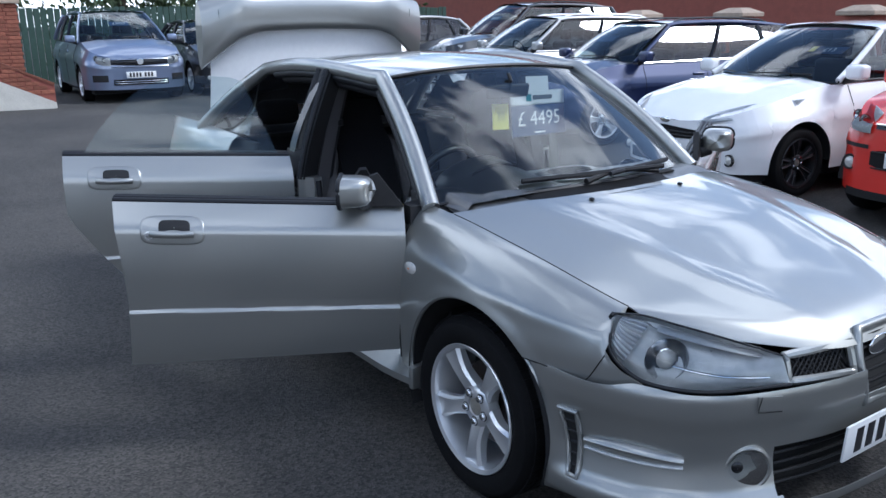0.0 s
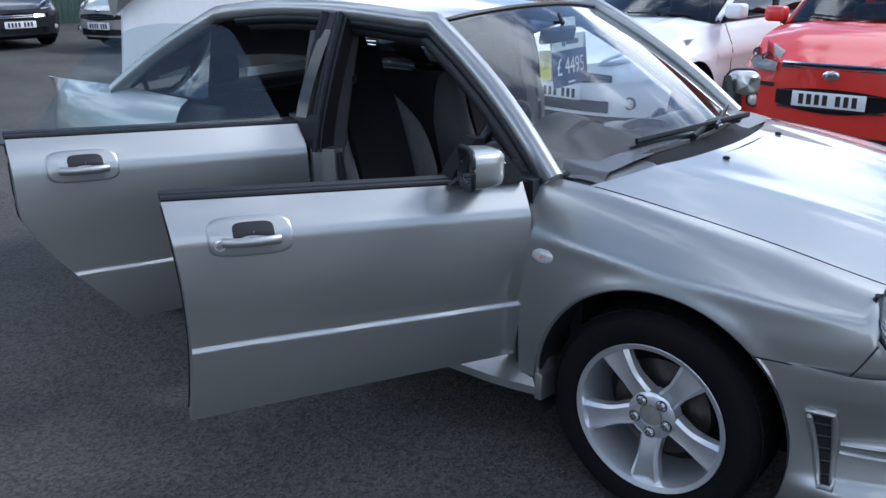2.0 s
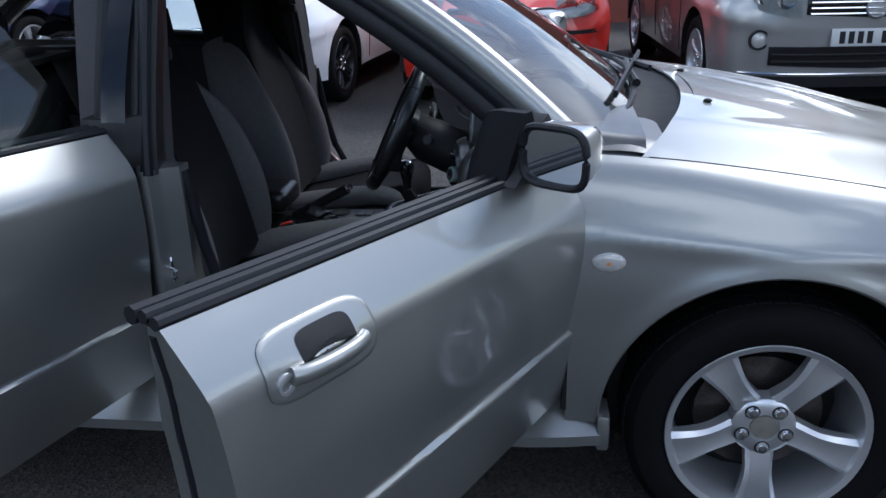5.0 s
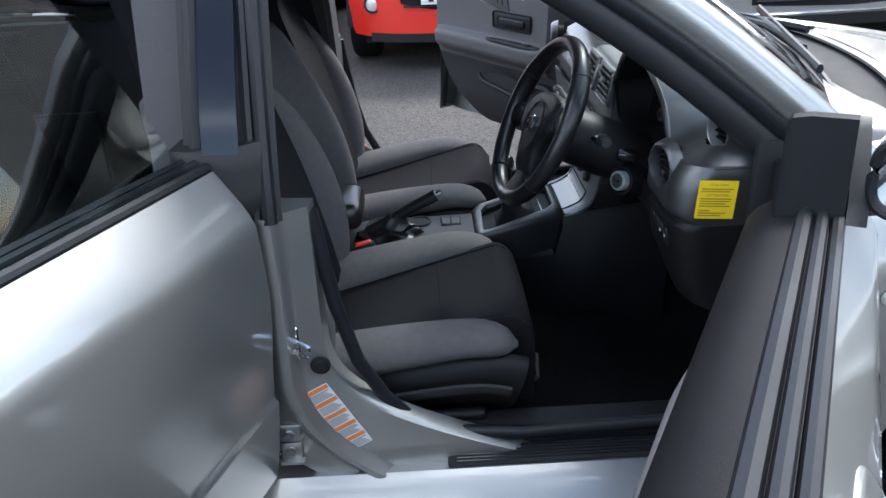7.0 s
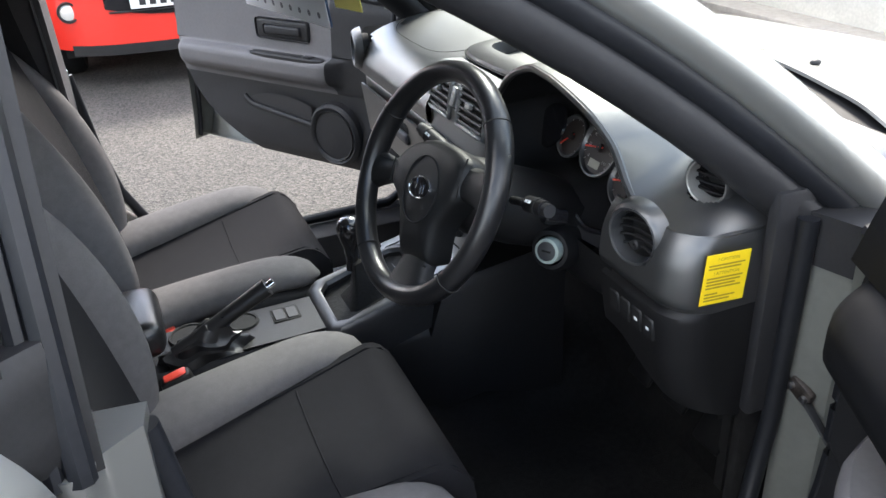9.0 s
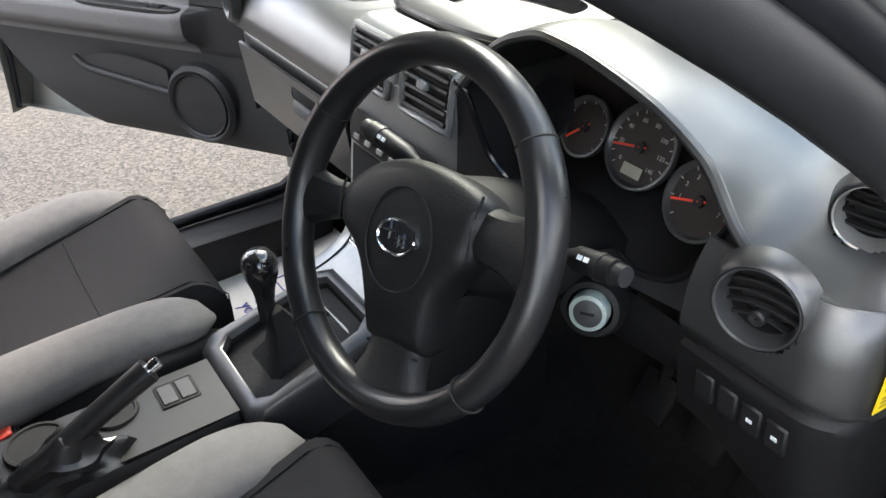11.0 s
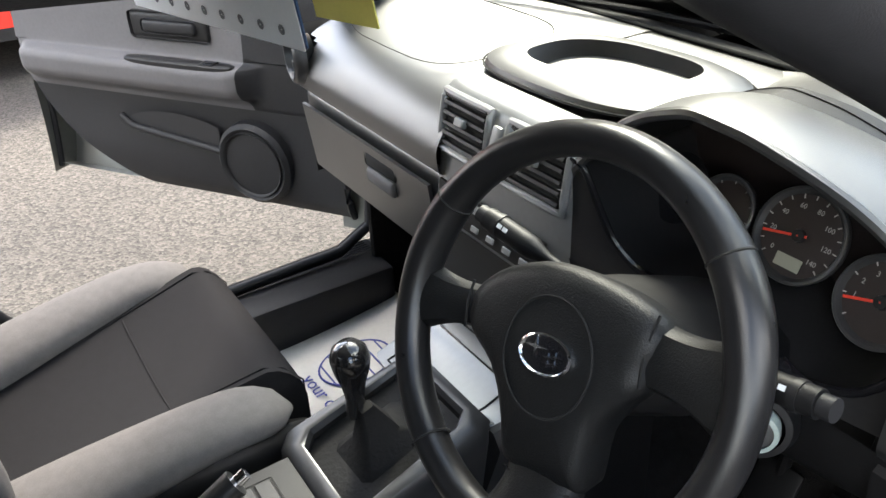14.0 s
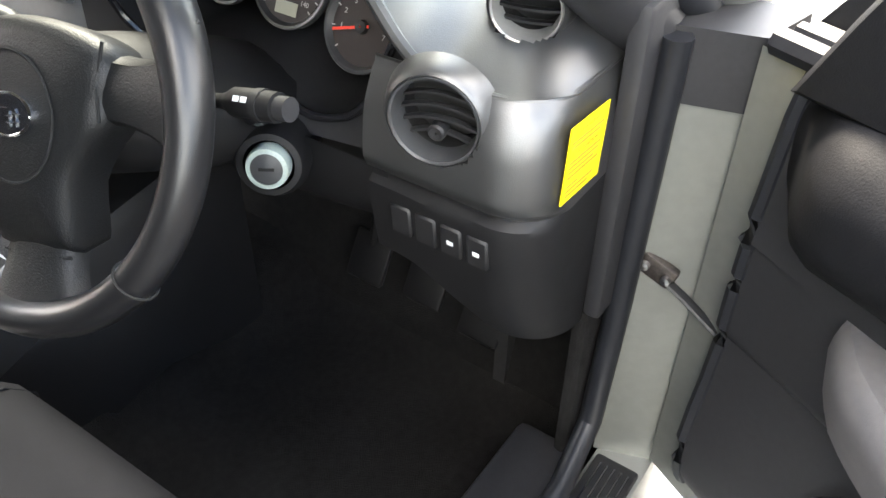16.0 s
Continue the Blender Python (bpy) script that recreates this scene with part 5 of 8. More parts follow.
def build_roof():
    SX, SY, SZ = 0.278, 0.535, 1.322

    def edge(t):
        """The outer line of the roof, from the windscreen to the rear screen."""
        x = SX - 1.18 * t
        return Vector((x, SY + 0.025 * math.sin(math.pi * t), SZ + 0.045 * math.sin(math.pi * min(1, 0.9 * t + 0.02)) - 0.01 * t))

    def roof(u, v):
        t = 2 * v - 1
        e = edge(u)
        return Vector((e.x + 0.045 * (1 - t * t) * (1 - 2 * u), t * e.y, e.z + 0.034 * (1 - abs(t) ** 2.2)))
    part("roof", thick(grid(roof, 40, 32), 0.005), "silver", saloon)
    part("headlining", grid(lambda u, v: roof(0.03 + 0.94 * u, 0.04 + 0.92 * v) - Vector((0, 0, 0.035)), 16, 12), "headliner", saloon)

    def screen(u, v, off=0.0):
        t = 2 * u - 1
        a = Vector((1.015 - 0.165 * t * t, t * 0.685, 0.900 + 0.030 * (1 - t * t)))
        b = roof(0, u) + Vector((-0.006, 0, -0.010))
        return a.lerp(b, v) + Vector((0.40, 0, 0.62)).normalized() * (0.022 * math.sin(math.pi * v) + off)
    part("windscreen", grid(screen, 24, 16), "glass", saloon)
    rim = [screen(k / 24, 0, 0.002) for k in range(25)] + [screen(1, k / 16, 0.002) for k in range(1, 17)] + [screen(1 - k / 24, 1, 0.002) for k in range(1, 25)] + [screen(0, 1 - k / 16, 0.002) for k in range(1, 16)]
    part("screen_seal", sweep(rim, 0.008, 6, closed=True, cap=False), "seal", saloon)
    # black band at the foot of the screen and the cowl with its wipers
    part("cowl_panel", grid(lambda u, v: Vector((1.175 - 0.172 * (2 * u - 1) ** 2 - 0.175 * v, (2 * u - 1) * 0.69, 0.893 + 0.034 * (1 - (2 * u - 1) ** 2) - 0.018 * math.sin(math.pi * v) + 0.012 * v)), 24, 8), "gaiter_dark", saloon)
    for y0, y1 in ((0.30, -0.36), (-0.10, 0.50)):
        a = Vector((1.02, y0, 0.945))
        b = screen(0.5 + (y1 + y0) * 0.30 / 0.685, 0.035, 0.020)
        c = screen(0.5 + y1 * 0.5 / 0.685, 0.055, 0.014)
        arm = part("wiper", sweep([a, a.lerp(b, 0.5) + Vector((0, 0, 0.015)), b, b.lerp(c, 0.4)], lambda t: 0.012 - 0.006 * t, 8), "black", saloon)
        blade = [b.lerp(c, -1.0 + 2.0 * k / 8) + Vector((0, 0, 0.004)) for k in range(9)]
        part("wiper_blade", sweep(blade, 0.007, 6, flat=1.5), "seal", arm)
    # pillars and side rails
    for sg in (-1, 1):
        mir = lambda p: Vector((p.x, sg * p.y, p.z))
        foot = Vector((0.86, 0.708, 0.895))
        ap = [foot.lerp(Vector((SX, SY + 0.012, SZ - 0.004)), k / 10) + Vector((0.02, 0, 0.018)) * math.sin(math.pi * k / 10) for k in range(11)]
        rl = [edge(k / 16) + Vector((0, 0.012, -0.012)) for k in range(1, 17)]
        cp = [edge(1).lerp(Vector((-1.50, 0.70, 0.975)), k / 8) + Vector((0, 0.012, 0.02 * math.sin(math.pi * k / 8) - 0.012)) for k in range(1, 9)]
        part("side_frame", sweep([mir(p) for p in ap + rl + cp], lambda t: 0.034 + 0.03 * max(0, t - 0.74), 12), "silver", saloon)
        seal = [mir(p + Vector((-0.018, -0.004, -0.034))) for p in ap] + [mir(p + Vector((0, 0.0, -0.036))) for p in rl[:-2]]
        part("door_seal", sweep(seal, 0.022, 10), "seal", saloon)
        seal2 = [mir(p + Vector((-0.050, -0.025, -0.055))) for p in ap] + [mir(p + Vector((-0.01, -0.03, -0.055))) for p in rl[:-3]]
        part("pillar_trim", sweep(seal2, 0.032, 16), "trim_dark", saloon)
        # rear side glass edge, C pillar sheet
        part("quarter_glass", grid(lambda u, v: mir(Vector((-0.80 - 0.36 * u - 0.1 * v * (1 - u), 0.715 - 0.13 * v, 0.985 + 0.29 * v * (1 - 0.9 * u)))), 6, 6), "dark_glass", saloon)
        # B pillar
        fx = -0.055 if sg > 0 else 0.0
        bp = lambda a, b, n=10: [Vector((fx - 0.165 + 0.010 * k / n, sg * (0.742 - 0.165 * max(0, k / n) ** 1.3), 0.865 + 0.475 * k / n)) for k in range(n + 1)]
        bpp = bp(0, 1)
        sec = lambda p, w, d: [p + Vector((-w, sg * 0.012, 0)), p + Vector((-w * 0.5, sg * 0.024, 0)), p + Vector((w * 0.5, sg * 0.024, 0)), p + Vector((w, sg * 0.012, 0)), p + Vector((w * 0.8, -sg * d, 0)), p + Vector((-w * 0.8, -sg * d, 0))]
        b_ob = part("b_pillar", ring_loft([sec(p, 0.074 - 0.004 * k / 10, 0.06) for k, p in enumerate(bpp)]), "black", saloon)
        for dx, r in ((-0.052, 0.013), (-0.030, 0.008), (0.034, 0.010), (0.055, 0.013)):
            part("pillar_seal", sweep([p + Vector((dx * (1 - 0.2 * k / 10), sg * 0.022, 0)) for k, p in enumerate(bpp)], r, 8), "seal", b_ob)
        part("pillar_cover", grid(lambda u, v: Vector((-0.197 + 0.056 * u + 0.008 * v, sg * (0.768 - 0.162 * v ** 1.3), 0.985 + 0.33 * v)), 2, 8), "gloss_black", b_ob)
        cap = [Vector((fx - 0.165 - 0.012 * k / 6, sg * (0.752 - 0.010 * (k / 6)), 0.880 + 0.11 * k / 6)) for k in range(7)]
        part("pillar_cap", ring_loft([[p + Vector((-0.075 + 0.02 * (k < 1), sg * 0.010, 0)), p + Vector((-0.045, sg * (0.030 - 0.01 * (k in (0, 6))), 0)), p + Vector((0.030, sg * (0.030 - 0.01 * (k in (0, 6))), 0.004)), p + Vector((0.066 - 0.01 * (k < 1), sg * 0.006, 0.008)), p + Vector((0.060, -sg * 0.05, 0.008)), p + Vector((-0.070, -sg * 0.05, 0))] for k, p in enumerate(cap)]), "black", b_ob)
        low = [Vector((fx - 0.165 + (0.0 if z > 0.56 else 0.14 * ((0.56 - z) / 0.21) ** 2), sg * 0.735, z)) for z in np.linspace(0.875, 0.345, 30)]
        rings = []
        for k, p in enumerate(low):
            g = max(0, (k - 14) / 15)
            w = 0.098 + 0.24 * g ** 2
            sect = [(-0.078, 0.0), (-0.066, 0.016), (-0.030, 0.018), (0.012, 0.018), (0.024, 0.024), (0.034, 0.034), (0.044, 0.039), (0.056, 0.037), (0.064, 0.028), (0.070, 0.014), (0.078, 0.008), (w, -0.006), (w + 0.012, -0.014), (w + 0.018, -0.05), (-0.06, -0.07)]
            rings.append([p + Vector((dx, sg * dy, 0)) for dx, dy in sect])
        bl = part("pillar_base", ring_loft(rings), "silver", saloon)
        for z in (0.800, 0.752, 0.452, 0.408):
            tip = 1 if z in (0.752, 0.408) else -1
            hx = fx + (0.0 if z > 0.5 else 0.028)
            hb = part("hinge_leaf", box((-0.178 + hx, sg * 0.756 - 0.007, z - 0.021), (-0.138 + hx, sg * 0.756 + 0.007, z + 0.021), 0.006, 2), "silver", bl)
            part("hinge_lip", box((-0.180 + hx, sg * 0.764 - 0.008, z - 0.004 - 0.019 * tip), (-0.134 + hx, sg * 0.764 + 0.008, z + 0.004 - 0.019 * tip), 0.003, 2), "silver", hb)
            part("hinge_bolt", lathe([(0.011, 0.0), (0.011, 0.003), (0.0085, 0.004), (0.008, 0.011), (0.001, 0.012)], 12, m=Matrix.Translation((-0.158 + hx, sg * 0.762, z + 0.004 * tip)) @ Matrix.Diagonal((1, sg, 1, 1))), "steel", hb)
        st = [Vector((fx - 0.105, sg * 0.752, 0.641)), Vector((fx - 0.080, sg * 0.772, 0.641)), Vector((fx - 0.072, sg * 0.775, 0.638)), Vector((fx - 0.072, sg * 0.775, 0.622)), Vector((fx - 0.080, sg * 0.772, 0.618)), Vector((fx - 0.105, sg * 0.752, 0.618))]
        sp = part("door_striker", sweep(st, 0.0042, 8), "chrome", bl)
        part("striker_plate", box((fx - 0.112, sg * 0.748 - 0.004, 0.596), (fx - 0.092, sg * 0.748 + 0.004, 0.664), 0.003, 1), "chrome", sp)
        part("pillar_plug", lathe([(0.018, 0), (0.018, 0.004), (0.013, 0.005), (0.012, 0.012), (0.001, 0.013)], 20, m=Matrix.Translation((fx - 0.062, sg * 0.737, 0.578)) @ Matrix.Diagonal((1, sg, 1, 1))), "black", bl)
        # tyre-pressure sticker on the foot of the pillar
        sm = axes((fx - 0.040, sg * 0.7465, 0.468), Vector((0.48, 0, -0.88)) * (1 if sg < 0 else -1), Vector((0.88, 0, 0.48)))
        tg = part("pillar_sticker", box((-0.075, -0.024, -0.001), (0.075, 0.024, 0.001), m=sm), "card_white", bl, "white and orange sticker")
        for k in range(5):
            part("sticker_band", box((-0.074 + 0.030 * k, -0.023, 0.001), (-0.066 + 0.030 * k, 0.023, 0.002), m=sm), "orange", tg)
            for i in range(5):
                part("sticker_bar", box((-0.063 + 0.030 * k + 0.0035 * i, -0.021, 0.001), (-0.0615 + 0.030 * k + 0.0035 * i, 0.021 - 0.009 * ((i * 7 + k * 3) % 4) / 3, 0.0016), m=sm), "grey_print", tg)
        # A pillar lower, where the door hangs
        fp = [Vector((0.80, sg * 0.725, z)) for z in np.linspace(0.90, 0.345, 10)]
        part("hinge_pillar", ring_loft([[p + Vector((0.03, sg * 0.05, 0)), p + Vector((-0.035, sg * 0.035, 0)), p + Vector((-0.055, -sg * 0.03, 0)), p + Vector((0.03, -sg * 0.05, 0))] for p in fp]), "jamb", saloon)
        part("pillar_cap_trim", ring_loft([[p + Vector((0.034, sg * 0.054, 0)), p + Vector((-0.038, sg * 0.039, 0)), p + Vector((-0.058, -sg * 0.034, 0)), p + Vector((0.034, -sg * 0.054, 0))] for p in (Vector((0.80, sg * 0.725, z)) for z in (0.835, 0.87, 0.905))]), "trim_dark", saloon)
        part("aperture_seal", sweep([Vector((0.735, sg * 0.70, 0.90)), Vector((0.735, sg * 0.695, 0.6)), Vector((0.715, sg * 0.695, 0.43)), Vector((0.64, sg * 0.70, 0.385)), Vector((0.3, sg * 0.70, 0.375)), Vector((0.16, sg * 0.70, 0.388)), Vector((fx + 0.09, sg * 0.70, 0.425)), Vector((fx + 0.045, sg * 0.70, 0.475)), Vector((fx, sg * 0.70, 0.56)), Vector((fx - 0.03, sg * 0.70, 0.68)), Vector((fx - 0.055, sg * 0.70, 0.86))], 0.0135, 10, up=(0, 1, 0)), "seal", saloon)
        part("sill_trim", box((0.02, sg * 0.652 - 0.048, 0.225), (0.72, sg * 0.652 + 0.048, 0.366), 0.012, 2), "trim_dark", saloon)
        sp = part("scuff_plate", box((0.155, sg * 0.733 - 0.028, 0.347), (0.735, sg * 0.733 + 0.028, 0.357), 0.005, 2), "trim_dark", saloon, "ribbed black scuff plate on the sill")
        for k in range(5):
            part("scuff_rib", sweep([Vector((0.172, sg * (0.716 + 0.009 * k), 0.3572)), Vector((0.72, sg * (0.716 + 0.009 * k), 0.3572))], 0.0013, 6), "gloss_black", sp)
    # rear screen
    part("rear_screen", grid(lambda u, v: Vector((-1.50 + 0.58 * v, (2 * u - 1) * (0.66 - 0.12 * v), 0.975 + 0.345 * v)) + Vector((-0.02, 0, 0.03)) * (1 - (2 * u - 1) ** 2), 14, 8), "dark_glass", saloon)


M["headliner"] = material("headliner", (0.30, 0.30, 0.29), 0.95, noise_scale=20, vary=0.15)
M["trim_dark"] = material("dark_trim", (0.020, 0.020, 0.022), 0.5, spec=0.3, noise_scale=16, vary=0.25, bump=0.09, bump_scale=1000)
M["grey_print"] = material("grey_print", (0.10, 0.11, 0.12), 0.5)
M["trim_soft"] = material("soft_black_grain", (0.010, 0.0104, 0.011), 0.44, noise_scale=16, vary=0.2, bump=0.2, bump_scale=650, spec=0.32)
M["orange"] = material("orange_print", (0.70, 0.22, 0.05), 0.5)
build_roof()


def build_boot():
    """The lifted boot lid with its spoiler."""
    m = pose(-1.50, 0, 0.985, 0, 97, 0)

    def lid(u, v):
        t = 2 * v - 1
        x = -0.02 - 0.56 * u
        return Vector((x, t * (0.66 - 0.03 * u), 0.012 + 0.025 * (1 - t * t) - 0.03 * abs(t) ** 6))
    b = thick(grid(lid, 14, 24), 0.03)
    b.transform(m)
    # lid of a silver car, coloured white where the sky blows it out
    bl = part("boot_lid", b, "skylit_white", saloon, "raised boot lid, coloured white for the sky glare on it")
    pts, n = [], 28
    rings = []
    for k in range(n + 1):
        t = 2 * k / n - 1
        c = Vector((-0.60 - 0.035 * (1 - t * t) + 0.10 * max(0, abs(t) - 0.70) / 0.30, t * 0.72, 0.075 - 0.05 * max(0, abs(t) - 0.72) / 0.28))
        th, ch = 0.030 + 0.022 * max(0, abs(t) - 0.6) / 0.4, 0.10 + 0.085 * max(0, abs(t) - 0.55) / 0.45
        rings.append([c + Vector((ch * math.cos(a), 0, th * math.sin(a) + 0.012 * math.cos(a))) for a in np.linspace(0, math.tau, 15)[:-1]])
    b = ring_loft(rings)
    b.transform(m)
    part("spoiler", b, "silver", bl, "silver rear spoiler on the lid")
    for sg in (-1, 1):
        b = ring_loft([[Vector((-0.56 + 0.06 * math.cos(a) - 0.01 * k, sg * (0.66 - 0.012 * k), -0.02 + 0.033 * k + 0.01 * math.sin(a))) for a in np.linspace(0, math.tau, 9)[:-1]] for k in range(4)])
        b.transform(m)
        part("spoiler_foot", b, "silver", bl)
        part("boot_hinge", sweep([(-1.50, sg * 0.55, 0.90), (-1.53, sg * 0.55, 1.0), (-1.51, sg * 0.55, 1.10)], 0.012, 8, up=(0, 1, 0)), "black", bl)


build_boot()
for x, y in ((AX, -1), (AX, 1), (-AX, -1), (-AX, 1)):
    wheel(saloon, (x, y * 0.742, 0.307), y, 0.310, 0.205, 0.2175, 5, "alloy", False, 180)


def door_frame_matrix(hx, hy, sg, angle):
    """Local x runs back along the shut door, y outwards, z up; swung open by angle."""
    return Matrix.Translation((hx, sg * hy, 0)) @ Matrix(((-1, 0, 0, 0), (0, sg, 0, 0), (0, 0, 1, 0), (0, 0, 0, 1))) @ pose(0, 0, 0, 0, 0, angle)


def front_belt(x):
    return 0.902 + 0.058 * x


def door_out(x, z, belt):
    """How far the door's skin stands out at a height."""
    y = 0.034
    zs = belt - 0.085
    if z > zs:
        y -= 0.056 * ((z - zs) / 0.085) ** 1.06
    else:
        y += 0.006 * math.sin(math.pi * min(1, (zs - z) / 0.25))
    zc = 0.540 + 0.035 * x
    t = min(1, max(0, (zc + 0.006 - z) / 0.012))
    y += 0.009 * t * t * (3 - 2 * t)
    y -= 0.17 * max(0.0, 0.74 - z) ** 1.5
    if z < 0.44:
        y -= 0.25 * (0.44 - z) ** 1.6
    return y


def car_door(name, label, m, L, belt, rear_edge, sg, glass=None, mirror=False, key=False, card=True, hu=0.80, zb=0.365, driver=False):
    xs = np.linspace(0, 1, 26)
    zs = [0, .03, .07, .12, .17] + list(np.linspace(.20, .42, 26)) + [.55, .64, .72, .78, .82, .85, .88, .91, .94, .97, 1]

    def skin(u, v):
        bz = belt(u * L)
        z = zb + (bz - zb) * v
        x = u * min(L, rear_edge(z))
        return Vector((x, door_out(x, z, belt(x)), z))

    def inner(u, v):
        p = skin(u, v)
        return Vector((p.x, -0.075 + 0.03 * max(0, v - 0.75) / 0.25, p.z))
    b = grid(skin, 0, 0, us=xs, vs=zs)
    b.transform(m)
    d = part(name, b, "silver", saloon, label)
    # edges and inner shell
    e = bmesh.new()
    grid(lambda u, v: skin(1, u).lerp(inner(1, u), v), 24, 3, bm=e)
    grid(lambda u, v: skin(0, u).lerp(inner(0, u), v), 24, 3, bm=e)
    grid(lambda u, v: skin(u, 0).lerp(Vector((skin(u, 0).x * 0.97, -0.070, 0.395)) if card else inner(u, 0), v), 20, 2, bm=e)
    e.transform(m)
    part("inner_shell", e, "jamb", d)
    top = [skin(u, 1) for u in np.linspace(0.01, 1, 22)]
    for dy, dz, r in ((-0.008, 0.005, 0.009), (-0.028, 0.009, 0.009), (-0.050, 0.006, 0.012)):
        b = sweep([p + Vector((0, dy, dz)) for p in top], r, 8)
        b.transform(m)
        part("belt_seal", b, "seal", d)
    b = sweep([skin(1, v).lerp(inner(1, v), 0.72) + Vector((-0.004, 0, 0)) for v in np.linspace(0.02, 0.98, 20)], 0.008, 8)
    b.transform(m)
    part("edge_seal", b, "seal", d)
    # handle: bezel, flat black disc painted for the bowl's shade, grip
    zh = belt(hu * L) - 0.088
    hx = hu * L
    out = lambda x, z: door_out(x, z, belt(x))

    def disc(a0, b0, off, ex=4.2, n=36, cx=0.0, cz=0.0):
        pts = []
        for k in range(n):
            t = k * math.tau / n
            c, s_ = math.cos(t), math.sin(t)
            x = hx + cx + a0 * math.copysign(abs(c) ** (2 / ex), c)
            z = zh + cz + b0 * math.copysign(abs(s_) ** (2 / ex), s_) + 0.05 * (x - hx)
            pts.append(Vector((x, out(x, z) + off, z)))
        return pts
    b = ring_loft([disc(0.106, 0.048, -0.004), disc(0.106, 0.048, 0.0022), disc(0.1035, 0.0455, 0.0042), disc(0.098, 0.041, 0.0046), disc(0.060, 0.024, 0.0056), disc(0.002, 0.001, 0.0060)], cap=False)
    b.transform(m)
    hz = part("handle_bezel", b, "silver", d)
    b = ring_loft([disc(0.052, 0.024, 0.0066, cx=-0.008, cz=0.012), disc(0.050, 0.022, 0.0070, cx=-0.008, cz=0.012), disc(0.002, 0.001, 0.0074, cx=-0.008, cz=0.012)], cap=False)
    b.transform(m)
    part("handle_bowl", b, "black", hz)
    g = [Vector((hx - 0.070 + 0.140 * k / 10, out(hx, zh) + 0.010 + 0.012 * math.sin(math.pi * k / 10) ** 0.6, zh - 0.008 + 0.05 * (-0.070 + 0.140 * k / 10))) for k in range(11)]
    b = sweep(g, 0.0105, 12, flat=1.2)
    b.transform(m)
    part("door_handle", b, "silver", hz)
    if key:
        kx, kz = hx + 0.078, zh - 0.012
        b = lathe([(0.015, -0.002), (0.015, 0.006), (0.011, 0.007), (0.010, 0.003), (0.001, 0.003)], 24, m=m @ Matrix.Translation((kx, out(kx, kz) + 0.002, kz)))
        part("key_barrel", b, "alloy", hz)
    if glass:
        b = grid(glass, 24, 14)
        b.transform(m)
        part("window", b, "door_glass", d, "frameless side window, wound up")
    if card:
        prof = [(-0.080, 0.395), (-0.094, 0.428), (-0.098, 0.485), (-0.090, 0.56), (-0.086, 0.63), (-0.100, 0.652), (-0.128, 0.668), (-0.142, 0.692), (-0.142, 0.716), (-0.133, 0.732), (-0.110, 0.737), (-0.096, 0.742), (-0.091, 0.775), (-0.087, 0.82), (-0.082, 0.87), (-0.070, 0.90)]
        kk = np.linspace(0, 1, len(prof))
        py, pz = pwc(kk, [p[0] for p in prof]), pwc(kk, [p[1] for p in prof])
        sm = lambda t: max(0, min(1, t)) ** 2 * (3 - 2 * max(0, min(1, t)))

        def cardf(u, v):
            y, z = py(v), pz(v)
            x = 0.058 + (min(L, rear_edge(z)) - 0.068 - 0.34 * max(0, (0.69 - z) / 0.295) ** 2.1 - 0.02 * max(0, (z - 0.70) / 0.2)) * u
            flat_ = -0.086 - 0.004 * math.sin(math.pi * v)
            e = sm((x - 0.235) / 0.06) * sm((L - 0.045 - x) / 0.05) if 0.63 < z < 0.745 else 1
            zz = z + (belt(x) + 0.004 - 0.90) * max(0, (z - 0.80) / 0.10)
            return Vector((x, flat_ + (y - flat_) * e, zz))
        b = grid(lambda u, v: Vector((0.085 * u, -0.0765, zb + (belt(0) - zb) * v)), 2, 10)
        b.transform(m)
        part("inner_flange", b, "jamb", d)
        b = sweep([cardf(0, k / 24) + Vector((-0.006, 0.004, 0)) for k in range(25)], 0.009, 8)
        b.transform(m)
        part("card_seal", b, "seal", d)
        us = [k / 48 for k in range(49)]
        vk = 4 / 15
        upper = [vk + (1 - vk) * k / 44 for k in range(45)]
        b = grid(cardf, 0, 0, us=us, vs=[vk * k / 14 for k in range(15)])
        grid(cardf, 0, 0, us=[0.245 * k / 14 for k in range(15)], vs=upper, bm=b)
        b.transform(m)
        part("door_card", b, "trim_dark", d, "dark plastic door card")
        b = grid(cardf, 0, 0, us=[0.245 + 0.755 * k / 44 for k in range(45)], vs=upper)
        b.transform(m)
        part("upper_card", b, "card_grey", d, "grey upper door card with armrest")
        if driver:
            # soft roll under the belt and the broad armrest with its switches
            roll = [(-0.040, 0.004), (-0.072, 0.006), (-0.108, 0.000), (-0.138, -0.018), (-0.154, -0.048), (-0.154, -0.080), (-0.136, -0.112), (-0.098, -0.128)]
            kr = np.linspace(0, 1, len(roll))
            ry_, rz_ = pwc(kr, [p[0] for p in roll]), pwc(kr, [p[1] for p in roll])

            def rollf(u, v):
                x = 0.05 + 0.925 * u
                e = sm(u / 0.10) * sm((1 - u) / 0.05)
                return Vector((x, -0.040 + (ry_(v) + 0.040) * (0.35 + 0.65 * e), belt(x) + rz_(v)))
            b = grid(rollf, 40, 24)
            b.transform(m)
            part("card_roll", b, "roll_black", d, "soft black roll along the top of the door card")
            edge_y = pwc([0.16, 0.20, 0.26, 0.34, 0.46, 0.62, 0.80, 0.92], [-0.100, -0.136, -0.162, -0.185, -0.196, -0.196, -0.185, -0.140])

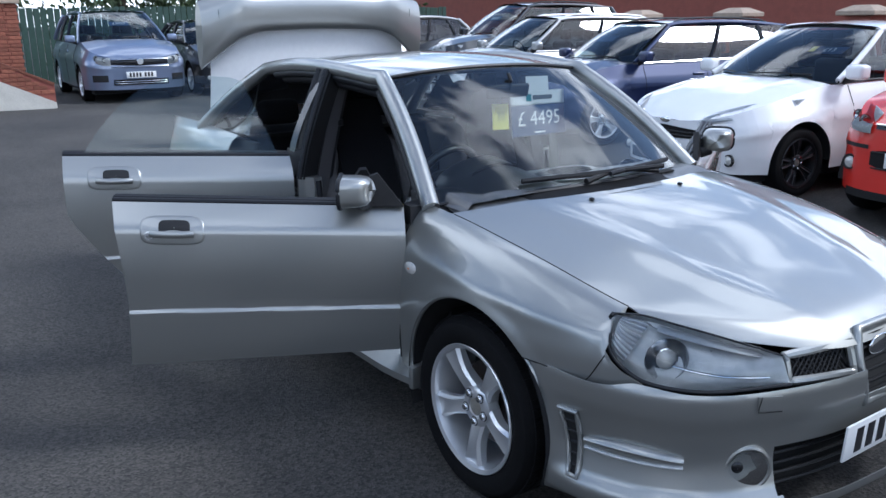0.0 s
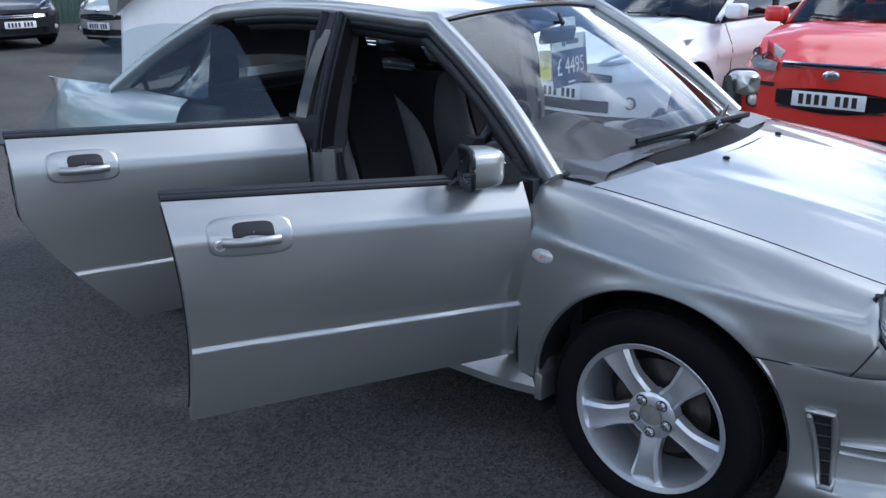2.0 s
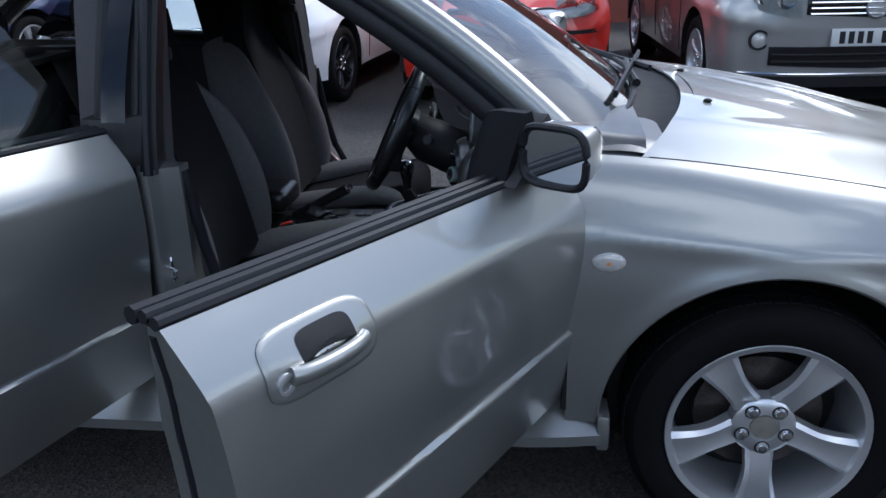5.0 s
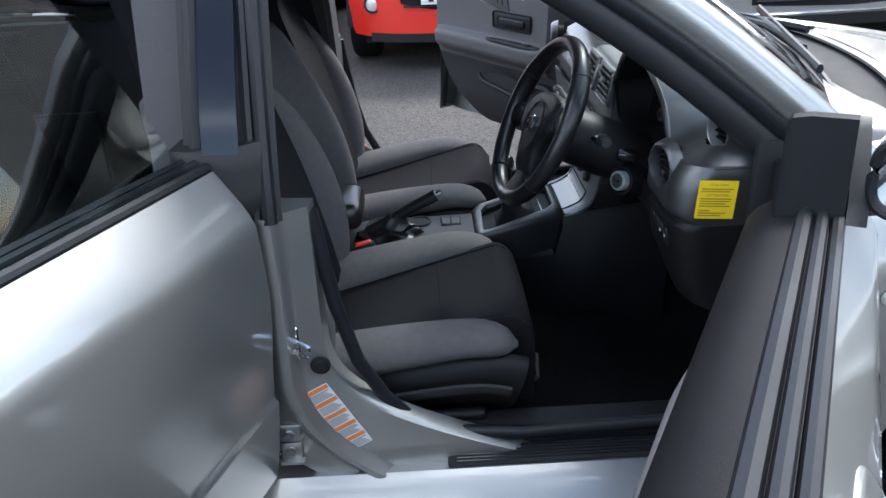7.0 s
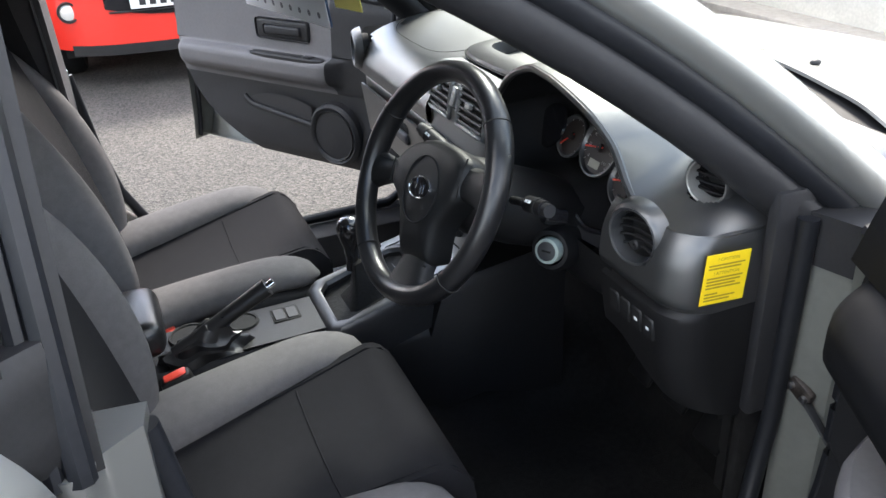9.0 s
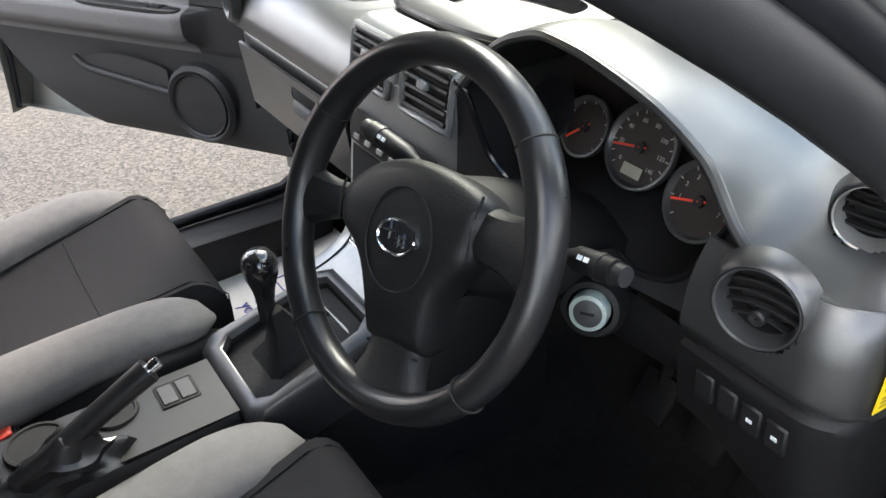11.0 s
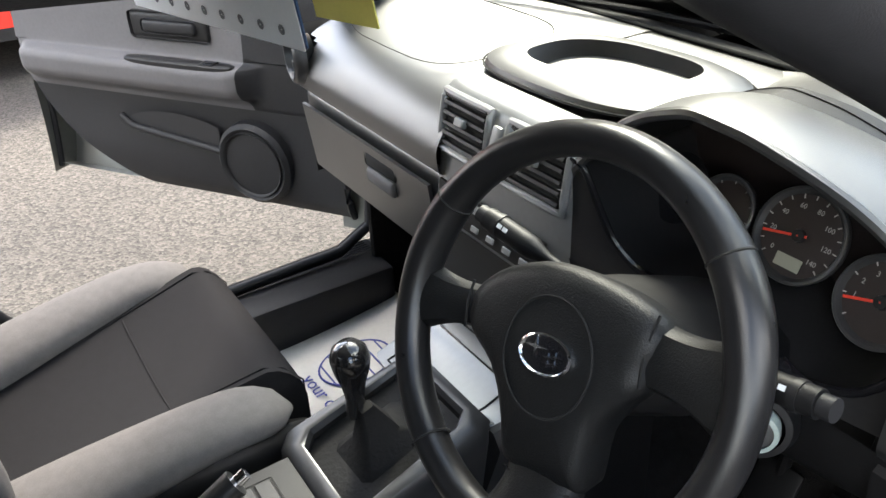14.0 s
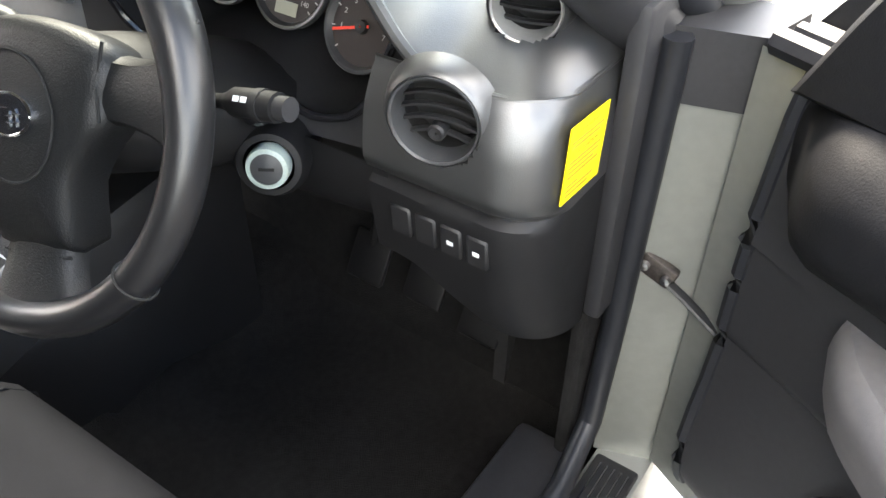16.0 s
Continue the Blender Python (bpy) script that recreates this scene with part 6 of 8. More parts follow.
            def pad(u, v):
                x = 0.16 + 0.76 * u
                ye = edge_y(x)
                if v < 0.7:
                    return Vector((x, -0.085 + (ye + 0.097) * v / 0.7, 0.7445))
                t = (v - 0.7) / 0.3
                return Vector((x, ye + 0.012 - 0.012 * math.sin(min(1, t * 2.2) * math.pi / 2) + 0.030 * max(0, t - 0.5), 0.7445 - 0.080 * t ** 1.5))
            b = grid(pad, 40, 20)
            b.transform(m)
            part("armrest_pad", b, "card_grey", d)
        c0, c1, zt = (-0.182, -0.128, 0.7455) if driver else (-0.137, -0.100, 0.7315)
        sw = ring_loft([[Vector((0.44 + (0.150 + i) * math.copysign(abs(math.cos(t)) ** 0.5, math.cos(t)), (c0 + c1) / 2 + ((c1 - c0) / 2 + i) * math.copysign(abs(math.sin(t)) ** 0.5, math.sin(t)), zt + h)) for t in np.linspace(0, math.tau, 33)[:-1]] for i, h in ((0, -0.004), (0, 0.006), (-0.004, 0.009))])
        sw.transform(m)
        swp = part("switch_panel", sw, "switch_grey" if driver else "black", d)

        def switch(x0, x1, y0, y1, mat="switch_grey"):
            b = box((x0 - 0.003, y0 - 0.003, zt + 0.0085), (x1 + 0.003, y1 + 0.003, zt + 0.0098), 0.0006, 1)
            b.transform(m)
            w = part("switch_well", b, "deep", swp)
            b = box((x0, y0, zt + 0.009), (x1, y1, zt + 0.0125), 0.0025, 2)
            b.transform(m)
            part("window_switch", b, mat, w)
        if driver:
            switch(0.303, 0.318, -0.164, -0.150, "black")
            switch(0.330, 0.352, -0.167, -0.147, "black")
            switch(0.372, 0.392, -0.176, -0.160, "black")
            switch(0.372, 0.392, -0.152, -0.140, "black")
            for k in range(2):
                switch(0.412 + 0.052 * k, 0.448 + 0.052 * k, -0.177, -0.158)
                switch(0.412 + 0.052 * k, 0.448 + 0.052 * k, -0.151, -0.137)
        else:
            switch(0.335, 0.371, -0.130, -0.107, "gloss_black")
        # pull bowl, speaker, map pocket
        b = box((0.36, -0.0955, 0.775), (0.58, -0.085, 0.838), 0.012, 3)
        b.transform(m)
        pb = part("pull_bowl", b, "black", d)
        b = box((0.39, -0.104, 0.790), (0.54, -0.093, 0.822), 0.010, 3)
        b.transform(m)
        part("release_lever", b, "trim_dark", pb)
        b = lathe([(0.100, -0.014), (0.098, 0.010), (0.088, 0.020), (0.080, 0.016), (0.078, 0.014), (0.001, 0.017)], 40, m=m @ pose(0.285, -0.100, 0.508, 0, 0, 180))
        spk = part("speaker_pod", b, "trim_dark", d)
        part("speaker_ring", lathe([(0.080, 0.016), (0.078, 0.021), (0.074, 0.016)], 36, m=m @ pose(0.285, -0.100, 0.508, 0, 0, 180)), "black", spk)
        # no real recess: a black sheet on the card paints the pocket's shade
        b = grid(lambda u, v: Vector((0.375 + 0.275 * u, -0.1045, 0.527 + 0.035 * u + (0.064 * v) * math.sin(math.pi * min(1, 0.30 + 0.68 * u)) ** 0.6)), 20, 4)
        b.transform(m)
        part("map_pocket", b, "ink", d, "map pocket opening, its shade painted as a flat black sheet")
        lip = [Vector((0.365 + 0.295 * k / 14, -0.104, 0.526 + 0.037 * k / 14 + 0.02 * max(0, (k - 12) / 2) ** 2)) for k in range(15)]
        b = sweep([p - Vector((0, 0.004, 0)) for p in lip], 0.0095, 10)
        b.transform(m)
        part("pocket_lip", b, "trim_dark", d)
    if mirror:
        c = Vector((0.185, 0.070, belt(0.16) + 0.072))

        def shell(t, a):
            r = [1.0, 1.0, 0.96, 0.86, 0.62, 0.02][t]
            x = [0.034, 0.01, -0.03, -0.054, -0.068, -0.073][t]
            ca, sa = math.cos(a), math.sin(a)
            return c + Vector((x + 0.012 * ca, 0.069 * r * math.copysign(abs(ca) ** 0.50, ca), 0.053 * r * math.copysign(abs(sa) ** 0.6, sa)))
        b = ring_loft([[shell(t, a) for a in np.linspace(0, math.tau, 57)[:-1]] for t in range(6)], cap=False)
        b.transform(m)
        mo = part("door_mirror", b, "silver", d, "silver door mirror")
        rim = [shell(0, a) + Vector((0.002, 0, 0)) for a in np.linspace(0, math.tau, 57)[:-1]]
        b = sweep(rim, 0.0075, 8, closed=True, cap=False)
        b.transform(m)
        part("mirror_rim", b, "seal", mo)
        b = bmesh.new()
        vs = [b.verts.new(shell(0, a) * 1.0 + (c + Vector((0.030, 0, 0)) - shell(0, a)) * 0.08) for a in np.linspace(0, math.tau, 57)[:-1]]
        b.faces.new(vs)
        b.transform(m)
        part("mirror_glass", b, "mirror", mo)
        b = sweep([Vector((0.14, -0.005, belt(0.14) + 0.02)), Vector((0.15, 0.03, belt(0.15) + 0.03)), c + Vector((-0.02, -0.04, -0.02))], 0.032, 10)
        b.transform(m)
        part("mirror_arm", b, "black", mo)
        b = bmesh.new()
        for y in (-0.022, 0.004):
            vs = [b.verts.new(Vector(p)) for p in ((0.0, y, belt(0) + 0.005), (0.24, y, belt(0.24) + 0.005), (0.20, y, belt(0.2) + 0.03), (0.12, y - 0.01, belt(0.1) + 0.11), (0.09, y - 0.012, belt(0.1) + 0.12))]
            b.faces.new(vs)
        b.edges.ensure_lookup_table()
        bmesh.ops.bridge_loops(b, edges=b.edges[:])
        b.transform(m)
        part("mirror_sail", b, "black", mo)
        if driver:
            sail = [(0.055, -0.01), (0.235, -0.01), (0.215, 0.035), (0.170, 0.100), (0.150, 0.128), (0.128, 0.130), (0.090, 0.060)]
            b = ring_loft([[Vector((x * (1 - i) + 0.15 * i, y, belt(x) + z * (1 - i) + 0.05 * i)) for x, z in sail] for y, i in ((-0.024, 0), (-0.085, 0), (-0.108, 0.06), (-0.114, 0.16))])
            b.transform(m)
            part("sail_cover", b, "roll_black", mo)
    return d


def build_doors():
    M["roll_black"] = material("soft_black_vinyl", (0.0075, 0.0078, 0.009), 0.55, noise_scale=14, vary=0.25, bump=0.15, bump_scale=700, spec=0.10)
    M["switch_grey"] = material("switch_panel_grey", (0.055, 0.056, 0.060), 0.45, noise_scale=30, vary=0.1, spec=0.3)
    M["card_grey"] = material("grey_door_card", (0.108, 0.104, 0.108), 0.7, noise_scale=14, vary=0.15, bump=0.1, bump_scale=900)
    re_f = lambda z: 1.0 - 0.028 * math.sin(math.pi * min(1, max(0, (z - 0.30) / 0.66))) + 0.03 * max(0, 0.42 - z)
    car_door("front_door", "open silver front door with a folded-down window", door_frame_matrix(0.822, 0.798, -1, 62.5), 1.0, front_belt, re_f, -1, mirror=True, key=True, hu=0.80, driver=True)
    car_door("front_door", "open silver front door showing its grey card", door_frame_matrix(0.822, 0.798, 1, 57), 1.0, front_belt, re_f, 1, mirror=True, key=True, hu=0.80)
    rb = lambda x: 0.962 + 0.055 * x
    re_r = lambda z: 0.95 if z > 0.78 else 0.95 - 0.36 * ((0.78 - z) / 0.48) ** 1.25

    def pane(u, v):
        x = 0.055 + 0.79 * u
        top = 0.345 * max(0.0, 1 - min(1, max(0, (u - 0.30) / 0.70)) ** 2.2) * (1 - 0.06 * max(0, (0.12 - u) / 0.12) ** 2)
        lean = 0.10 * v * (1 - u)
        return Vector((x + lean + 0.03 * v, -0.030 - 0.10 * max(0.0, top * v / 0.345) ** 1.2, rb(x) + top * v))
    car_door("rear_door", "open silver rear door with its window wound up", door_frame_matrix(-0.160, 0.775, -1, 71.5), 0.95, rb, re_r, -1, glass=pane, card=False, hu=0.79)
    car_door("rear_door", "shut silver rear door", door_frame_matrix(-0.160, 0.798, 1, 0), 0.80, rb, re_r, 1, glass=pane, card=False, hu=0.79)


build_doors()


# ---- the silver saloon: inside ----
M["dash"] = material("dash_plastic", (0.017, 0.0175, 0.018), 0.40, noise_scale=10, vary=0.15, coat=0.7, coat_rough=0.36, bump=0.12, bump_scale=900, spec=1.0)
M["stack"] = material("silver_plastic", (0.29, 0.295, 0.297), 0.36, 0.40, noise_scale=14, vary=0.08)
M["leather"] = material("black_leather", (0.011, 0.011, 0.012), 0.30, noise_scale=30, vary=0.2, bump=0.09, bump_scale=1100)
M["seat_dark"] = material("charcoal_cloth", (0.0125, 0.0125, 0.0145), 0.95, noise_scale=60, vary=0.25, bump=0.22, bump_scale=1600, spec=0.12)
M["seat_grey"] = material("grey_cloth", (0.112, 0.108, 0.110), 0.95, noise_scale=60, vary=0.20, bump=0.22, bump_scale=1600, spec=0.12)
M["label_yellow"] = material("yellow_label", (0.80, 0.58, 0.015), 0.45, noise_scale=40, vary=0.05)
M["pewter"] = material("pewter_plastic", (0.050, 0.051, 0.054), 0.36, 0.5, noise_scale=14, vary=0.15)
M["gaiter"] = material("black_gaiter", (0.009, 0.009, 0.0098), 0.5, spec=0.26, noise_scale=30, vary=0.3, bump=0.08, bump_scale=600)
M["gaiter_leather"] = material("gaiter_leather", (0.010, 0.010, 0.0105), 0.7, noise_scale=30, vary=0.3, bump=0.25, bump_scale=160, spec=0.18)
M["label_ink"] = material("label_ink", (0.30, 0.22, 0.02), 0.5)
M["needle_red"] = material("red_needle", (0.70, 0.05, 0.03), 0.4)
M["belt_red"] = material("red_plastic", (0.60, 0.06, 0.04), 0.35)
M["dial"] = material("dial_face", (0.022, 0.016, 0.015), 0.5, noise_scale=50, vary=0.2)
M["dial_print"] = material("dial_print", (0.36, 0.35, 0.34), 0.6)
M["lcd"] = material("lcd", (0.30, 0.30, 0.24), 0.3)
M["paper"] = material("mat_paper", (0.66, 0.63, 0.58), 0.8, noise_scale=12, vary=0.08, bump=0.3, bump_scale=30)
M["blue_ink"] = material("blue_ink", (0.05, 0.06, 0.25), 0.7)
M["ignition"] = material("ignition_ring", (0.32, 0.38, 0.35), 0.3, noise_scale=40, vary=0.2)


def section_path(points):
    k = np.linspace(0, 1, len(points))
    fx, fz = pwc(k, [p[0] for p in points]), pwc(k, [p[1] for p in points])
    return lambda v: (fx(v), fz(v))


HOOD_Z = pwc([0.085, 0.105, 0.13, 0.155, 0.173, 0.215, 0.265, 0.31, 0.36, 0.415, 0.445, 0.485, 0.53, 0.60],
             [0.872, 0.900, 0.928, 0.953, 0.970, 0.994, 1.008, 1.006, 0.998, 0.984, 0.972, 0.950, 0.924, 0.915])
FACE_X = pwc([0.50, 0.56, 0.62, 0.66, 0.72, 0.768, 0.777, 0.786, 0.80, 0.835, 0.87, 0.898, 0.918, 0.928],
             [0.70, 0.655, 0.605, 0.590, 0.578, 0.572, 0.582, 0.572, 0.567, 0.570, 0.583, 0.610, 0.655, 0.72])
TOP_VENT = (-0.597, 0.195)
POD_Z, POD_Y, POD_R = 0.880, 0.664, 0.052


def hood_pt(y, v):
    """The top of the driver's dash: the instrument hood running out into the pod by the door."""
    a = -y
    xh = 0.585 + 0.10 * max(0, a - 0.36) ** 1.5
    zh0 = HOOD_Z(a)
    xp = FACE_X(POD_Z)
    if a > POD_Y - POD_R:
        xp += POD_R - math.sqrt(max(0.0, POD_R ** 2 - (a - POD_Y + POD_R) ** 2))
    w = smooth((a - 0.475) / 0.095)
    x0 = xh + (xp - xh) * w
    x = x0 + (0.99 - x0) * v
    zh = zh0 + 0.007 * math.sin(math.pi * min(1, v * 3.2)) + (0.925 - zh0) * v ** 1.35
    rise = 1 - (1 - min(1, (x - FACE_X(POD_Z)) / 0.20)) ** 1.8
    side = 1 - (1 - min(1, max(0, POD_Y - a) / 0.055)) ** 2
    zp = POD_Z + 0.060 * rise * side - 0.018 * smooth((x - 0.80) / 0.19)
    return Vector((x, y, zh + (zp - zh) * w))


def build_dash():
    main = section_path([(1.04, 0.905), (0.93, 0.922), (0.80, 0.920), (0.70, 0.910), (0.62, 0.890), (0.578, 0.860), (0.562, 0.825), (0.566, 0.797), (0.590, 0.788), (0.582, 0.776), (0.585, 0.72), (0.60, 0.66), (0.68, 0.58)])

    def passenger(u, v):
        y = 0.150 + 0.515 * u
        x, z = main(v)
        e = max(0, u - 0.90) / 0.10
        return Vector((x + 0.06 * e ** 2 * (1 - abs(2 * v - 1)), y + 0.0, z - 0.02 * e ** 2))
    d = part("dashboard", grid(passenger, 60, 80, keep=lambda u, v: (passenger(u, v) - Vector((0.570, 0.612, 0.852))).length > 0.043), "dash", saloon, "dark grey grained dashboard")
    part("dash_end", grid(lambda u, v: Vector((0.60 + 0.35 * u, 0.666, 0.60 + 0.29 * v)), 4, 4), "dash", d)
    # top over the middle, behind the hood and the end by the driver's door
    tops = lambda v: main(0.42 * v)
    part("dash_top", grid(lambda u, v: Vector((tops(v)[0], -0.66 + 0.815 * u, tops(v)[1] - 0.002 - 0.02 * max(0, 0.06 - u) / 0.06)), 40, 20,
                          keep=lambda u, v: tops(v)[0] > (0.80 if -0.66 + 0.815 * u > -0.60 else 0.74) or -0.66 + 0.815 * u > -0.088), "dash", d)
    face_x = FACE_X
    end_y = pwc([0.50, 0.80, 0.86, 0.895, 0.915, 0.928], [0.668, 0.672, 0.668, 0.655, 0.63, 0.58])

    def right_end(u, v):
        # runs along the front face, round the corner and forwards along the end
        z = 0.50 + 0.428 * v
        x0, ye = face_x(z), end_y(z)
        r = 0.052
        a = -0.500
        front = (ye - r) + a
        if u < 0.42:
            return Vector((x0, a - front * (u / 0.42), z))
        if u < 0.72:
            t = (u - 0.42) / 0.30 * math.pi / 2
            return Vector((x0 + r - r * math.cos(t), -(ye - r) - r * math.sin(t), z))
        return Vector((x0 + r + (0.86 - x0 - r) * (u - 0.72) / 0.28, -ye, z))
    low = pwc([0.0, 0.12, 0.3, 0.45, 0.6, 0.72, 0.85, 1.0], [0.44, 0.43, 0.36, 0.30, 0.26, 0.22, 0.12, 0.0])
    vents = (((0.571, -0.574, 0.857), 0.041), (tuple(hood_pt(*TOP_VENT)), 0.0300))
    part("dash_side", grid(lambda u, v: right_end(u, 0.645 + 0.243 * v), 64, 44, keep=lambda u, v: all((right_end(u, 0.645 + 0.243 * v) - Vector(c)).length > r for c, r in vents)), "dash", d)
    part("pod_edge", sweep([right_end(k / 60, 0.889) + Vector((0.003, 0.001, -0.001)) for k in range(61)], 0.0032, 8), "dash", d)
    part("lower_side", grid(lambda u, v: right_end(u, low(u) + (0.645 - low(u)) * v), 48, 24), "gaiter", d)
    lab = axes((0.640, -0.6735, 0.826), (1, 0, 0), (0, 0, 1)) @ pose(0, 0, 0, 0, 0, -4)
    lb = part("warning_label", box((-0.034, -0.034, -0.0006), (0.034, 0.036, 0.0006), m=lab), "label_yellow", d, "yellow printed warning label")
    b = text_mesh("! CAUTION", 0.0065, lab @ pose(0, 0.0285, 0.0009), 0.0001)
    text_mesh("! ATTENTION", 0.0065, lab @ pose(0, 0.0095, 0.0009), 0.0001, bm=b)
    part("label_words", b, "label_ink", lb)
    for k, (z, w) in enumerate([(0.021, 0.056), (0.0165, 0.05), (0.003, 0.055), (-0.0015, 0.052), (-0.006, 0.045), (-0.0105, 0.054), (-0.019, 0.02), (-0.0235, 0.048), (-0.028, 0.04)]):
        b = box((-0.029, z - 0.0011, 0.0007), (-0.029 + w, z + 0.0011, 0.0010), m=lab)
        part("label_bar", b, "label_ink", lb)
    # instrument hood and cluster
    hy = [-0.085 - 0.5785 * (k / 160) for k in range(161)]
    part("instrument_hood", grid(lambda i, v: hood_pt(hy[int(i)], v), 0, 0, us=list(range(161)), vs=[(k / 90) ** 1.3 for k in range(91)],
                                 keep=lambda i, v: (hood_pt(hy[int(i)], v) - Vector(vents[1][0])).length > vents[1][1]), "dash", d)
    lip = [hood_pt(y, 0) for y in hy if y > -0.545]
    part("hood_lip", sweep([p + Vector((0.004, 0, -0.005)) for p in lip], 0.0062, 8), "dash", d)
    part("hood_lining", grid(lambda u, v: lip[int(u)] + Vector((0.004 + 0.15 * v, 0, -0.010 - 0.004 * v)), 0, 0, us=list(range(len(lip))), vs=[0, 0.5, 1]), "black", d)

    def cluster(u, v):
        y = -0.105 - 0.415 * u
        zt = HOOD_Z(-y) - 0.012
        return Vector((0.738 - 0.030 * u - 0.02 * (1 - v), y, 0.790 + (zt - 0.790) * v))
    cl = part("instrument_panel", grid(cluster, 24, 10), "dial", d, "instrument panel with three dials")
    lip_z = pwc([0.09, 0.115, 0.143, 0.175, 0.215, 0.27, 0.33, 0.36, 0.385, 0.411, 0.445, 0.475, 0.50, 0.53],
                [0.905, 0.90, 0.865, 0.828, 0.814, 0.822, 0.828, 0.822, 0.802, 0.790, 0.797, 0.825, 0.885, 0.905])
    lip_x = lambda y: 0.588 + 0.035 * max(0, (-y - 0.33) / 0.2)
    ys = [-0.09 - 0.44 * k / 44 for k in range(45)]
    part("panel_shelf", grid(lambda u, v: Vector((lip_x(-0.09 - 0.44 * u), -0.09 - 0.44 * u, lip_z(0.09 + 0.44 * u))).lerp(Vector((0.735 - 0.03 * u, -0.115 - 0.39 * u, lip_z(0.09 + 0.44 * u) + 0.012)), v), 44, 5), "black", cl)
    part("panel_rim", sweep([Vector((lip_x(y) - 0.001, y, lip_z(-y))) for y in ys], 0.0045, 8), "gloss_black", cl)
    part("lower_surround", grid(lambda u, v: Vector((lip_x(-0.09 - 0.44 * u) + 0.002 - 0.012 * v, -0.09 - 0.44 * u, lip_z(0.09 + 0.44 * u) + (0.775 - lip_z(0.09 + 0.44 * u)) * v)), 44, 8), "trim_dark", cl)
    part("blank_gauge", lathe([(0.040, 0.0), (0.038, 0.004), (0.001, 0.005)], 32, m=axes((0.672, -0.178, 0.872), (0, -1, 0), (0.42, 0, 0.88)) @ pose(0, 0, 0, -90, 0, 0) @ Matrix.Diagonal((1, -1, 1, 1))), "gloss_black", cl)
    for (cy, cx, cz, r, kind) in ((-0.240, 0.688, 0.870, 0.036, 0), (-0.333, 0.684, 0.881, 0.047, 1), (-0.430, 0.672, 0.862, 0.042, 2)):
        m = axes((cx - 0.012, cy, cz), Vector((0, -1, 0)), Vector((0.42, 0, 0.88)))
        rg = part("dial_ring", lathe([(r, -0.004), (r + 0.0015, 0.004), (r + 0.0005, 0.0055), (r - 0.0022, 0.005), (r - 0.006, 0.0)], 40, m=m @ pose(0, 0, 0, -90, 0, 0) @ Matrix.Diagonal((1, -1, 1, 1))), "dash_ring", cl)
        part("dial_face", lathe([(r - 0.005, 0.0), (0.001, 0.0005)], 36, m=m @ pose(0, 0, 0, -90, 0, 0) @ Matrix.Diagonal((1, -1, 1, 1))), "dial", rg)
        b = bmesh.new()
        nt = 15 if kind == 1 else 9
        for k in range(nt):
            a = radians(222 - 264 * k / (nt - 1))
            box((r * 0.78, -0.0006, 0.0009), (r * 0.87, 0.0006, 0.0013), bm=b, m=m @ pose(0, 0, 0, 0, 0, math.degrees(a)))
        if kind == 1:
            for k, tx in enumerate(("0", "20", "40", "60", "80", "100", "120", "140")):
                a = radians(222 - 264 * k / 7)
                text_mesh(tx, 0.0072, m @ pose(0.62 * r * math.cos(a), 0.62 * r * math.sin(a), 0.0012), 0.0001, bm=b)
        elif kind == 2:
            for k in range(1, 8):
                a = radians(222 - 264 * k / 8)
                text_mesh(str(k), 0.0072, m @ pose(0.60 * r * math.cos(a), 0.60 * r * math.sin(a), 0.0012), 0.0001, bm=b)
        part("dial_print", b, "dial_print", rg)
        an = {0: 222, 1: 192, 2: 196}[kind]
        b = box((-0.008, -0.0013, 0.003), (r * 0.80, 0.0013, 0.0045), bm=None, m=m @ pose(0, 0, 0, 0, 0, an))
        part("needle", b, "needle_red", rg)
        part("needle_hub", lathe([(0.007, 0.002), (0.006, 0.006), (0.001, 0.0065)], 16, m=m @ pose(0, 0, 0, -90, 0, 0) @ Matrix.Diagonal((1, -1, 1, 1))), "black", rg)
        if kind == 1:
            part("odometer", box((-0.014, -0.034, 0.0012), (0.014, -0.021, 0.0016), m=m), "lcd", rg)

    # vents
    def round_vent(c, nrm, r, ring_mat, slats, bow=0.0, knob=False):
        n = Vector(nrm).normalized()
        rt = n.cross(Vector((0, 0, 1))).normalized()
        m = axes(c, -rt, (0, 0, 1))
        if (m.to_3x3() @ Vector((0, 0, 1))).dot(n) < 0:
            m = axes(c, rt, (0, 0, 1))
        q = m @ Matrix(((1, 0, 0, 0), (0, 0, 1, 0), (0, 1, 0, 0), (0, 0, 0, 1)))
        v = part("air_vent", lathe([(r * 1.26, -0.012), (r * 1.20, -0.003), (r * 1.12, 0.005), (r * 1.06, 0.008), (r * 1.01, 0.0095), (r * 0.98, 0.008)], 44, m=q), "dash", d, "round air vent with a ring")
        part("vent_ring", lathe([(r * 0.99, 0.007), (r * 0.97, 0.0105), (r * 0.92, 0.0095), (r * 0.86, 0.001), (r * 0.84, -0.010)], 44, m=q), ring_mat, v)
        # bowl coloured near-black for the shade inside the vent
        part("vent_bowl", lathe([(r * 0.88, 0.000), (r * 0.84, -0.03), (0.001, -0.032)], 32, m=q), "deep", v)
        for k in range(slats):
            y = r * 0.70 * (2 * (k + 0.5) / slats - 1)
            w = math.sqrt(max(0, (0.86 * r) ** 2 - y * y))
            arc = [m @ Vector((w * t, y + bow * r * (1 - t * t), -0.004 - 0.004 * t * t)) for t in (-1, -0.66, -0.33, 0, 0.33, 0.66, 1)]
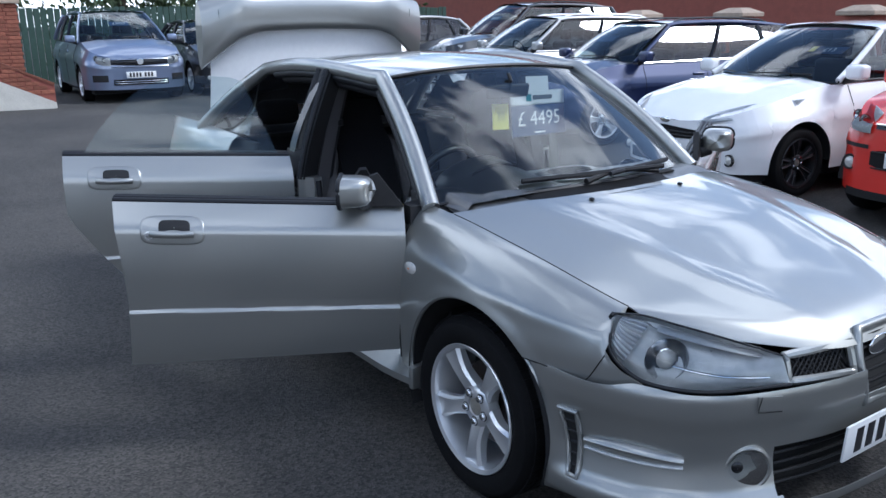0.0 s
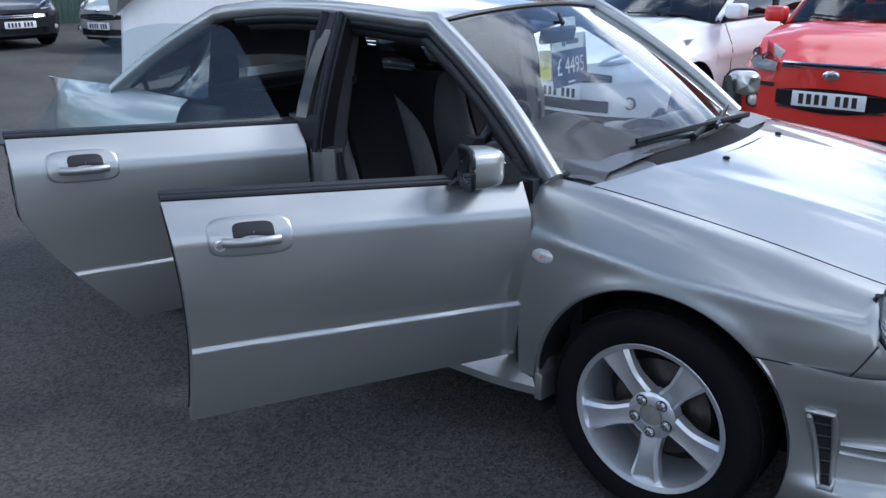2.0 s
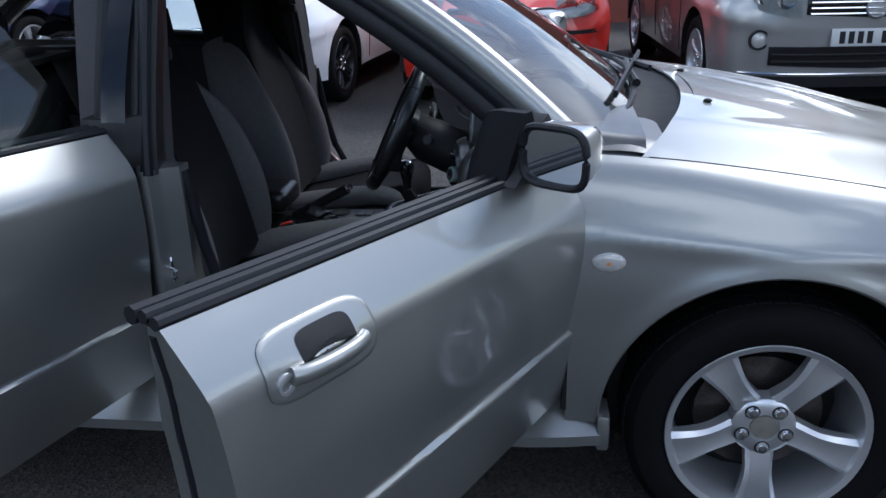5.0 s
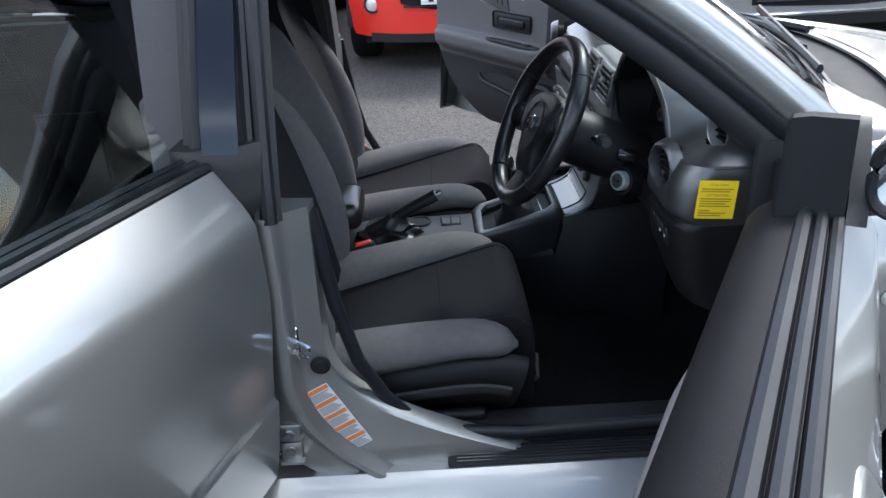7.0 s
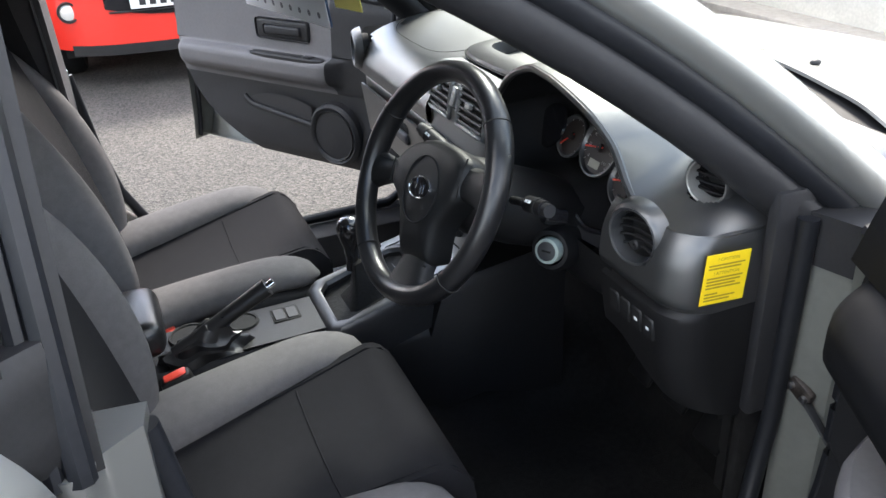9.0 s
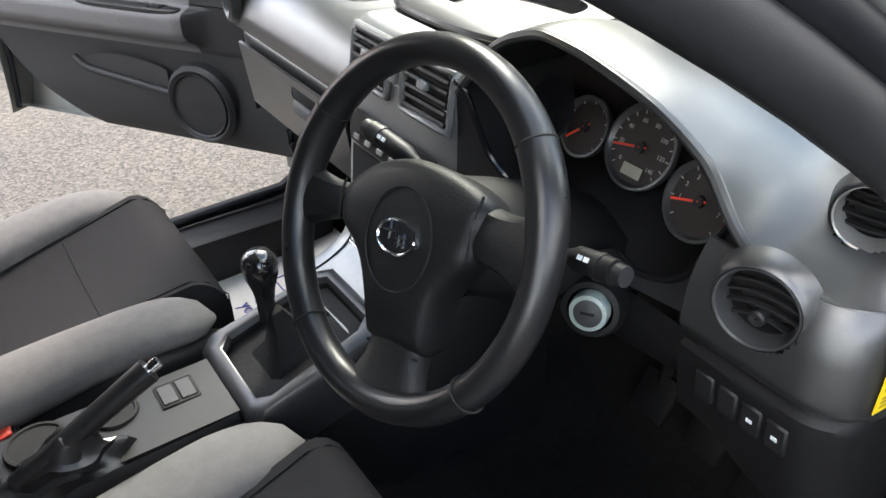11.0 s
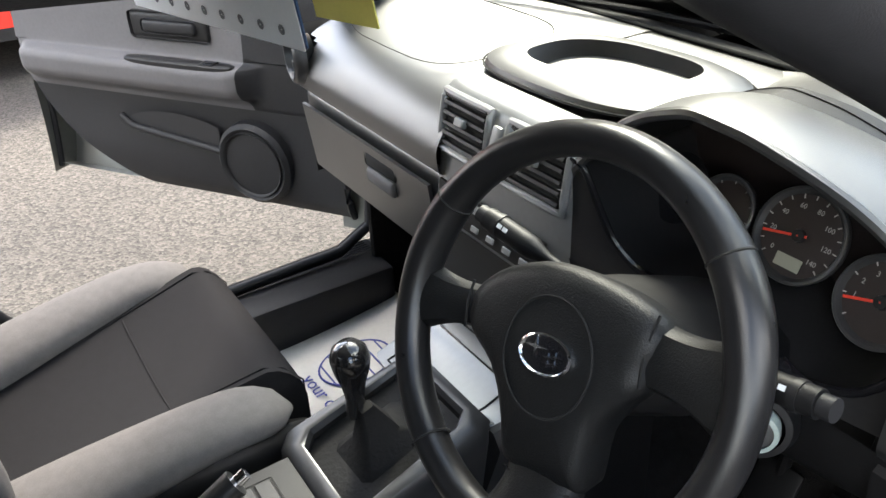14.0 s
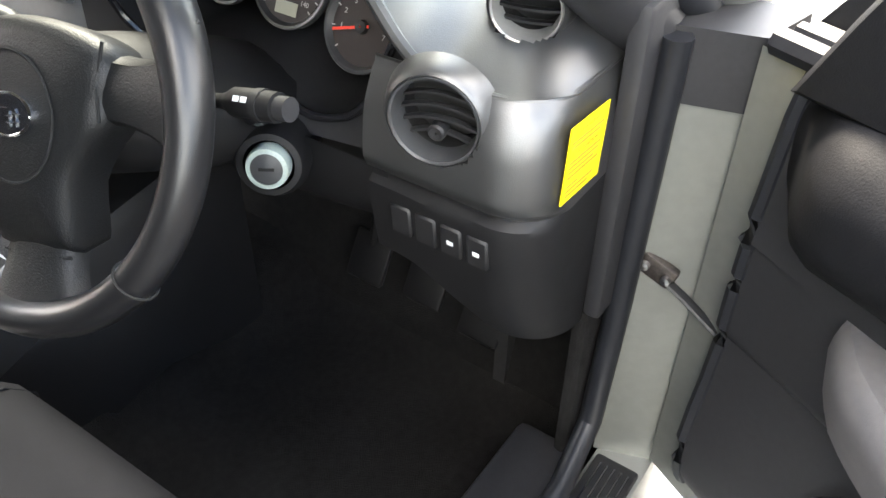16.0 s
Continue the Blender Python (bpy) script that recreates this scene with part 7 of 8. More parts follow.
            part("vent_slat", sweep(arc, 0.0021, 6, flat=1.8, up=tuple(m.to_3x3() @ Vector((0, 0, 1)))), "black", v)
        if knob:
            part("vent_knob", lathe([(r * 0.20, -0.008), (r * 0.19, 0.003), (r * 0.14, 0.005), (0.001, 0.004)], 18, m=q @ Matrix.Translation((0, 0, -0.34 * r))), "black", v)
        return v
    p0 = hood_pt(TOP_VENT[0], TOP_VENT[1])
    across = hood_pt(TOP_VENT[0] - 0.03, TOP_VENT[1]) - hood_pt(TOP_VENT[0] + 0.03, TOP_VENT[1])
    nrm = across.cross(hood_pt(TOP_VENT[0], TOP_VENT[1] + 0.08) - hood_pt(TOP_VENT[0], TOP_VENT[1] - 0.08)).normalized()
    nrm = (nrm * math.copysign(1, nrm.z) + Vector((-0.22, -0.10, 1.0))).normalized()
    round_vent((0.575, -0.573, 0.857), (-0.93, -0.22, 0.28), 0.0395, "dash_ring", 5, 0.22, True)
    round_vent(p0 + nrm * 0.010, nrm, 0.0305, "pale_ring", 4)
    round_vent((0.562, 0.612, 0.852), (-0.95, 0.18, 0.24), 0.042, "dash_ring", 5, 0.22, True)
    # middle stack
    stk = section_path([(0.650, 0.917), (0.610, 0.921), (0.590, 0.910), (0.580, 0.865), (0.573, 0.815), (0.567, 0.77), (0.560, 0.715), (0.550, 0.65), (0.528, 0.585), (0.47, 0.558), (0.43, 0.553)])

    def stack(u, v, off=0.0):
        x, z = stk(v)
        y = -0.112 + 0.285 * u
        w = 0.0 + 0.055 * max(0, v - 0.62) / 0.38
        y = y + (0.5 - u) * 2 * w * 0.55
        edge = 0.010 * (abs(2 * u - 1) ** 8)
        return Vector((x + edge - off, y, z - edge * 0.3 + off * 0.3))
    st = part("centre_fascia", thick(grid(stack, 20, 40), 0.006), "stack", d, "silver-grey centre stack")
    for u0, u1 in ((0.57, 0.95), (0.05, 0.43)):
        def vf(u, v, off, u0=u0, u1=u1):
            return stack(u0 + (u1 - u0) * u, 0.195 + 0.165 * (1 - v), off)
        rim = [vf(k / 8, 0, 0.004) for k in range(9)] + [vf(1, k / 6, 0.004) for k in range(1, 7)] + [vf(1 - k / 8, 1, 0.004) for k in range(1, 9)] + [vf(0, 1 - k / 6, 0.004) for k in range(1, 6)]
        ve = part("face_vent", sweep(rim, 0.0055, 8, closed=True, cap=False), "stack", st, "rectangular face vent with slats")
        # flat dark sheet paints the shade behind the slats
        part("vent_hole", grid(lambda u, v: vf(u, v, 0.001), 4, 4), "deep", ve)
        for k in range(6):
            part("vent_slat", sweep([vf(0.06, 0.10 + 0.16 * k, 0.004), vf(0.94, 0.10 + 0.16 * k, 0.004)], 0.0042, 6), "black", ve)
        part("vent_tab", box((-0.010, -0.006, -0.004), (0.010, 0.006, 0.006), 0.002, 1, m=axes(vf(0.5, 0.55, 0.008), (0, -1, 0), (0.3, 0, 0.95))), "stack", ve)
    hz = part("hazard_switch", box((-0.009, -0.019, -0.003), (0.009, 0.019, 0.004), 0.003, 2, m=axes(stack(0.5, 0.27, 0.006), (0, -1, 0), (0.3, 0, 0.95))), "stack", st)
    rd = part("radio", thick(grid(lambda u, v: stack(0.10 + 0.80 * u, 0.45 + 0.10 * v, 0.005), 8, 4), 0.004), "black", st, "black car radio")
    part("radio_display", grid(lambda u, v: stack(0.30 + 0.40 * u, 0.462 + 0.03 * v, 0.0105), 4, 2), "lamp_dark", rd)
    for k in range(6):
        part("radio_button", box((-0.008, -0.004, 0), (0.008, 0.004, 0.003), 0.001, 1, m=axes(stack(0.2 + 0.12 * k, 0.53, 0.011), (0, -1, 0), (0.3, 0, 0.95))), "stack", rd)
    # dark sheet on the fascia paints the slot's shade
    part("stack_slot", grid(lambda u, v: stack(0.10 + 0.80 * u, 0.565 + 0.115 * v, 0.0035), 6, 3), "deep", st)
    rim = [stack(0.14 + 0.72 * k / 8, 0.76, 0.001) for k in range(9)] + [stack(0.86, 0.76 + 0.21 * k / 6, 0.001) for k in range(1, 7)] + [stack(0.86 - 0.72 * k / 8, 0.97, 0.001) for k in range(1, 9)] + [stack(0.14, 0.97 - 0.21 * k / 6, 0.001) for k in range(1, 6)]
    part("ashtray_seam", sweep(rim, 0.0016, 5, closed=True, cap=False), "deep", st)
    part("ashtray_strip", sweep([stack(0.16 + 0.68 * k / 6, 0.80, 0.002) for k in range(7)], 0.0022, 6), "chrome", st)
    for k in range(3):
        q = axes(stack(0.22 + 0.28 * k, 0.715, 0.004), (0, -1, 0), (0.3, 0, 0.95)) @ Matrix(((1, 0, 0, 0), (0, 0, 1, 0), (0, 1, 0, 0), (0, 0, 0, 1)))
        part("heater_knob", lathe([(0.014, -0.004), (0.0135, 0.006), (0.011, 0.008), (0.001, 0.008)], 24, m=q), "trim_dark", st)
    # tray pod on top
    def pod(r, dz, k, n=48):
        a = k * math.tau / n
        c, s_ = math.cos(a), math.sin(a)
        return Vector((0.775 + 0.115 * r * math.copysign(abs(c) ** 0.75, c) + 0.02 * s_, 0.045 - 0.185 * r * math.copysign(abs(s_) ** 0.75, s_), 0.921 + dz))
    pd = part("tray_pod", ring_loft([[pod(1, -0.004, k) for k in range(48)], [pod(0.97, 0.006, k) for k in range(48)], [pod(0.82, 0.016, k) for k in range(48)], [pod(0.62, 0.018, k) for k in range(48)]], cap=False), "dash", d)
    part("tray_recess", ring_loft([[pod(0.62, 0.018, k) for k in range(48)], [pod(0.56, 0.0, k) for k in range(48)], [pod(0.50, -0.03, k) for k in range(48)], [pod(0.02, -0.032, k) for k in range(48)]], cap=False), "black", pd)
    part("tray_seam", sweep([pod(1.01, -0.001, k) for k in range(48)], 0.0016, 5, closed=True, cap=False), "deep", pd)
    ab = [Vector((0.63 + 0.24 * (1 - abs(math.cos(a)) ** 3 * 0.06) * (0.5 + 0.5 * math.sin(a)), 0.40 + 0.20 * math.copysign(abs(math.cos(a)) ** 0.5, math.cos(a)), 0.0)) for a in np.linspace(0, math.tau, 41)[:-1]]
    zt = lambda x: 0.9225 - 0.000 - 0.36 * max(0, 0.72 - x) ** 1.25
    part("airbag_seam", sweep([Vector((p.x, p.y, zt(p.x) + 0.000)) for p in ab], 0.0008, 5, closed=True, cap=False), "deep", d)
    part("screen_vent", box((0.955, -0.45, 0.919), (0.985, 0.45, 0.926), 0.003, 1), "deep", d)
    # glovebox
    gb = part("glovebox", thick(grid(lambda u, v: Vector((0.572 + 0.015 * v, 0.185 + 0.43 * u, 0.765 - 0.125 * v)), 8, 4), 0.006), "dash", d, "glovebox lid with a latch")
    part("glove_latch", box((-0.045, -0.014, -0.004), (0.045, 0.014, 0.010), 0.008, 3, m=axes((0.574, 0.335, 0.712), (0, -1, 0), (0, 0, 1))), "card_grey", gb)
    # dark block paints the shade of the latch recess
    part("latch_bowl", box((-0.05, -0.012, -0.004), (0.05, 0.016, 0.004), 0.007, 2, m=axes((0.571, 0.335, 0.738), (0, -1, 0), (0, 0, 1))), "deep", gb)
    # knee panel and switches
    knee_low = pwc([0.088, 0.25, 0.41, 0.53], [0.655, 0.66, 0.672, 0.695])
    kp = part("knee_panel", grid(lambda u, v: Vector((0.578 + 0.004 * v + 0.05 * v ** 4, -0.088 - 0.430 * u, 0.783 + (knee_low(0.088 + 0.43 * u) - 0.783) * v)), 16, 10), "gaiter", d)
    for k in range(4):
        sw = part("blank_switch", box((-0.011, -0.017, -0.003), (0.011, 0.017, 0.004), 0.002, 1, m=axes((0.576, -0.535 - 0.027 * k, 0.738), (0, -1, 0), (-0.1, 0, 1))), "black", kp)
        if k > 1:
            part("switch_mark", box((-0.0032, -0.0022, 0.004), (0.0032, 0.0022, 0.0046), m=axes((0.576, -0.535 - 0.027 * k, 0.738), (0, -1, 0), (-0.1, 0, 1))), "card_white", kp)
    part("bonnet_lever", box((-0.02, -0.008, -0.01), (0.02, 0.008, 0.02), 0.004, 2, m=axes((0.66, -0.60, 0.595), (0, -1, 0), (0, 0, 1))), "black", kp)
    for py, pz in ((-0.25, 0.36), (-0.36, 0.37), (-0.46, 0.35)):
        pdl = part("pedal", box((-0.035, -0.04, -0.006), (0.035, 0.04, 0.006), 0.006, 2, m=axes((0.86, py, pz), (0, -1, 0), (0.5, 0, 0.85))), "gaiter", saloon)
        part("pedal_arm", sweep([(0.87, py, pz), (0.90, py, pz + 0.15), (0.89, py, pz + 0.3)], 0.010, 8, up=(0, 1, 0)), "gaiter", pdl)


M["dash_ring"] = material("vent_ring", (0.075, 0.077, 0.08), 0.30, 0.5, noise_scale=30, vary=0.12)
M["pale_ring"] = material("pale_vent_ring", (0.30, 0.30, 0.29), 0.3, 0.3, noise_scale=30, vary=0.1)
build_dash()


def build_steering():
    C = Vector((0.380, -0.318, 0.8745))
    m = axes(C, (0.115, -0.993, 0), (0.433, 0.05, 0.90)) @ pose(0, 0, 0, 0, 0, 11)   # x right of the driver, y up the wheel, z towards the driver
    R = 0.1685
    ring = part("steering_wheel", bmesh.new(), "leather", saloon, "black leather three-spoke steering wheel")
    pts = [m @ Vector((R * math.cos(a), R * math.sin(a), 0)) for a in np.linspace(0, math.tau, 97)[:-1]]
    bm = bmesh.new()
    rings = []
    for k, a in enumerate(np.linspace(0, math.tau, 97)[:-1]):
        thick_ = 0.0165 + 0.0022 * (math.exp(-((a - 2.7) / 0.35) ** 2) + math.exp(-((a - 0.44) / 0.35) ** 2))
        rings.append([m @ Vector(((R + thick_ * 0.95 * math.cos(b)) * math.cos(a), (R + thick_ * 0.95 * math.cos(b)) * math.sin(a), thick_ * 1.10 * math.sin(b))) for b in np.linspace(0, math.tau, 15)[:-1]])
    ring_loft(rings, closed=True, bm=bm)
    bmesh.ops.recalc_face_normals(bm, faces=bm.faces)
    bm.to_mesh(ring.data)
    bm.free()
    ring.data.polygons.foreach_set("use_smooth", [True] * len(ring.data.polygons))
    for a in (0.62, 2.52, 3.95, 5.47):
        b = sweep([m @ Vector(((R + 0.0172 * math.cos(b_)) * math.cos(a), (R + 0.0172 * math.cos(b_)) * math.sin(a), 0.0195 * math.sin(b_))) for b_ in np.linspace(0, math.tau, 19)[:-1]], 0.0012, 5, closed=True, cap=False)
        part("rim_seam", b, "deep", ring)

    mh = m @ pose(0.004, -0.012, -0.030)

    # padded boss: a wide top that narrows into the lower spoke
    edge = [(-0.098, 0.016), (-0.092, 0.031), (-0.062, 0.053), (-0.012, 0.066), (0.048, 0.060), (0.092, 0.044), (0.098, 0.024), (0.092, 0.006), (0.090, -0.012),
            (0.070, -0.034), (0.053, -0.062), (0.045, -0.108), (0.036, -0.116), (0.002, -0.119), (-0.030, -0.117), (-0.038, -0.108), (-0.044, -0.066), (-0.062, -0.034), (-0.088, -0.014), (-0.097, -0.002)]

    def pad_ring(r, z):
        pts_, ne = [], len(edge)
        for i in range(ne):
            q0, q1, q2, q3 = (Vector(edge[(i + k) % ne]) for k in (-1, 0, 1, 2))
            for t in (0, 0.34, 0.67):
                q = 0.5 * ((2 * q1) + (q2 - q0) * t + (2 * q0 - 5 * q1 + 4 * q2 - q3) * t * t + (3 * q1 - q0 - 3 * q2 + q3) * t ** 3)
                pts_.append(m @ Vector((q.x * r, (q.y + 0.012) * r - 0.012, z - 0.012 * max(0, -q.y * r - 0.06) / 0.06)))
        return pts_
    part("airbag_cover", ring_loft([pad_ring(0.94, -0.040), pad_ring(1.0, -0.012), pad_ring(0.985, -0.004), pad_ring(0.94, 0.003), pad_ring(0.82, 0.0075), pad_ring(0.5, 0.0095), pad_ring(0.03, 0.010)]), "trim_soft", ring)
    ov = [mh @ Vector((0.045 * math.cos(a), 0.050 * math.sin(a) + 0.002, 0.0398)) for a in np.linspace(0, math.tau, 49)[:-1]]
    part("cover_seam", sweep(ov, 0.0013, 5, closed=True, cap=False), "deep", ring)

    def spoke(p0, p1, w0, w1, z0=-0.010):
        a, b = Vector(p0), Vector(p1)
        d_ = (b - a).normalized()
        s_ = Vector((-d_.y, d_.x, 0))
        rings_ = []
        for k in range(11):
            t = k / 10
            c = a.lerp(b, t)
            w = w0 + (w1 - w0) * t ** 2 - 0.004 * math.sin(math.pi * t)
            z = z0 - z0 * t ** 1.3
            rings_.append([m @ (c + s_ * w * q + Vector((0, 0, z + zz))) for q, zz in ((-1, -0.014), (-0.98, -0.002), (-0.80, 0.006), (-0.4, 0.009), (0, 0.010), (0.4, 0.009), (0.80, 0.006), (0.98, -0.002), (1, -0.014), (0, -0.018))])
        return ring_loft(rings_)
    part("spoke", spoke((0.080, 0.014, 0), (0.166, 0.006, 0), 0.027, 0.042), "trim_soft", ring)
    part("spoke", spoke((-0.080, 0.009, 0), (-0.166, 0.004, 0), 0.021, 0.034), "trim_soft", ring)
    part("spoke", spoke((0.003, -0.100, 0), (0.003, -0.166, 0), 0.039, 0.060, -0.016), "trim_soft", ring)
    for seam in ([(0.094, 0.047), (0.090, 0.030), (0.087, 0.012), (0.088, -0.010)], [(-0.094, 0.033), (-0.098, 0.014), (-0.096, -0.010)]):
        part("spoke_seam", sweep([m @ Vector((x, y, 0.003)) for x, y in seam], 0.0014, 5), "deep", ring)
    part("spoke_seam", sweep([m @ Vector((0.003 + 0.037 * (2 * k / 8 - 1), -0.118, -0.006 - 0.004 * abs(2 * k / 8 - 1) ** 3)) for k in range(9)], 0.0014, 5), "deep", ring)
    # plain oval badge
    rings_ = [[mh @ Vector((0.0275 * r * math.cos(a), 0.0175 * r * math.sin(a) + 0.004, z)) for a in np.linspace(0, math.tau, 37)[:-1]] for r, z in ((1.0, 0.038), (1.0, 0.043), (0.93, 0.044), (0.88, 0.0425), (0.86, 0.0422))]
    part("badge_ring", ring_loft(rings_, cap=False), "chrome", ring)
    part("badge_disc", ring_loft([[mh @ Vector((0.0242 * math.cos(a), 0.0154 * math.sin(a) + 0.004, z)) for a in np.linspace(0, math.tau, 37)[:-1]] for z in (0.0395, 0.0418)]), "gloss_black", ring)
    for x, y, s_ in ((-0.010, 0.007, 0.010), (0.004, 0.001, 0.0045), (0.011, 0.003, 0.0045), (0.004, -0.004, 0.004), (0.011, -0.0035, 0.0045)):
        star = [Vector((x + s_ * (1 if k % 2 == 0 else 0.22) * (1.25 if k % 4 == 0 else 0.8) * math.cos(k * math.pi / 4), y + 0.002 + s_ * (1 if k % 2 == 0 else 0.22) * 0.8 * math.sin(k * math.pi / 4), 0)) for k in range(8)]
        part("badge_star", ring_loft([[mh @ (p + Vector((0, 0, z))) for p in star] for z in (0.0416, 0.0430)]), "chrome", ring, smooth=0)
    # column, stalks, ignition
    col = part("steering_column", ring_loft([[Vector((x, -0.315 + w * math.cos(a), zc + h * math.sin(a))) for a in np.linspace(0, math.tau, 21)[:-1]] for x, zc, w, h in ((0.405, 0.862, 0.050, 0.045), (0.43, 0.848, 0.068, 0.062), (0.50, 0.818, 0.078, 0.066), (0.60, 0.78, 0.080, 0.062), (0.68, 0.75, 0.07, 0.05))]), "gaiter", saloon, "black steering column shroud")
    for pts, nm in (([(0.482, -0.400, 0.858), (0.483, -0.43, 0.866), (0.483, -0.465, 0.875), (0.484, -0.492, 0.880)], "wiper_stalk"), ([(0.470, -0.255, 0.862), (0.464, -0.215, 0.871), (0.457, -0.165, 0.880), (0.453, -0.129, 0.885)], "light_stalk")):
        s = part(nm, sweep(samples(path3(pts), 14), lambda t: 0.0062 + 0.0058 * smooth((t - 0.38) / 0.12), 14), "gaiter", col)
        e = Vector(pts[-1])
        dd = (e - Vector(pts[-2])).normalized()
        part("stalk_collar", sweep([e - dd * 0.020, e - dd * 0.013], 0.0132, 14), "black", s)
        for k in range(2):
            part("stalk_mark", box((-0.003, -0.0022, 0.0), (0.003, 0.0022, 0.0006), m=axes(e - dd * (0.034 - 0.008 * k) + Vector((-0.0095, 0, 0.0080)), dd, (0.6, 0, 0.75))), "card_white", s)
        part("stalk_end", sweep([e + dd * 0.001, e + dd * 0.012], 0.0095, 14), "trim_dark", s)
    q = axes((0.533, -0.415, 0.770), (0.55, -0.83, 0), (0.2, 0.1, 0.97)) @ Matrix(((1, 0, 0, 0), (0, 0, 1, 0), (0, 1, 0, 0), (0, 0, 0, 1)))
    ig = part("ignition_barrel", lathe([(0.0205, -0.012), (0.0205, 0.000), (0.0192, 0.005), (0.0150, 0.006)], 32, m=q), "ignition", col, "ignition barrel with a pale ring")
    part("ignition_face", lathe([(0.0153, 0.004), (0.001, 0.006)], 28, m=q), "dash_ring", ig)
    part("ignition_boss", lathe([(0.034, -0.10), (0.036, -0.02), (0.030, -0.006), (0.024, -0.005)], 28, m=q), "gaiter", col)
    part("key_slot", box((-0.007, 0.0055, -0.0012), (0.007, 0.0072, 0.0012), m=q), "deep", ig)
    q = axes((0.545, -0.405, 0.820), (0, -1, 0), (0.25, 0, 0.97)) @ Matrix(((1, 0, 0, 0), (0, 0, 1, 0), (0, 1, 0, 0), (0, 0, 0, 1)))
    part("dimmer_knob", lathe([(0.013, -0.02), (0.013, 0.010), (0.010, 0.016), (0.001, 0.017)], 20, m=q), "gloss_black", col)


build_steering()


M["pillar_grey"] = material("pillar_trim_grey", (0.07, 0.067, 0.071), 0.7, noise_scale=14, vary=0.15, bump=0.1, bump_scale=800)


def build_seat(name_y, slide=0.0):
    """A cloth bucket seat: cushion, side bolsters, backrest with its own bolsters and head restraint."""
    sg = 1 if name_y > 0 else -1
    m = Matrix.Translation((slide, name_y, 0))

    def cushion(u, v):
        x = -0.15 + 0.495 * min(1, u / 0.90)
        t = 2 * v - 1
        nose = max(0, (u - 0.80) / 0.20)
        z = 0.446 + 0.092 * min(1, u / 0.8) + 0.008 * abs(t) ** 2.6 - 0.20 * nose ** 2.2 - 0.010 * math.sin(3.1 * u) * (1 - t * t)
        return m @ Vector((x + 0.012 * nose - 0.014 * abs(t) ** 3 * nose, t * (0.112 + 0.068 * min(1, 1.15 * u)), z))
    seat = part("front_seat", thick(grid(cushion, 36, 18), 0.05), "seat_dark", saloon, "cloth bucket seat in charcoal and grey")
    part("seat_base", box((-0.15, -0.20, 0.24), (0.29, 0.20, 0.44), 0.04, 3, m=m), "trim_dark", seat)
    for s in (-1, 1):
        pts = [m @ Vector((-0.17 + 0.475 * k / 22, s * (0.180 + 0.032 * min(1, k / 17)), 0.440 + 0.095 * k / 22 + 0.016 * math.sin(math.pi * min(1, 0.2 + 0.75 * k / 22)) - 0.035 * max(0, (k - 16) / 6) ** 2)) for k in range(23)]
        part("cushion_bolster", sweep(pts, lambda t: (0.082 - 0.027 * min(1, t / 0.8)) * math.sqrt(max(0.02, 1 - (max(0, t - 0.80) / 0.202) ** 2.6)), 24, flat=0.56), "seat_grey", seat)
        pts2 = [p + (m.to_3x3() @ Vector((0, s * 0.018, -0.078))) for p in pts]
        va = part("seat_valance", sweep(pts2, 0.034, 12, flat=1.75), "gaiter", seat)
        if s * name_y > 0:
            edge = [p + (m.to_3x3() @ Vector((0, s * 0.060, 0.012))) for p in pts2[4:22]]
            part("valance_edge", sweep(edge, 0.007, 8, flat=1.6), "black", va)
            lev = [m @ Vector((x, s * 0.292, z)) for x, z in ((-0.10, 0.385), (-0.05, 0.384), (0.0, 0.388), (0.05, 0.395))]
            part("recliner_lever", sweep(lev, 0.009, 8, flat=1.5), "black", va)
            part("side_shield", box((-0.17, s * 0.255 - 0.014, 0.26), (0.24, s * 0.255 + 0.014, 0.385), 0.013, 3, m=m), "gaiter", va)
    spine = path3([(-0.155, 0, 0.48), (-0.190, 0, 0.62), (-0.230, 0, 0.78), (-0.275, 0, 0.94), (-0.300, 0, 1.05), (-0.305, 0, 1.19)])

    def back(u, v):
        t = 2 * v - 1
        p = spine(u)
        w = 0.165 - 0.055 * max(0, (u - 0.62) / 0.38) ** 1.2
        return m @ Vector((p.x + 0.022 * abs(t) ** 2.5 + 0.008 * math.sin(6 * u), t * w, p.z))
    part("backrest", thick(grid(back, 26, 14), 0.07), "seat_dark", seat)
    for s in (-1, 1):
        pts = []
        for k in range(17):
            t = k / 16
            p = spine(0.04 + 0.70 * t)
            swell = math.sin(math.pi * min(1, 0.12 + 0.88 * t) ** 0.8)
            pts.append(m @ Vector((p.x - 0.012 + 0.046 * swell - 0.035 * max(0, t - 0.7), s * (0.190 + 0.034 * swell - 0.075 * max(0, t - 0.62) / 0.38), p.z)))
        part("back_bolster", sweep(pts, lambda t: 0.042 + 0.024 * math.sin(math.pi * min(1, 0.12 + 0.88 * t) ** 0.8) - 0.010 * t, 22, up=(1, 0, 0), flat=1.7), "seat_grey", seat)
    p = spine(0.93)
    for s in (-1, 1):
        part("seat_seam", sweep([cushion(k / 20, 0.5 + s * 0.46) + Vector((0, 0, 0.001)) for k in range(1, 20)], 0.0014, 5), "seat_dark", seat)
    part("seat_seam", sweep([cushion(0.56, 0.06 + 0.88 * k / 12) + Vector((0, 0, 0.0005)) for k in range(13)], 0.0012, 5), "seat_dark", seat)
    part("seat_seam", sweep([back(0.45, 0.06 + 0.88 * k / 12) + Vector((0.001, 0, 0)) for k in range(13)], 0.0012, 5), "seat_dark", seat)
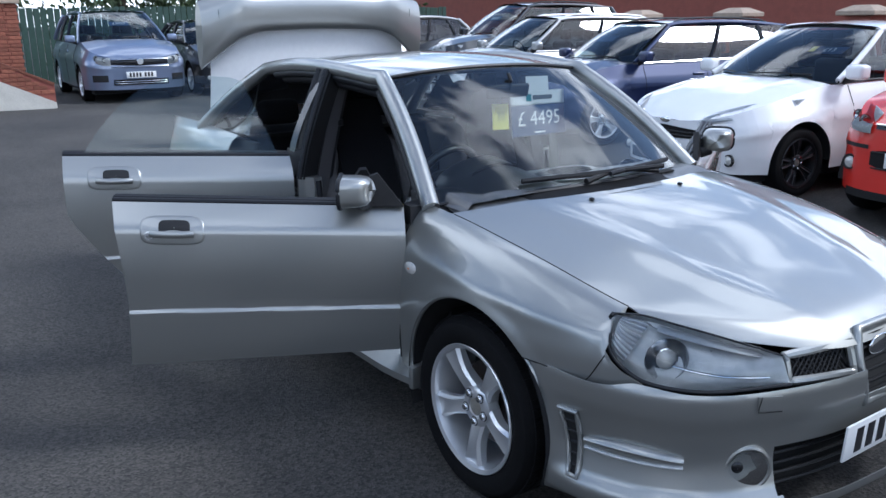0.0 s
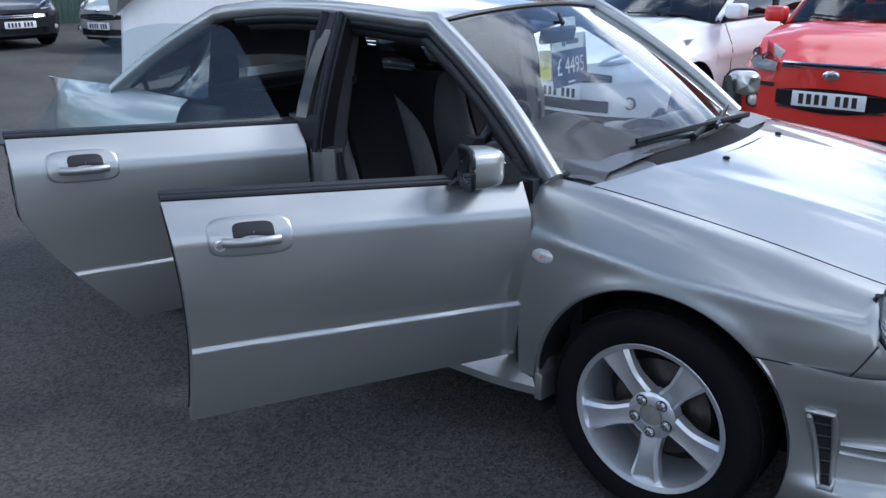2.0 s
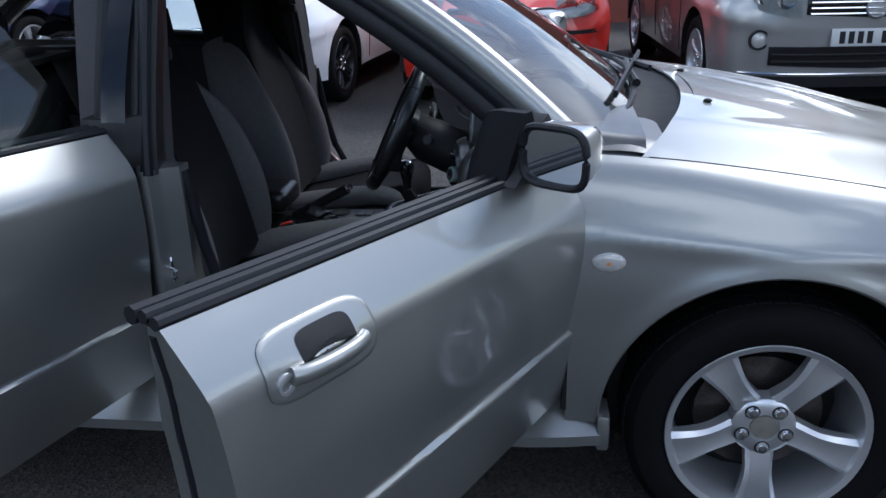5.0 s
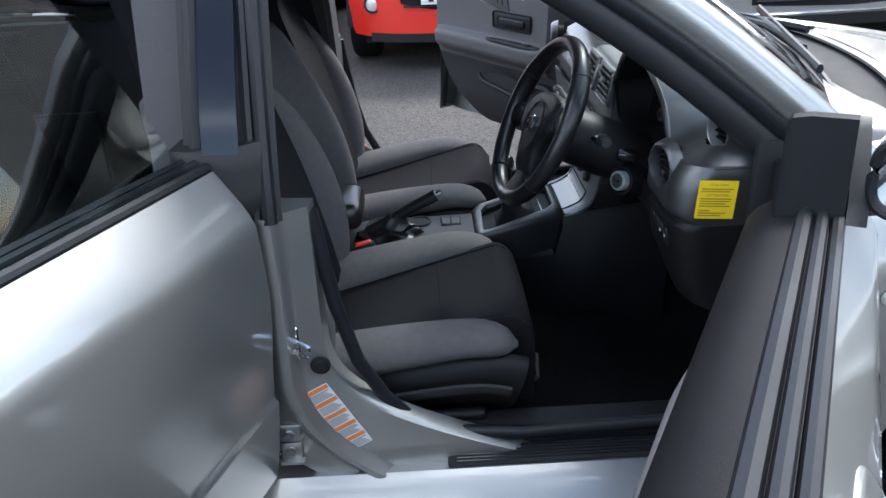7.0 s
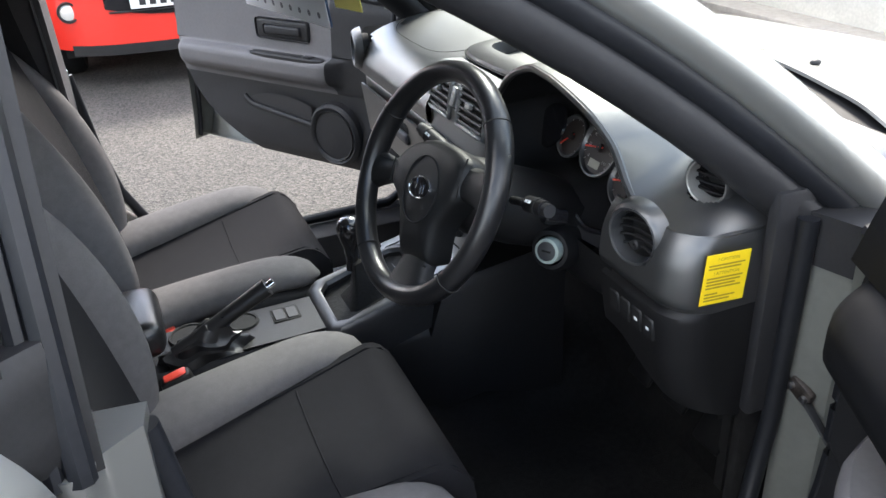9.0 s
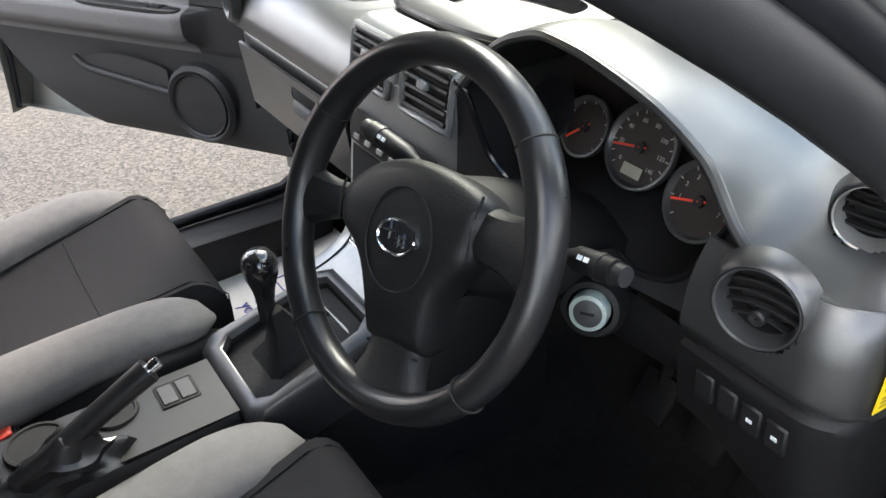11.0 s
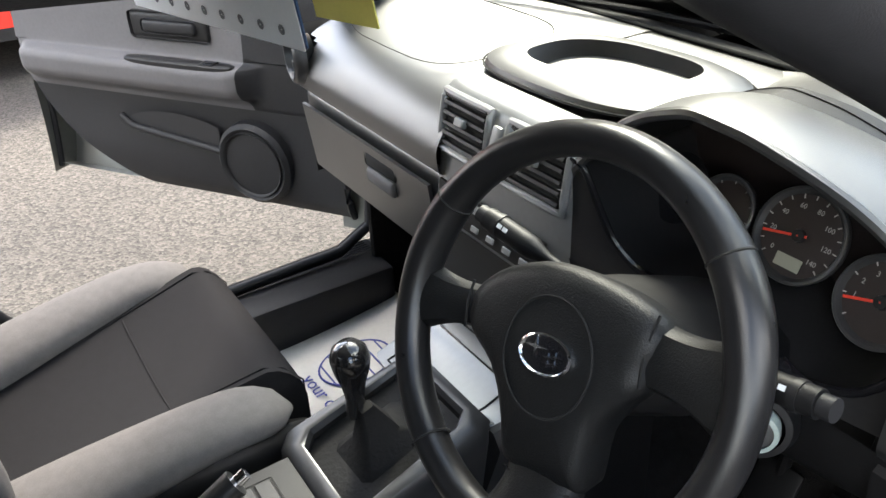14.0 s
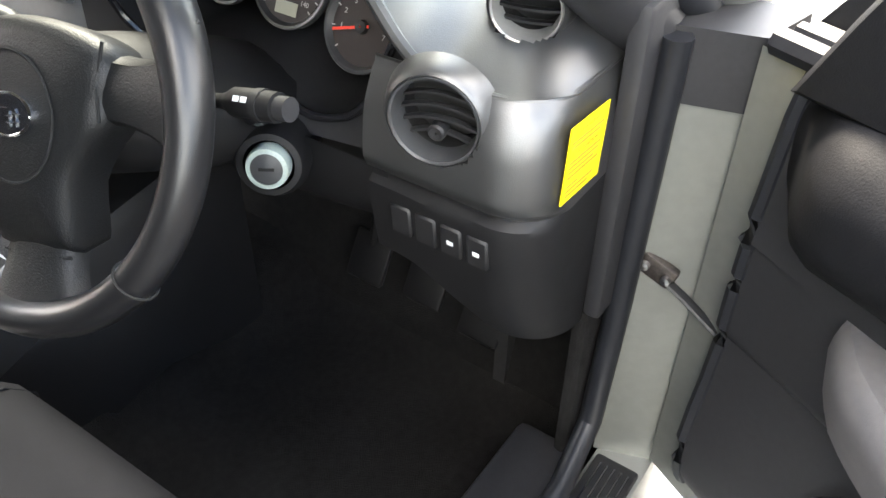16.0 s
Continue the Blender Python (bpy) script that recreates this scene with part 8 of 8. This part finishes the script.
    part("headrest", box((-0.055, -0.125, -0.135), (0.040, 0.125, 0.10), 0.045, 4, m=m @ Matrix.Translation((p.x - 0.03, 0, p.z)) @ pose(0, 0, 0, 0, -10, 0)), "seat_dark", seat)
    part("seat_rail", box((-0.2, -0.19, 0.215), (0.30, -0.16, 0.245), m=m), "steel", seat)
    part("seat_rail", box((-0.2, 0.16, 0.215), (0.30, 0.19, 0.245), m=m), "steel", seat)
    part("slide_bar", sweep([m @ Vector((0.27, -0.12, 0.30)), m @ Vector((0.36, -0.12, 0.36)), m @ Vector((0.365, -0.05, 0.37))], 0.006, 8), "steel", seat)
    return seat


def build_cabin():
    build_seat(-0.375)
    build_seat(0.375)
    rs = part("rear_seat", box((-1.02, -0.60, 0.28), (-0.62, 0.60, 0.50), 0.06, 3), "seat_dark", saloon, "charcoal cloth rear bench seat")
    part("rear_back", box((-0.09, -0.60, 0), (0.06, 0.60, 0.56), 0.05, 3, m=pose(-1.0, 0, 0.45, 0, -20, 0)), "seat_dark", rs)
    for y in (-0.36, 0.36):
        part("rear_headrest", box((-1.27, y - 0.12, 0.98), (-1.18, y + 0.12, 1.12), 0.035, 3), "seat_dark", rs)
    # carpets and inner trims
    part("carpet", grid(lambda u, v: Vector((-0.60 + 1.50 * u, -0.69 + 1.38 * v, 0.222 + 0.22 * max(0, (u - 0.955) / 0.045) ** 1.5 + (0.09 * math.exp(-((v - 0.5) / 0.09) ** 4)))), 30, 40), "carpet", saloon)
    for sg in (-1, 1):
        part("kick_panel", box((0.70, sg * 0.668 - 0.010, 0.22), (0.93, sg * 0.668 + 0.010, 0.64), 0.008, 2), "carpet", saloon)
        part("pillar_lining", box((0.695, sg * 0.680 - 0.010, 0.60), (0.80, sg * 0.680 + 0.010, 0.935), 0.006, 2), "trim_dark", saloon)
        part("quarter_trim", box((-1.3, sg * 0.70 - 0.02, 0.25), (-0.72, sg * 0.70 + 0.02, 0.96), 0.02, 2), "trim_dark", saloon)
        part("pillar_inner", ring_loft([[Vector((-0.15 + dx - 0.02 * k / 8, sg * (0.66 - 0.15 * max(0, (k - 3) / 5) ** 1.3 + dy), 0.36 + 0.95 * k / 8)) for dx, dy in ((-0.150, 0.04), (0.055, 0.04), (0.045, -0.025), (-0.140, -0.025))] for k in range(9)]), "pillar_grey", saloon)
        if sg > 0:
            skirt = pwc([0.36, 0.44, 0.50, 0.60, 0.75, 0.96, 1.08, 1.25], [0.06, -0.015, -0.052, -0.092, -0.126, -0.165, -0.18, -0.19])
            part("pillar_skirt", thick(grid(lambda u, v: Vector((-0.30 + (0.30 + skirt(0.36 + 0.89 * v)) * u, 0.640 - 0.15 * max(0, (7.5 * v - 3) / 5) ** 1.3, 0.36 + 0.89 * v)), 8, 30), 0.006), "trim_dark", saloon)
        belt_pts = [Vector((-0.12 - 0.02 * k / 8, sg * (0.63 - 0.13 * max(0, (k - 3) / 5) ** 1.3), 0.42 + 0.85 * k / 8)) for k in range(9)]
        part("seat_belt", sweep(belt_pts, 0.022, 8, flat=0.12, up=(1, 0, 0)), "trim_dark", saloon)
        part("belt_guide", box((-0.03, -0.02, -0.015), (0.03, 0.02, 0.015), 0.006, 2, m=Matrix.Translation((-0.15, sg * 0.545, 1.10))), "black", saloon)
    part("rear_door_trim", box((-0.95, 0.735, 0.34), (-0.20, 0.765, 0.955), 0.015, 2), "trim_dark", saloon)
    # console, armrest, hand brake, gear lever
    sec = lambda x, w, z0, z1: [Vector((x, -w, z0)), Vector((x, -w, z1 - 0.02)), Vector((x, -w + 0.015, z1)), Vector((x, w - 0.015, z1)), Vector((x, w, z1 - 0.02)), Vector((x, w, z0))]
    con = part("console", ring_loft([sec(-0.30, 0.075, 0.24, 0.500), sec(-0.02, 0.080, 0.24, 0.500), sec(0.12, 0.082, 0.24, 0.502), sec(0.255, 0.080, 0.24, 0.507), sec(0.262, 0.085, 0.24, 0.452), sec(0.455, 0.098, 0.26, 0.468), sec(0.475, 0.112, 0.28, 0.555), sec(0.56, 0.12, 0.3, 0.575), sec(0.74, 0.12, 0.24, 0.60)]), "gaiter", saloon, "dark centre console with silver gear surround")
    part("console_top", thick(grid(lambda u, v: Vector((-0.03 + 0.288 * u, (2 * v - 1) * 0.064, 0.5035 + 0.006 * u)), 8, 6), 0.002), "gaiter", con)
    part("armrest", box((-0.31, -0.088, 0.538), (-0.022, 0.088, 0.608), 0.028, 4), "leather", con)
    for x, y, r in ((0.020, 0.026, 0.036), (0.118, 0.030, 0.027)):
        # shallow discs, near-black for the shade down in the holders
        part("cup_holder", lathe([(r + 0.006, 0.0), (r + 0.004, 0.0055), (r, 0.0055), (r - 0.002, 0.003), (0.001, 0.0028)], 28, m=Matrix.Translation((x, y, 0.5055)) @ pose(0, 0, 0, 90, 0, 0)), "deep", con)
    part("switch_frame", box((-0.027, -0.025, 0), (0.027, 0.025, 0.0025), 0.002, 1, m=Matrix.Translation((0.200, 0.020, 0.5075))), "deep", con)
    for k in (-1, 1):
        part("console_switch", box((-0.0115, -0.021, 0), (0.0115, 0.021, 0.0045), 0.002, 1, m=Matrix.Translation((0.200 + 0.0125 * k, 0.020, 0.5075))), "trim_dark", con)
    frame_pts = lambda off, z: [Vector((0.283 + off, 0.062 - off, 0.512 + z)), Vector((0.300 + off, 0.078 - off, 0.520 + z)), Vector((0.435 - off, 0.074 - off, 0.566 + z)), Vector((0.455 - off, 0.058 - off, 0.572 + z)),
                                Vector((0.455 - off, -0.058 + off, 0.572 + z)), Vector((0.435 - off, -0.074 + off, 0.566 + z)), Vector((0.300 + off, -0.078 + off, 0.520 + z)), Vector((0.283 + off, -0.062 + off, 0.512 + z))]
    part("gear_surround", ring_loft([frame_pts(-0.022, -0.095), frame_pts(-0.026, -0.030), frame_pts(-0.025, -0.008), frame_pts(-0.019, 0.002), frame_pts(-0.006, 0.007), frame_pts(-0.001, 0.005), frame_pts(0.002, -0.004)], cap=False), "pewter", con)
    part("surround_front", thick(grid(lambda u, v: Vector((0.455 + 0.03 * u, -0.085 + 0.17 * v, 0.566 - 0.006 * u)), 4, 6), 0.006), "stack", con)
    part("gear_well", ring_loft([frame_pts(0.001, -0.002), frame_pts(0.003, -0.048)], cap=False), "gaiter_leather", con)
    gl = part("gear_lever", ring_loft([frame_pts(0.003, -0.012), [p.lerp(Vector((0.365, 0, 0.528)), 0.30) for p in frame_pts(0.004, -0.020)], [p.lerp(Vector((0.355, 0, 0.552)), 0.70) for p in frame_pts(0, -0.006)], [p.lerp(Vector((0.346, 0, 0.600)), 0.90) for p in frame_pts(0, 0.020)]]), "gaiter_leather", con, "leather gaiter and gear knob")
    kn = lathe([(0.001, 0.062), (0.014, 0.060), (0.022, 0.052), (0.0255, 0.040), (0.0235, 0.024), (0.016, 0.0), (0.0125, -0.02), (0.0135, -0.05)], 24, m=Matrix.Translation((0.343, 0.016, 0.626)) @ pose(0, 0, 0, 90, 0, 0) @ pose(0, 0, 0, 0, 0, 0))
    part("gear_knob", kn, "gear_knob", gl)
    hb = sweep([(-0.015, -0.042, 0.520), (0.05, -0.043, 0.552), (0.12, -0.043, 0.588), (0.165, -0.044, 0.612)], lambda t: 0.0125 + 0.0045 * t, 14)
    h = part("handbrake", hb, "leather", con, "handbrake lever with a chrome button")
    part("brake_button", sweep([(0.165, -0.044, 0.612), (0.178, -0.044, 0.619)], 0.008, 12), "chrome", h)
    fold = lambda t, k: 1 + 0.08 * math.sin(5 * t + 0.9 * k) + 0.05 * math.sin(9 * t + 1.4 * k)
    part("brake_gaiter", ring_loft([[Vector((cx + a * fold(t, k) * math.cos(t), -0.042 + b_ * fold(t, k) * math.sin(t), z + 0.006 * math.sin(4 * t + k))) for t in np.linspace(0, math.tau, 41)[:-1]]
                                    for k, (cx, a, b_, z) in enumerate(((0.04, 0.082, 0.036, 0.504), (0.035, 0.076, 0.034, 0.516), (0.04, 0.056, 0.026, 0.520), (0.045, 0.058, 0.027, 0.532), (0.05, 0.040, 0.020, 0.538), (0.055, 0.036, 0.018, 0.550), (0.06, 0.020, 0.015, 0.562)))]), "leather", h)
    for y in (-0.104, 0.104):
        dz = 0.496 if y < 0 else 0.46
        bk = part("belt_buckle", box((-0.030, -0.014, -0.05), (0.024, 0.014, 0.020), 0.006, 2, m=pose(-0.016, y, dz, 0, -15, 0)), "black", saloon)
        part("buckle_button", box((-0.022, -0.010, 0.019), (0.018, 0.010, 0.024), 0.003, 2, m=pose(-0.016, y, dz, 0, -15, 0)), "belt_red", bk)
    part("interior_mirror", box((-0.012, -0.115, -0.03), (0.012, 0.115, 0.03), 0.012, 3, m=pose(0.42, 0.0, 1.245, 0, 12, 0)), "black", saloon)
    part("mirror_stem", sweep([(0.43, 0, 1.25), (0.44, 0, 1.29), (0.42, 0, 1.32)], 0.008, 8, up=(0, 1, 0)), "black", saloon)
    for y in (-0.32, 0.32):
        part("sun_visor", box((0.10, y - 0.17, 1.318), (0.26, y + 0.17, 1.336), 0.008, 2), "headliner", saloon)
    dc = part("door_check", sweep([(0.748, -0.735, 0.640), (0.744, -0.76, 0.630), (0.737, -0.805, 0.608)], 0.0065, 8, flat=0.5), "black", saloon, "dark door check strap on a bracket")
    part("check_bracket", box((-0.006, -0.020, -0.013), (0.006, 0.020, 0.013), 0.004, 2, m=pose(0.752, -0.722, 0.648, 20, 0, 0)), "brake", dc)
    for dy in (-0.012, 0.012):
        part("check_bolt", lathe([(0.0055, 0.0), (0.005, 0.005), (0.001, 0.006)], 10, m=pose(0.746, -0.722 + dy, 0.648 + 0.36 * dy, 0, 0, 90)), "steel", dc)


M["gear_knob"] = material("gear_knob", (0.014, 0.014, 0.015), 0.12, noise_scale=40, vary=0.2, coat=0.6)
build_cabin()


def build_loose():
    """Cards behind the windscreen and the paper mat on the passenger's floor."""
    tilt = Vector((-0.12, 0, 1)).normalized()
    m = axes((0.315, 0.271, 1.127), (-0.19, 0.98, -0.03), tilt) @ Matrix.Diagonal((1.38, 1.0, 1.0, 1.0))
    pc = thing("price_card", "dark blue price card with a white header", "sign")
    part("panel", box((-0.145, -0.105, -0.002), (0.145, 0.035, 0.002), 0.003, 1, m=m), "card_blue", pc)
    part("header", box((-0.145, 0.037, -0.002), (0.145, 0.100, 0.002), 0.003, 1, m=m), "card_white", pc)
    part("card_back", box((-0.145, -0.105, -0.005), (0.145, 0.100, -0.0025), 0.001, 1, m=m), "card_white", pc)
    part("tab", box((-0.06, 0.100, -0.0015), (0.06, 0.165, 0.0015), m=m), "card_white", pc)
    part("logo_block", box((-0.065, 0.052, 0.002), (-0.038, 0.085, 0.003), m=m), "teal", pc)
    part("logo_bar", box((-0.030, 0.058, 0.002), (0.075, 0.078, 0.003), m=m), "grey_print", pc)
    part("price_figures", text_mesh("£ 4495", 0.096, m @ pose(0.0, -0.030, 0.0026) @ Matrix.Diagonal((0.88, 1, 1, 1)), 0.0003), "card_white", pc)
    for k in range(9):
        part("punched_hole", lathe([(0.006, 0.0), (0.001, 0.0)], 12, m=m @ pose(-0.12 + 0.03 * k, -0.085, -0.0056) @ pose(0, 0, 0, 90, 0, 0) @ Matrix.Diagonal((0.72, 1, 1, 1))), "grey_print", pc)
    part("small_bar", box((-0.03, -0.095, 0.002), (0.03, -0.088, 0.003), m=m), "card_white", pc)
    n = thing("sticky_note", "yellow sticky note stuck behind the windscreen", "note")
    m2 = axes((0.370, 0.000, 1.128), (-0.15, 0.98, -0.06), tilt)
    part("sheet", box((-0.052, -0.056, -0.0008), (0.052, 0.056, 0.0008), m=m2), "note_yellow", n)
    part("figures", text_mesh("30", 0.055, m2 @ pose(0, 0, 0.0012), 0.0002), "pencil", n)
    pm = thing("paper_mat", "printed white paper floor mat in the footwell", "mat")
    part("paper_sheet", grid(lambda u, v: Vector((0.372 + 0.35 * u, 0.618 - 0.43 * v, 0.262 + 0.03 * u * u + 0.004 * math.sin(7 * v))), 12, 12), "paper", pm)
    z = lambda x: 0.262 + 0.03 * ((x - 0.402) / 0.32) ** 2 + 0.005
    c = Vector((0.545, 0.47, 0))
    ov = [Vector((c.x + 0.075 * math.cos(a), c.y + 0.060 * math.sin(a), 0)) for a in np.linspace(0, math.tau, 33)[:-1]]
    part("ink_oval", sweep([Vector((p.x, p.y, z(p.x))) for p in ov], 0.0022, 5, closed=True, cap=False), "blue_ink", pm)
    for k in range(6):
        x = c.x - 0.06 + 0.024 * k
        w = 0.060 * math.sqrt(max(0, 1 - ((x - c.x) / 0.075) ** 2))
        part("ink_stripe", sweep([Vector((x, c.y - w, z(x))), Vector((x, c.y + w, z(x)))], 0.0018, 5), "blue_ink", pm)
    tm = axes((0.452, 0.415, z(0.452) + 0.001), (0.05, -1, 0), (1, 0.05, 0.1))
    part("ink_words", text_mesh("your cust", 0.040, tm, 0.0003), "blue_ink", pm)
    tm = axes((0.492, 0.42, z(0.492) + 0.001), (0.05, -1, 0), (1, 0.05, 0.1))


M["crumb"] = material("crumb", (0.6, 0.58, 0.55), 0.8)
sc = thing("paper_scrap", "tiny white scrap on the black carpet", "litter")
part("scrap", box((-0.004, -0.003, 0), (0.004, 0.003, 0.002), 0.001, 1, m=pose(0.82, -0.276, 0.2235, 0, 0, 30)), "crumb", sc)
M["teal"] = material("teal_print", (0.02, 0.20, 0.22), 0.5)
M["pencil"] = material("pencil", (0.30, 0.27, 0.10), 0.6)
build_loose()
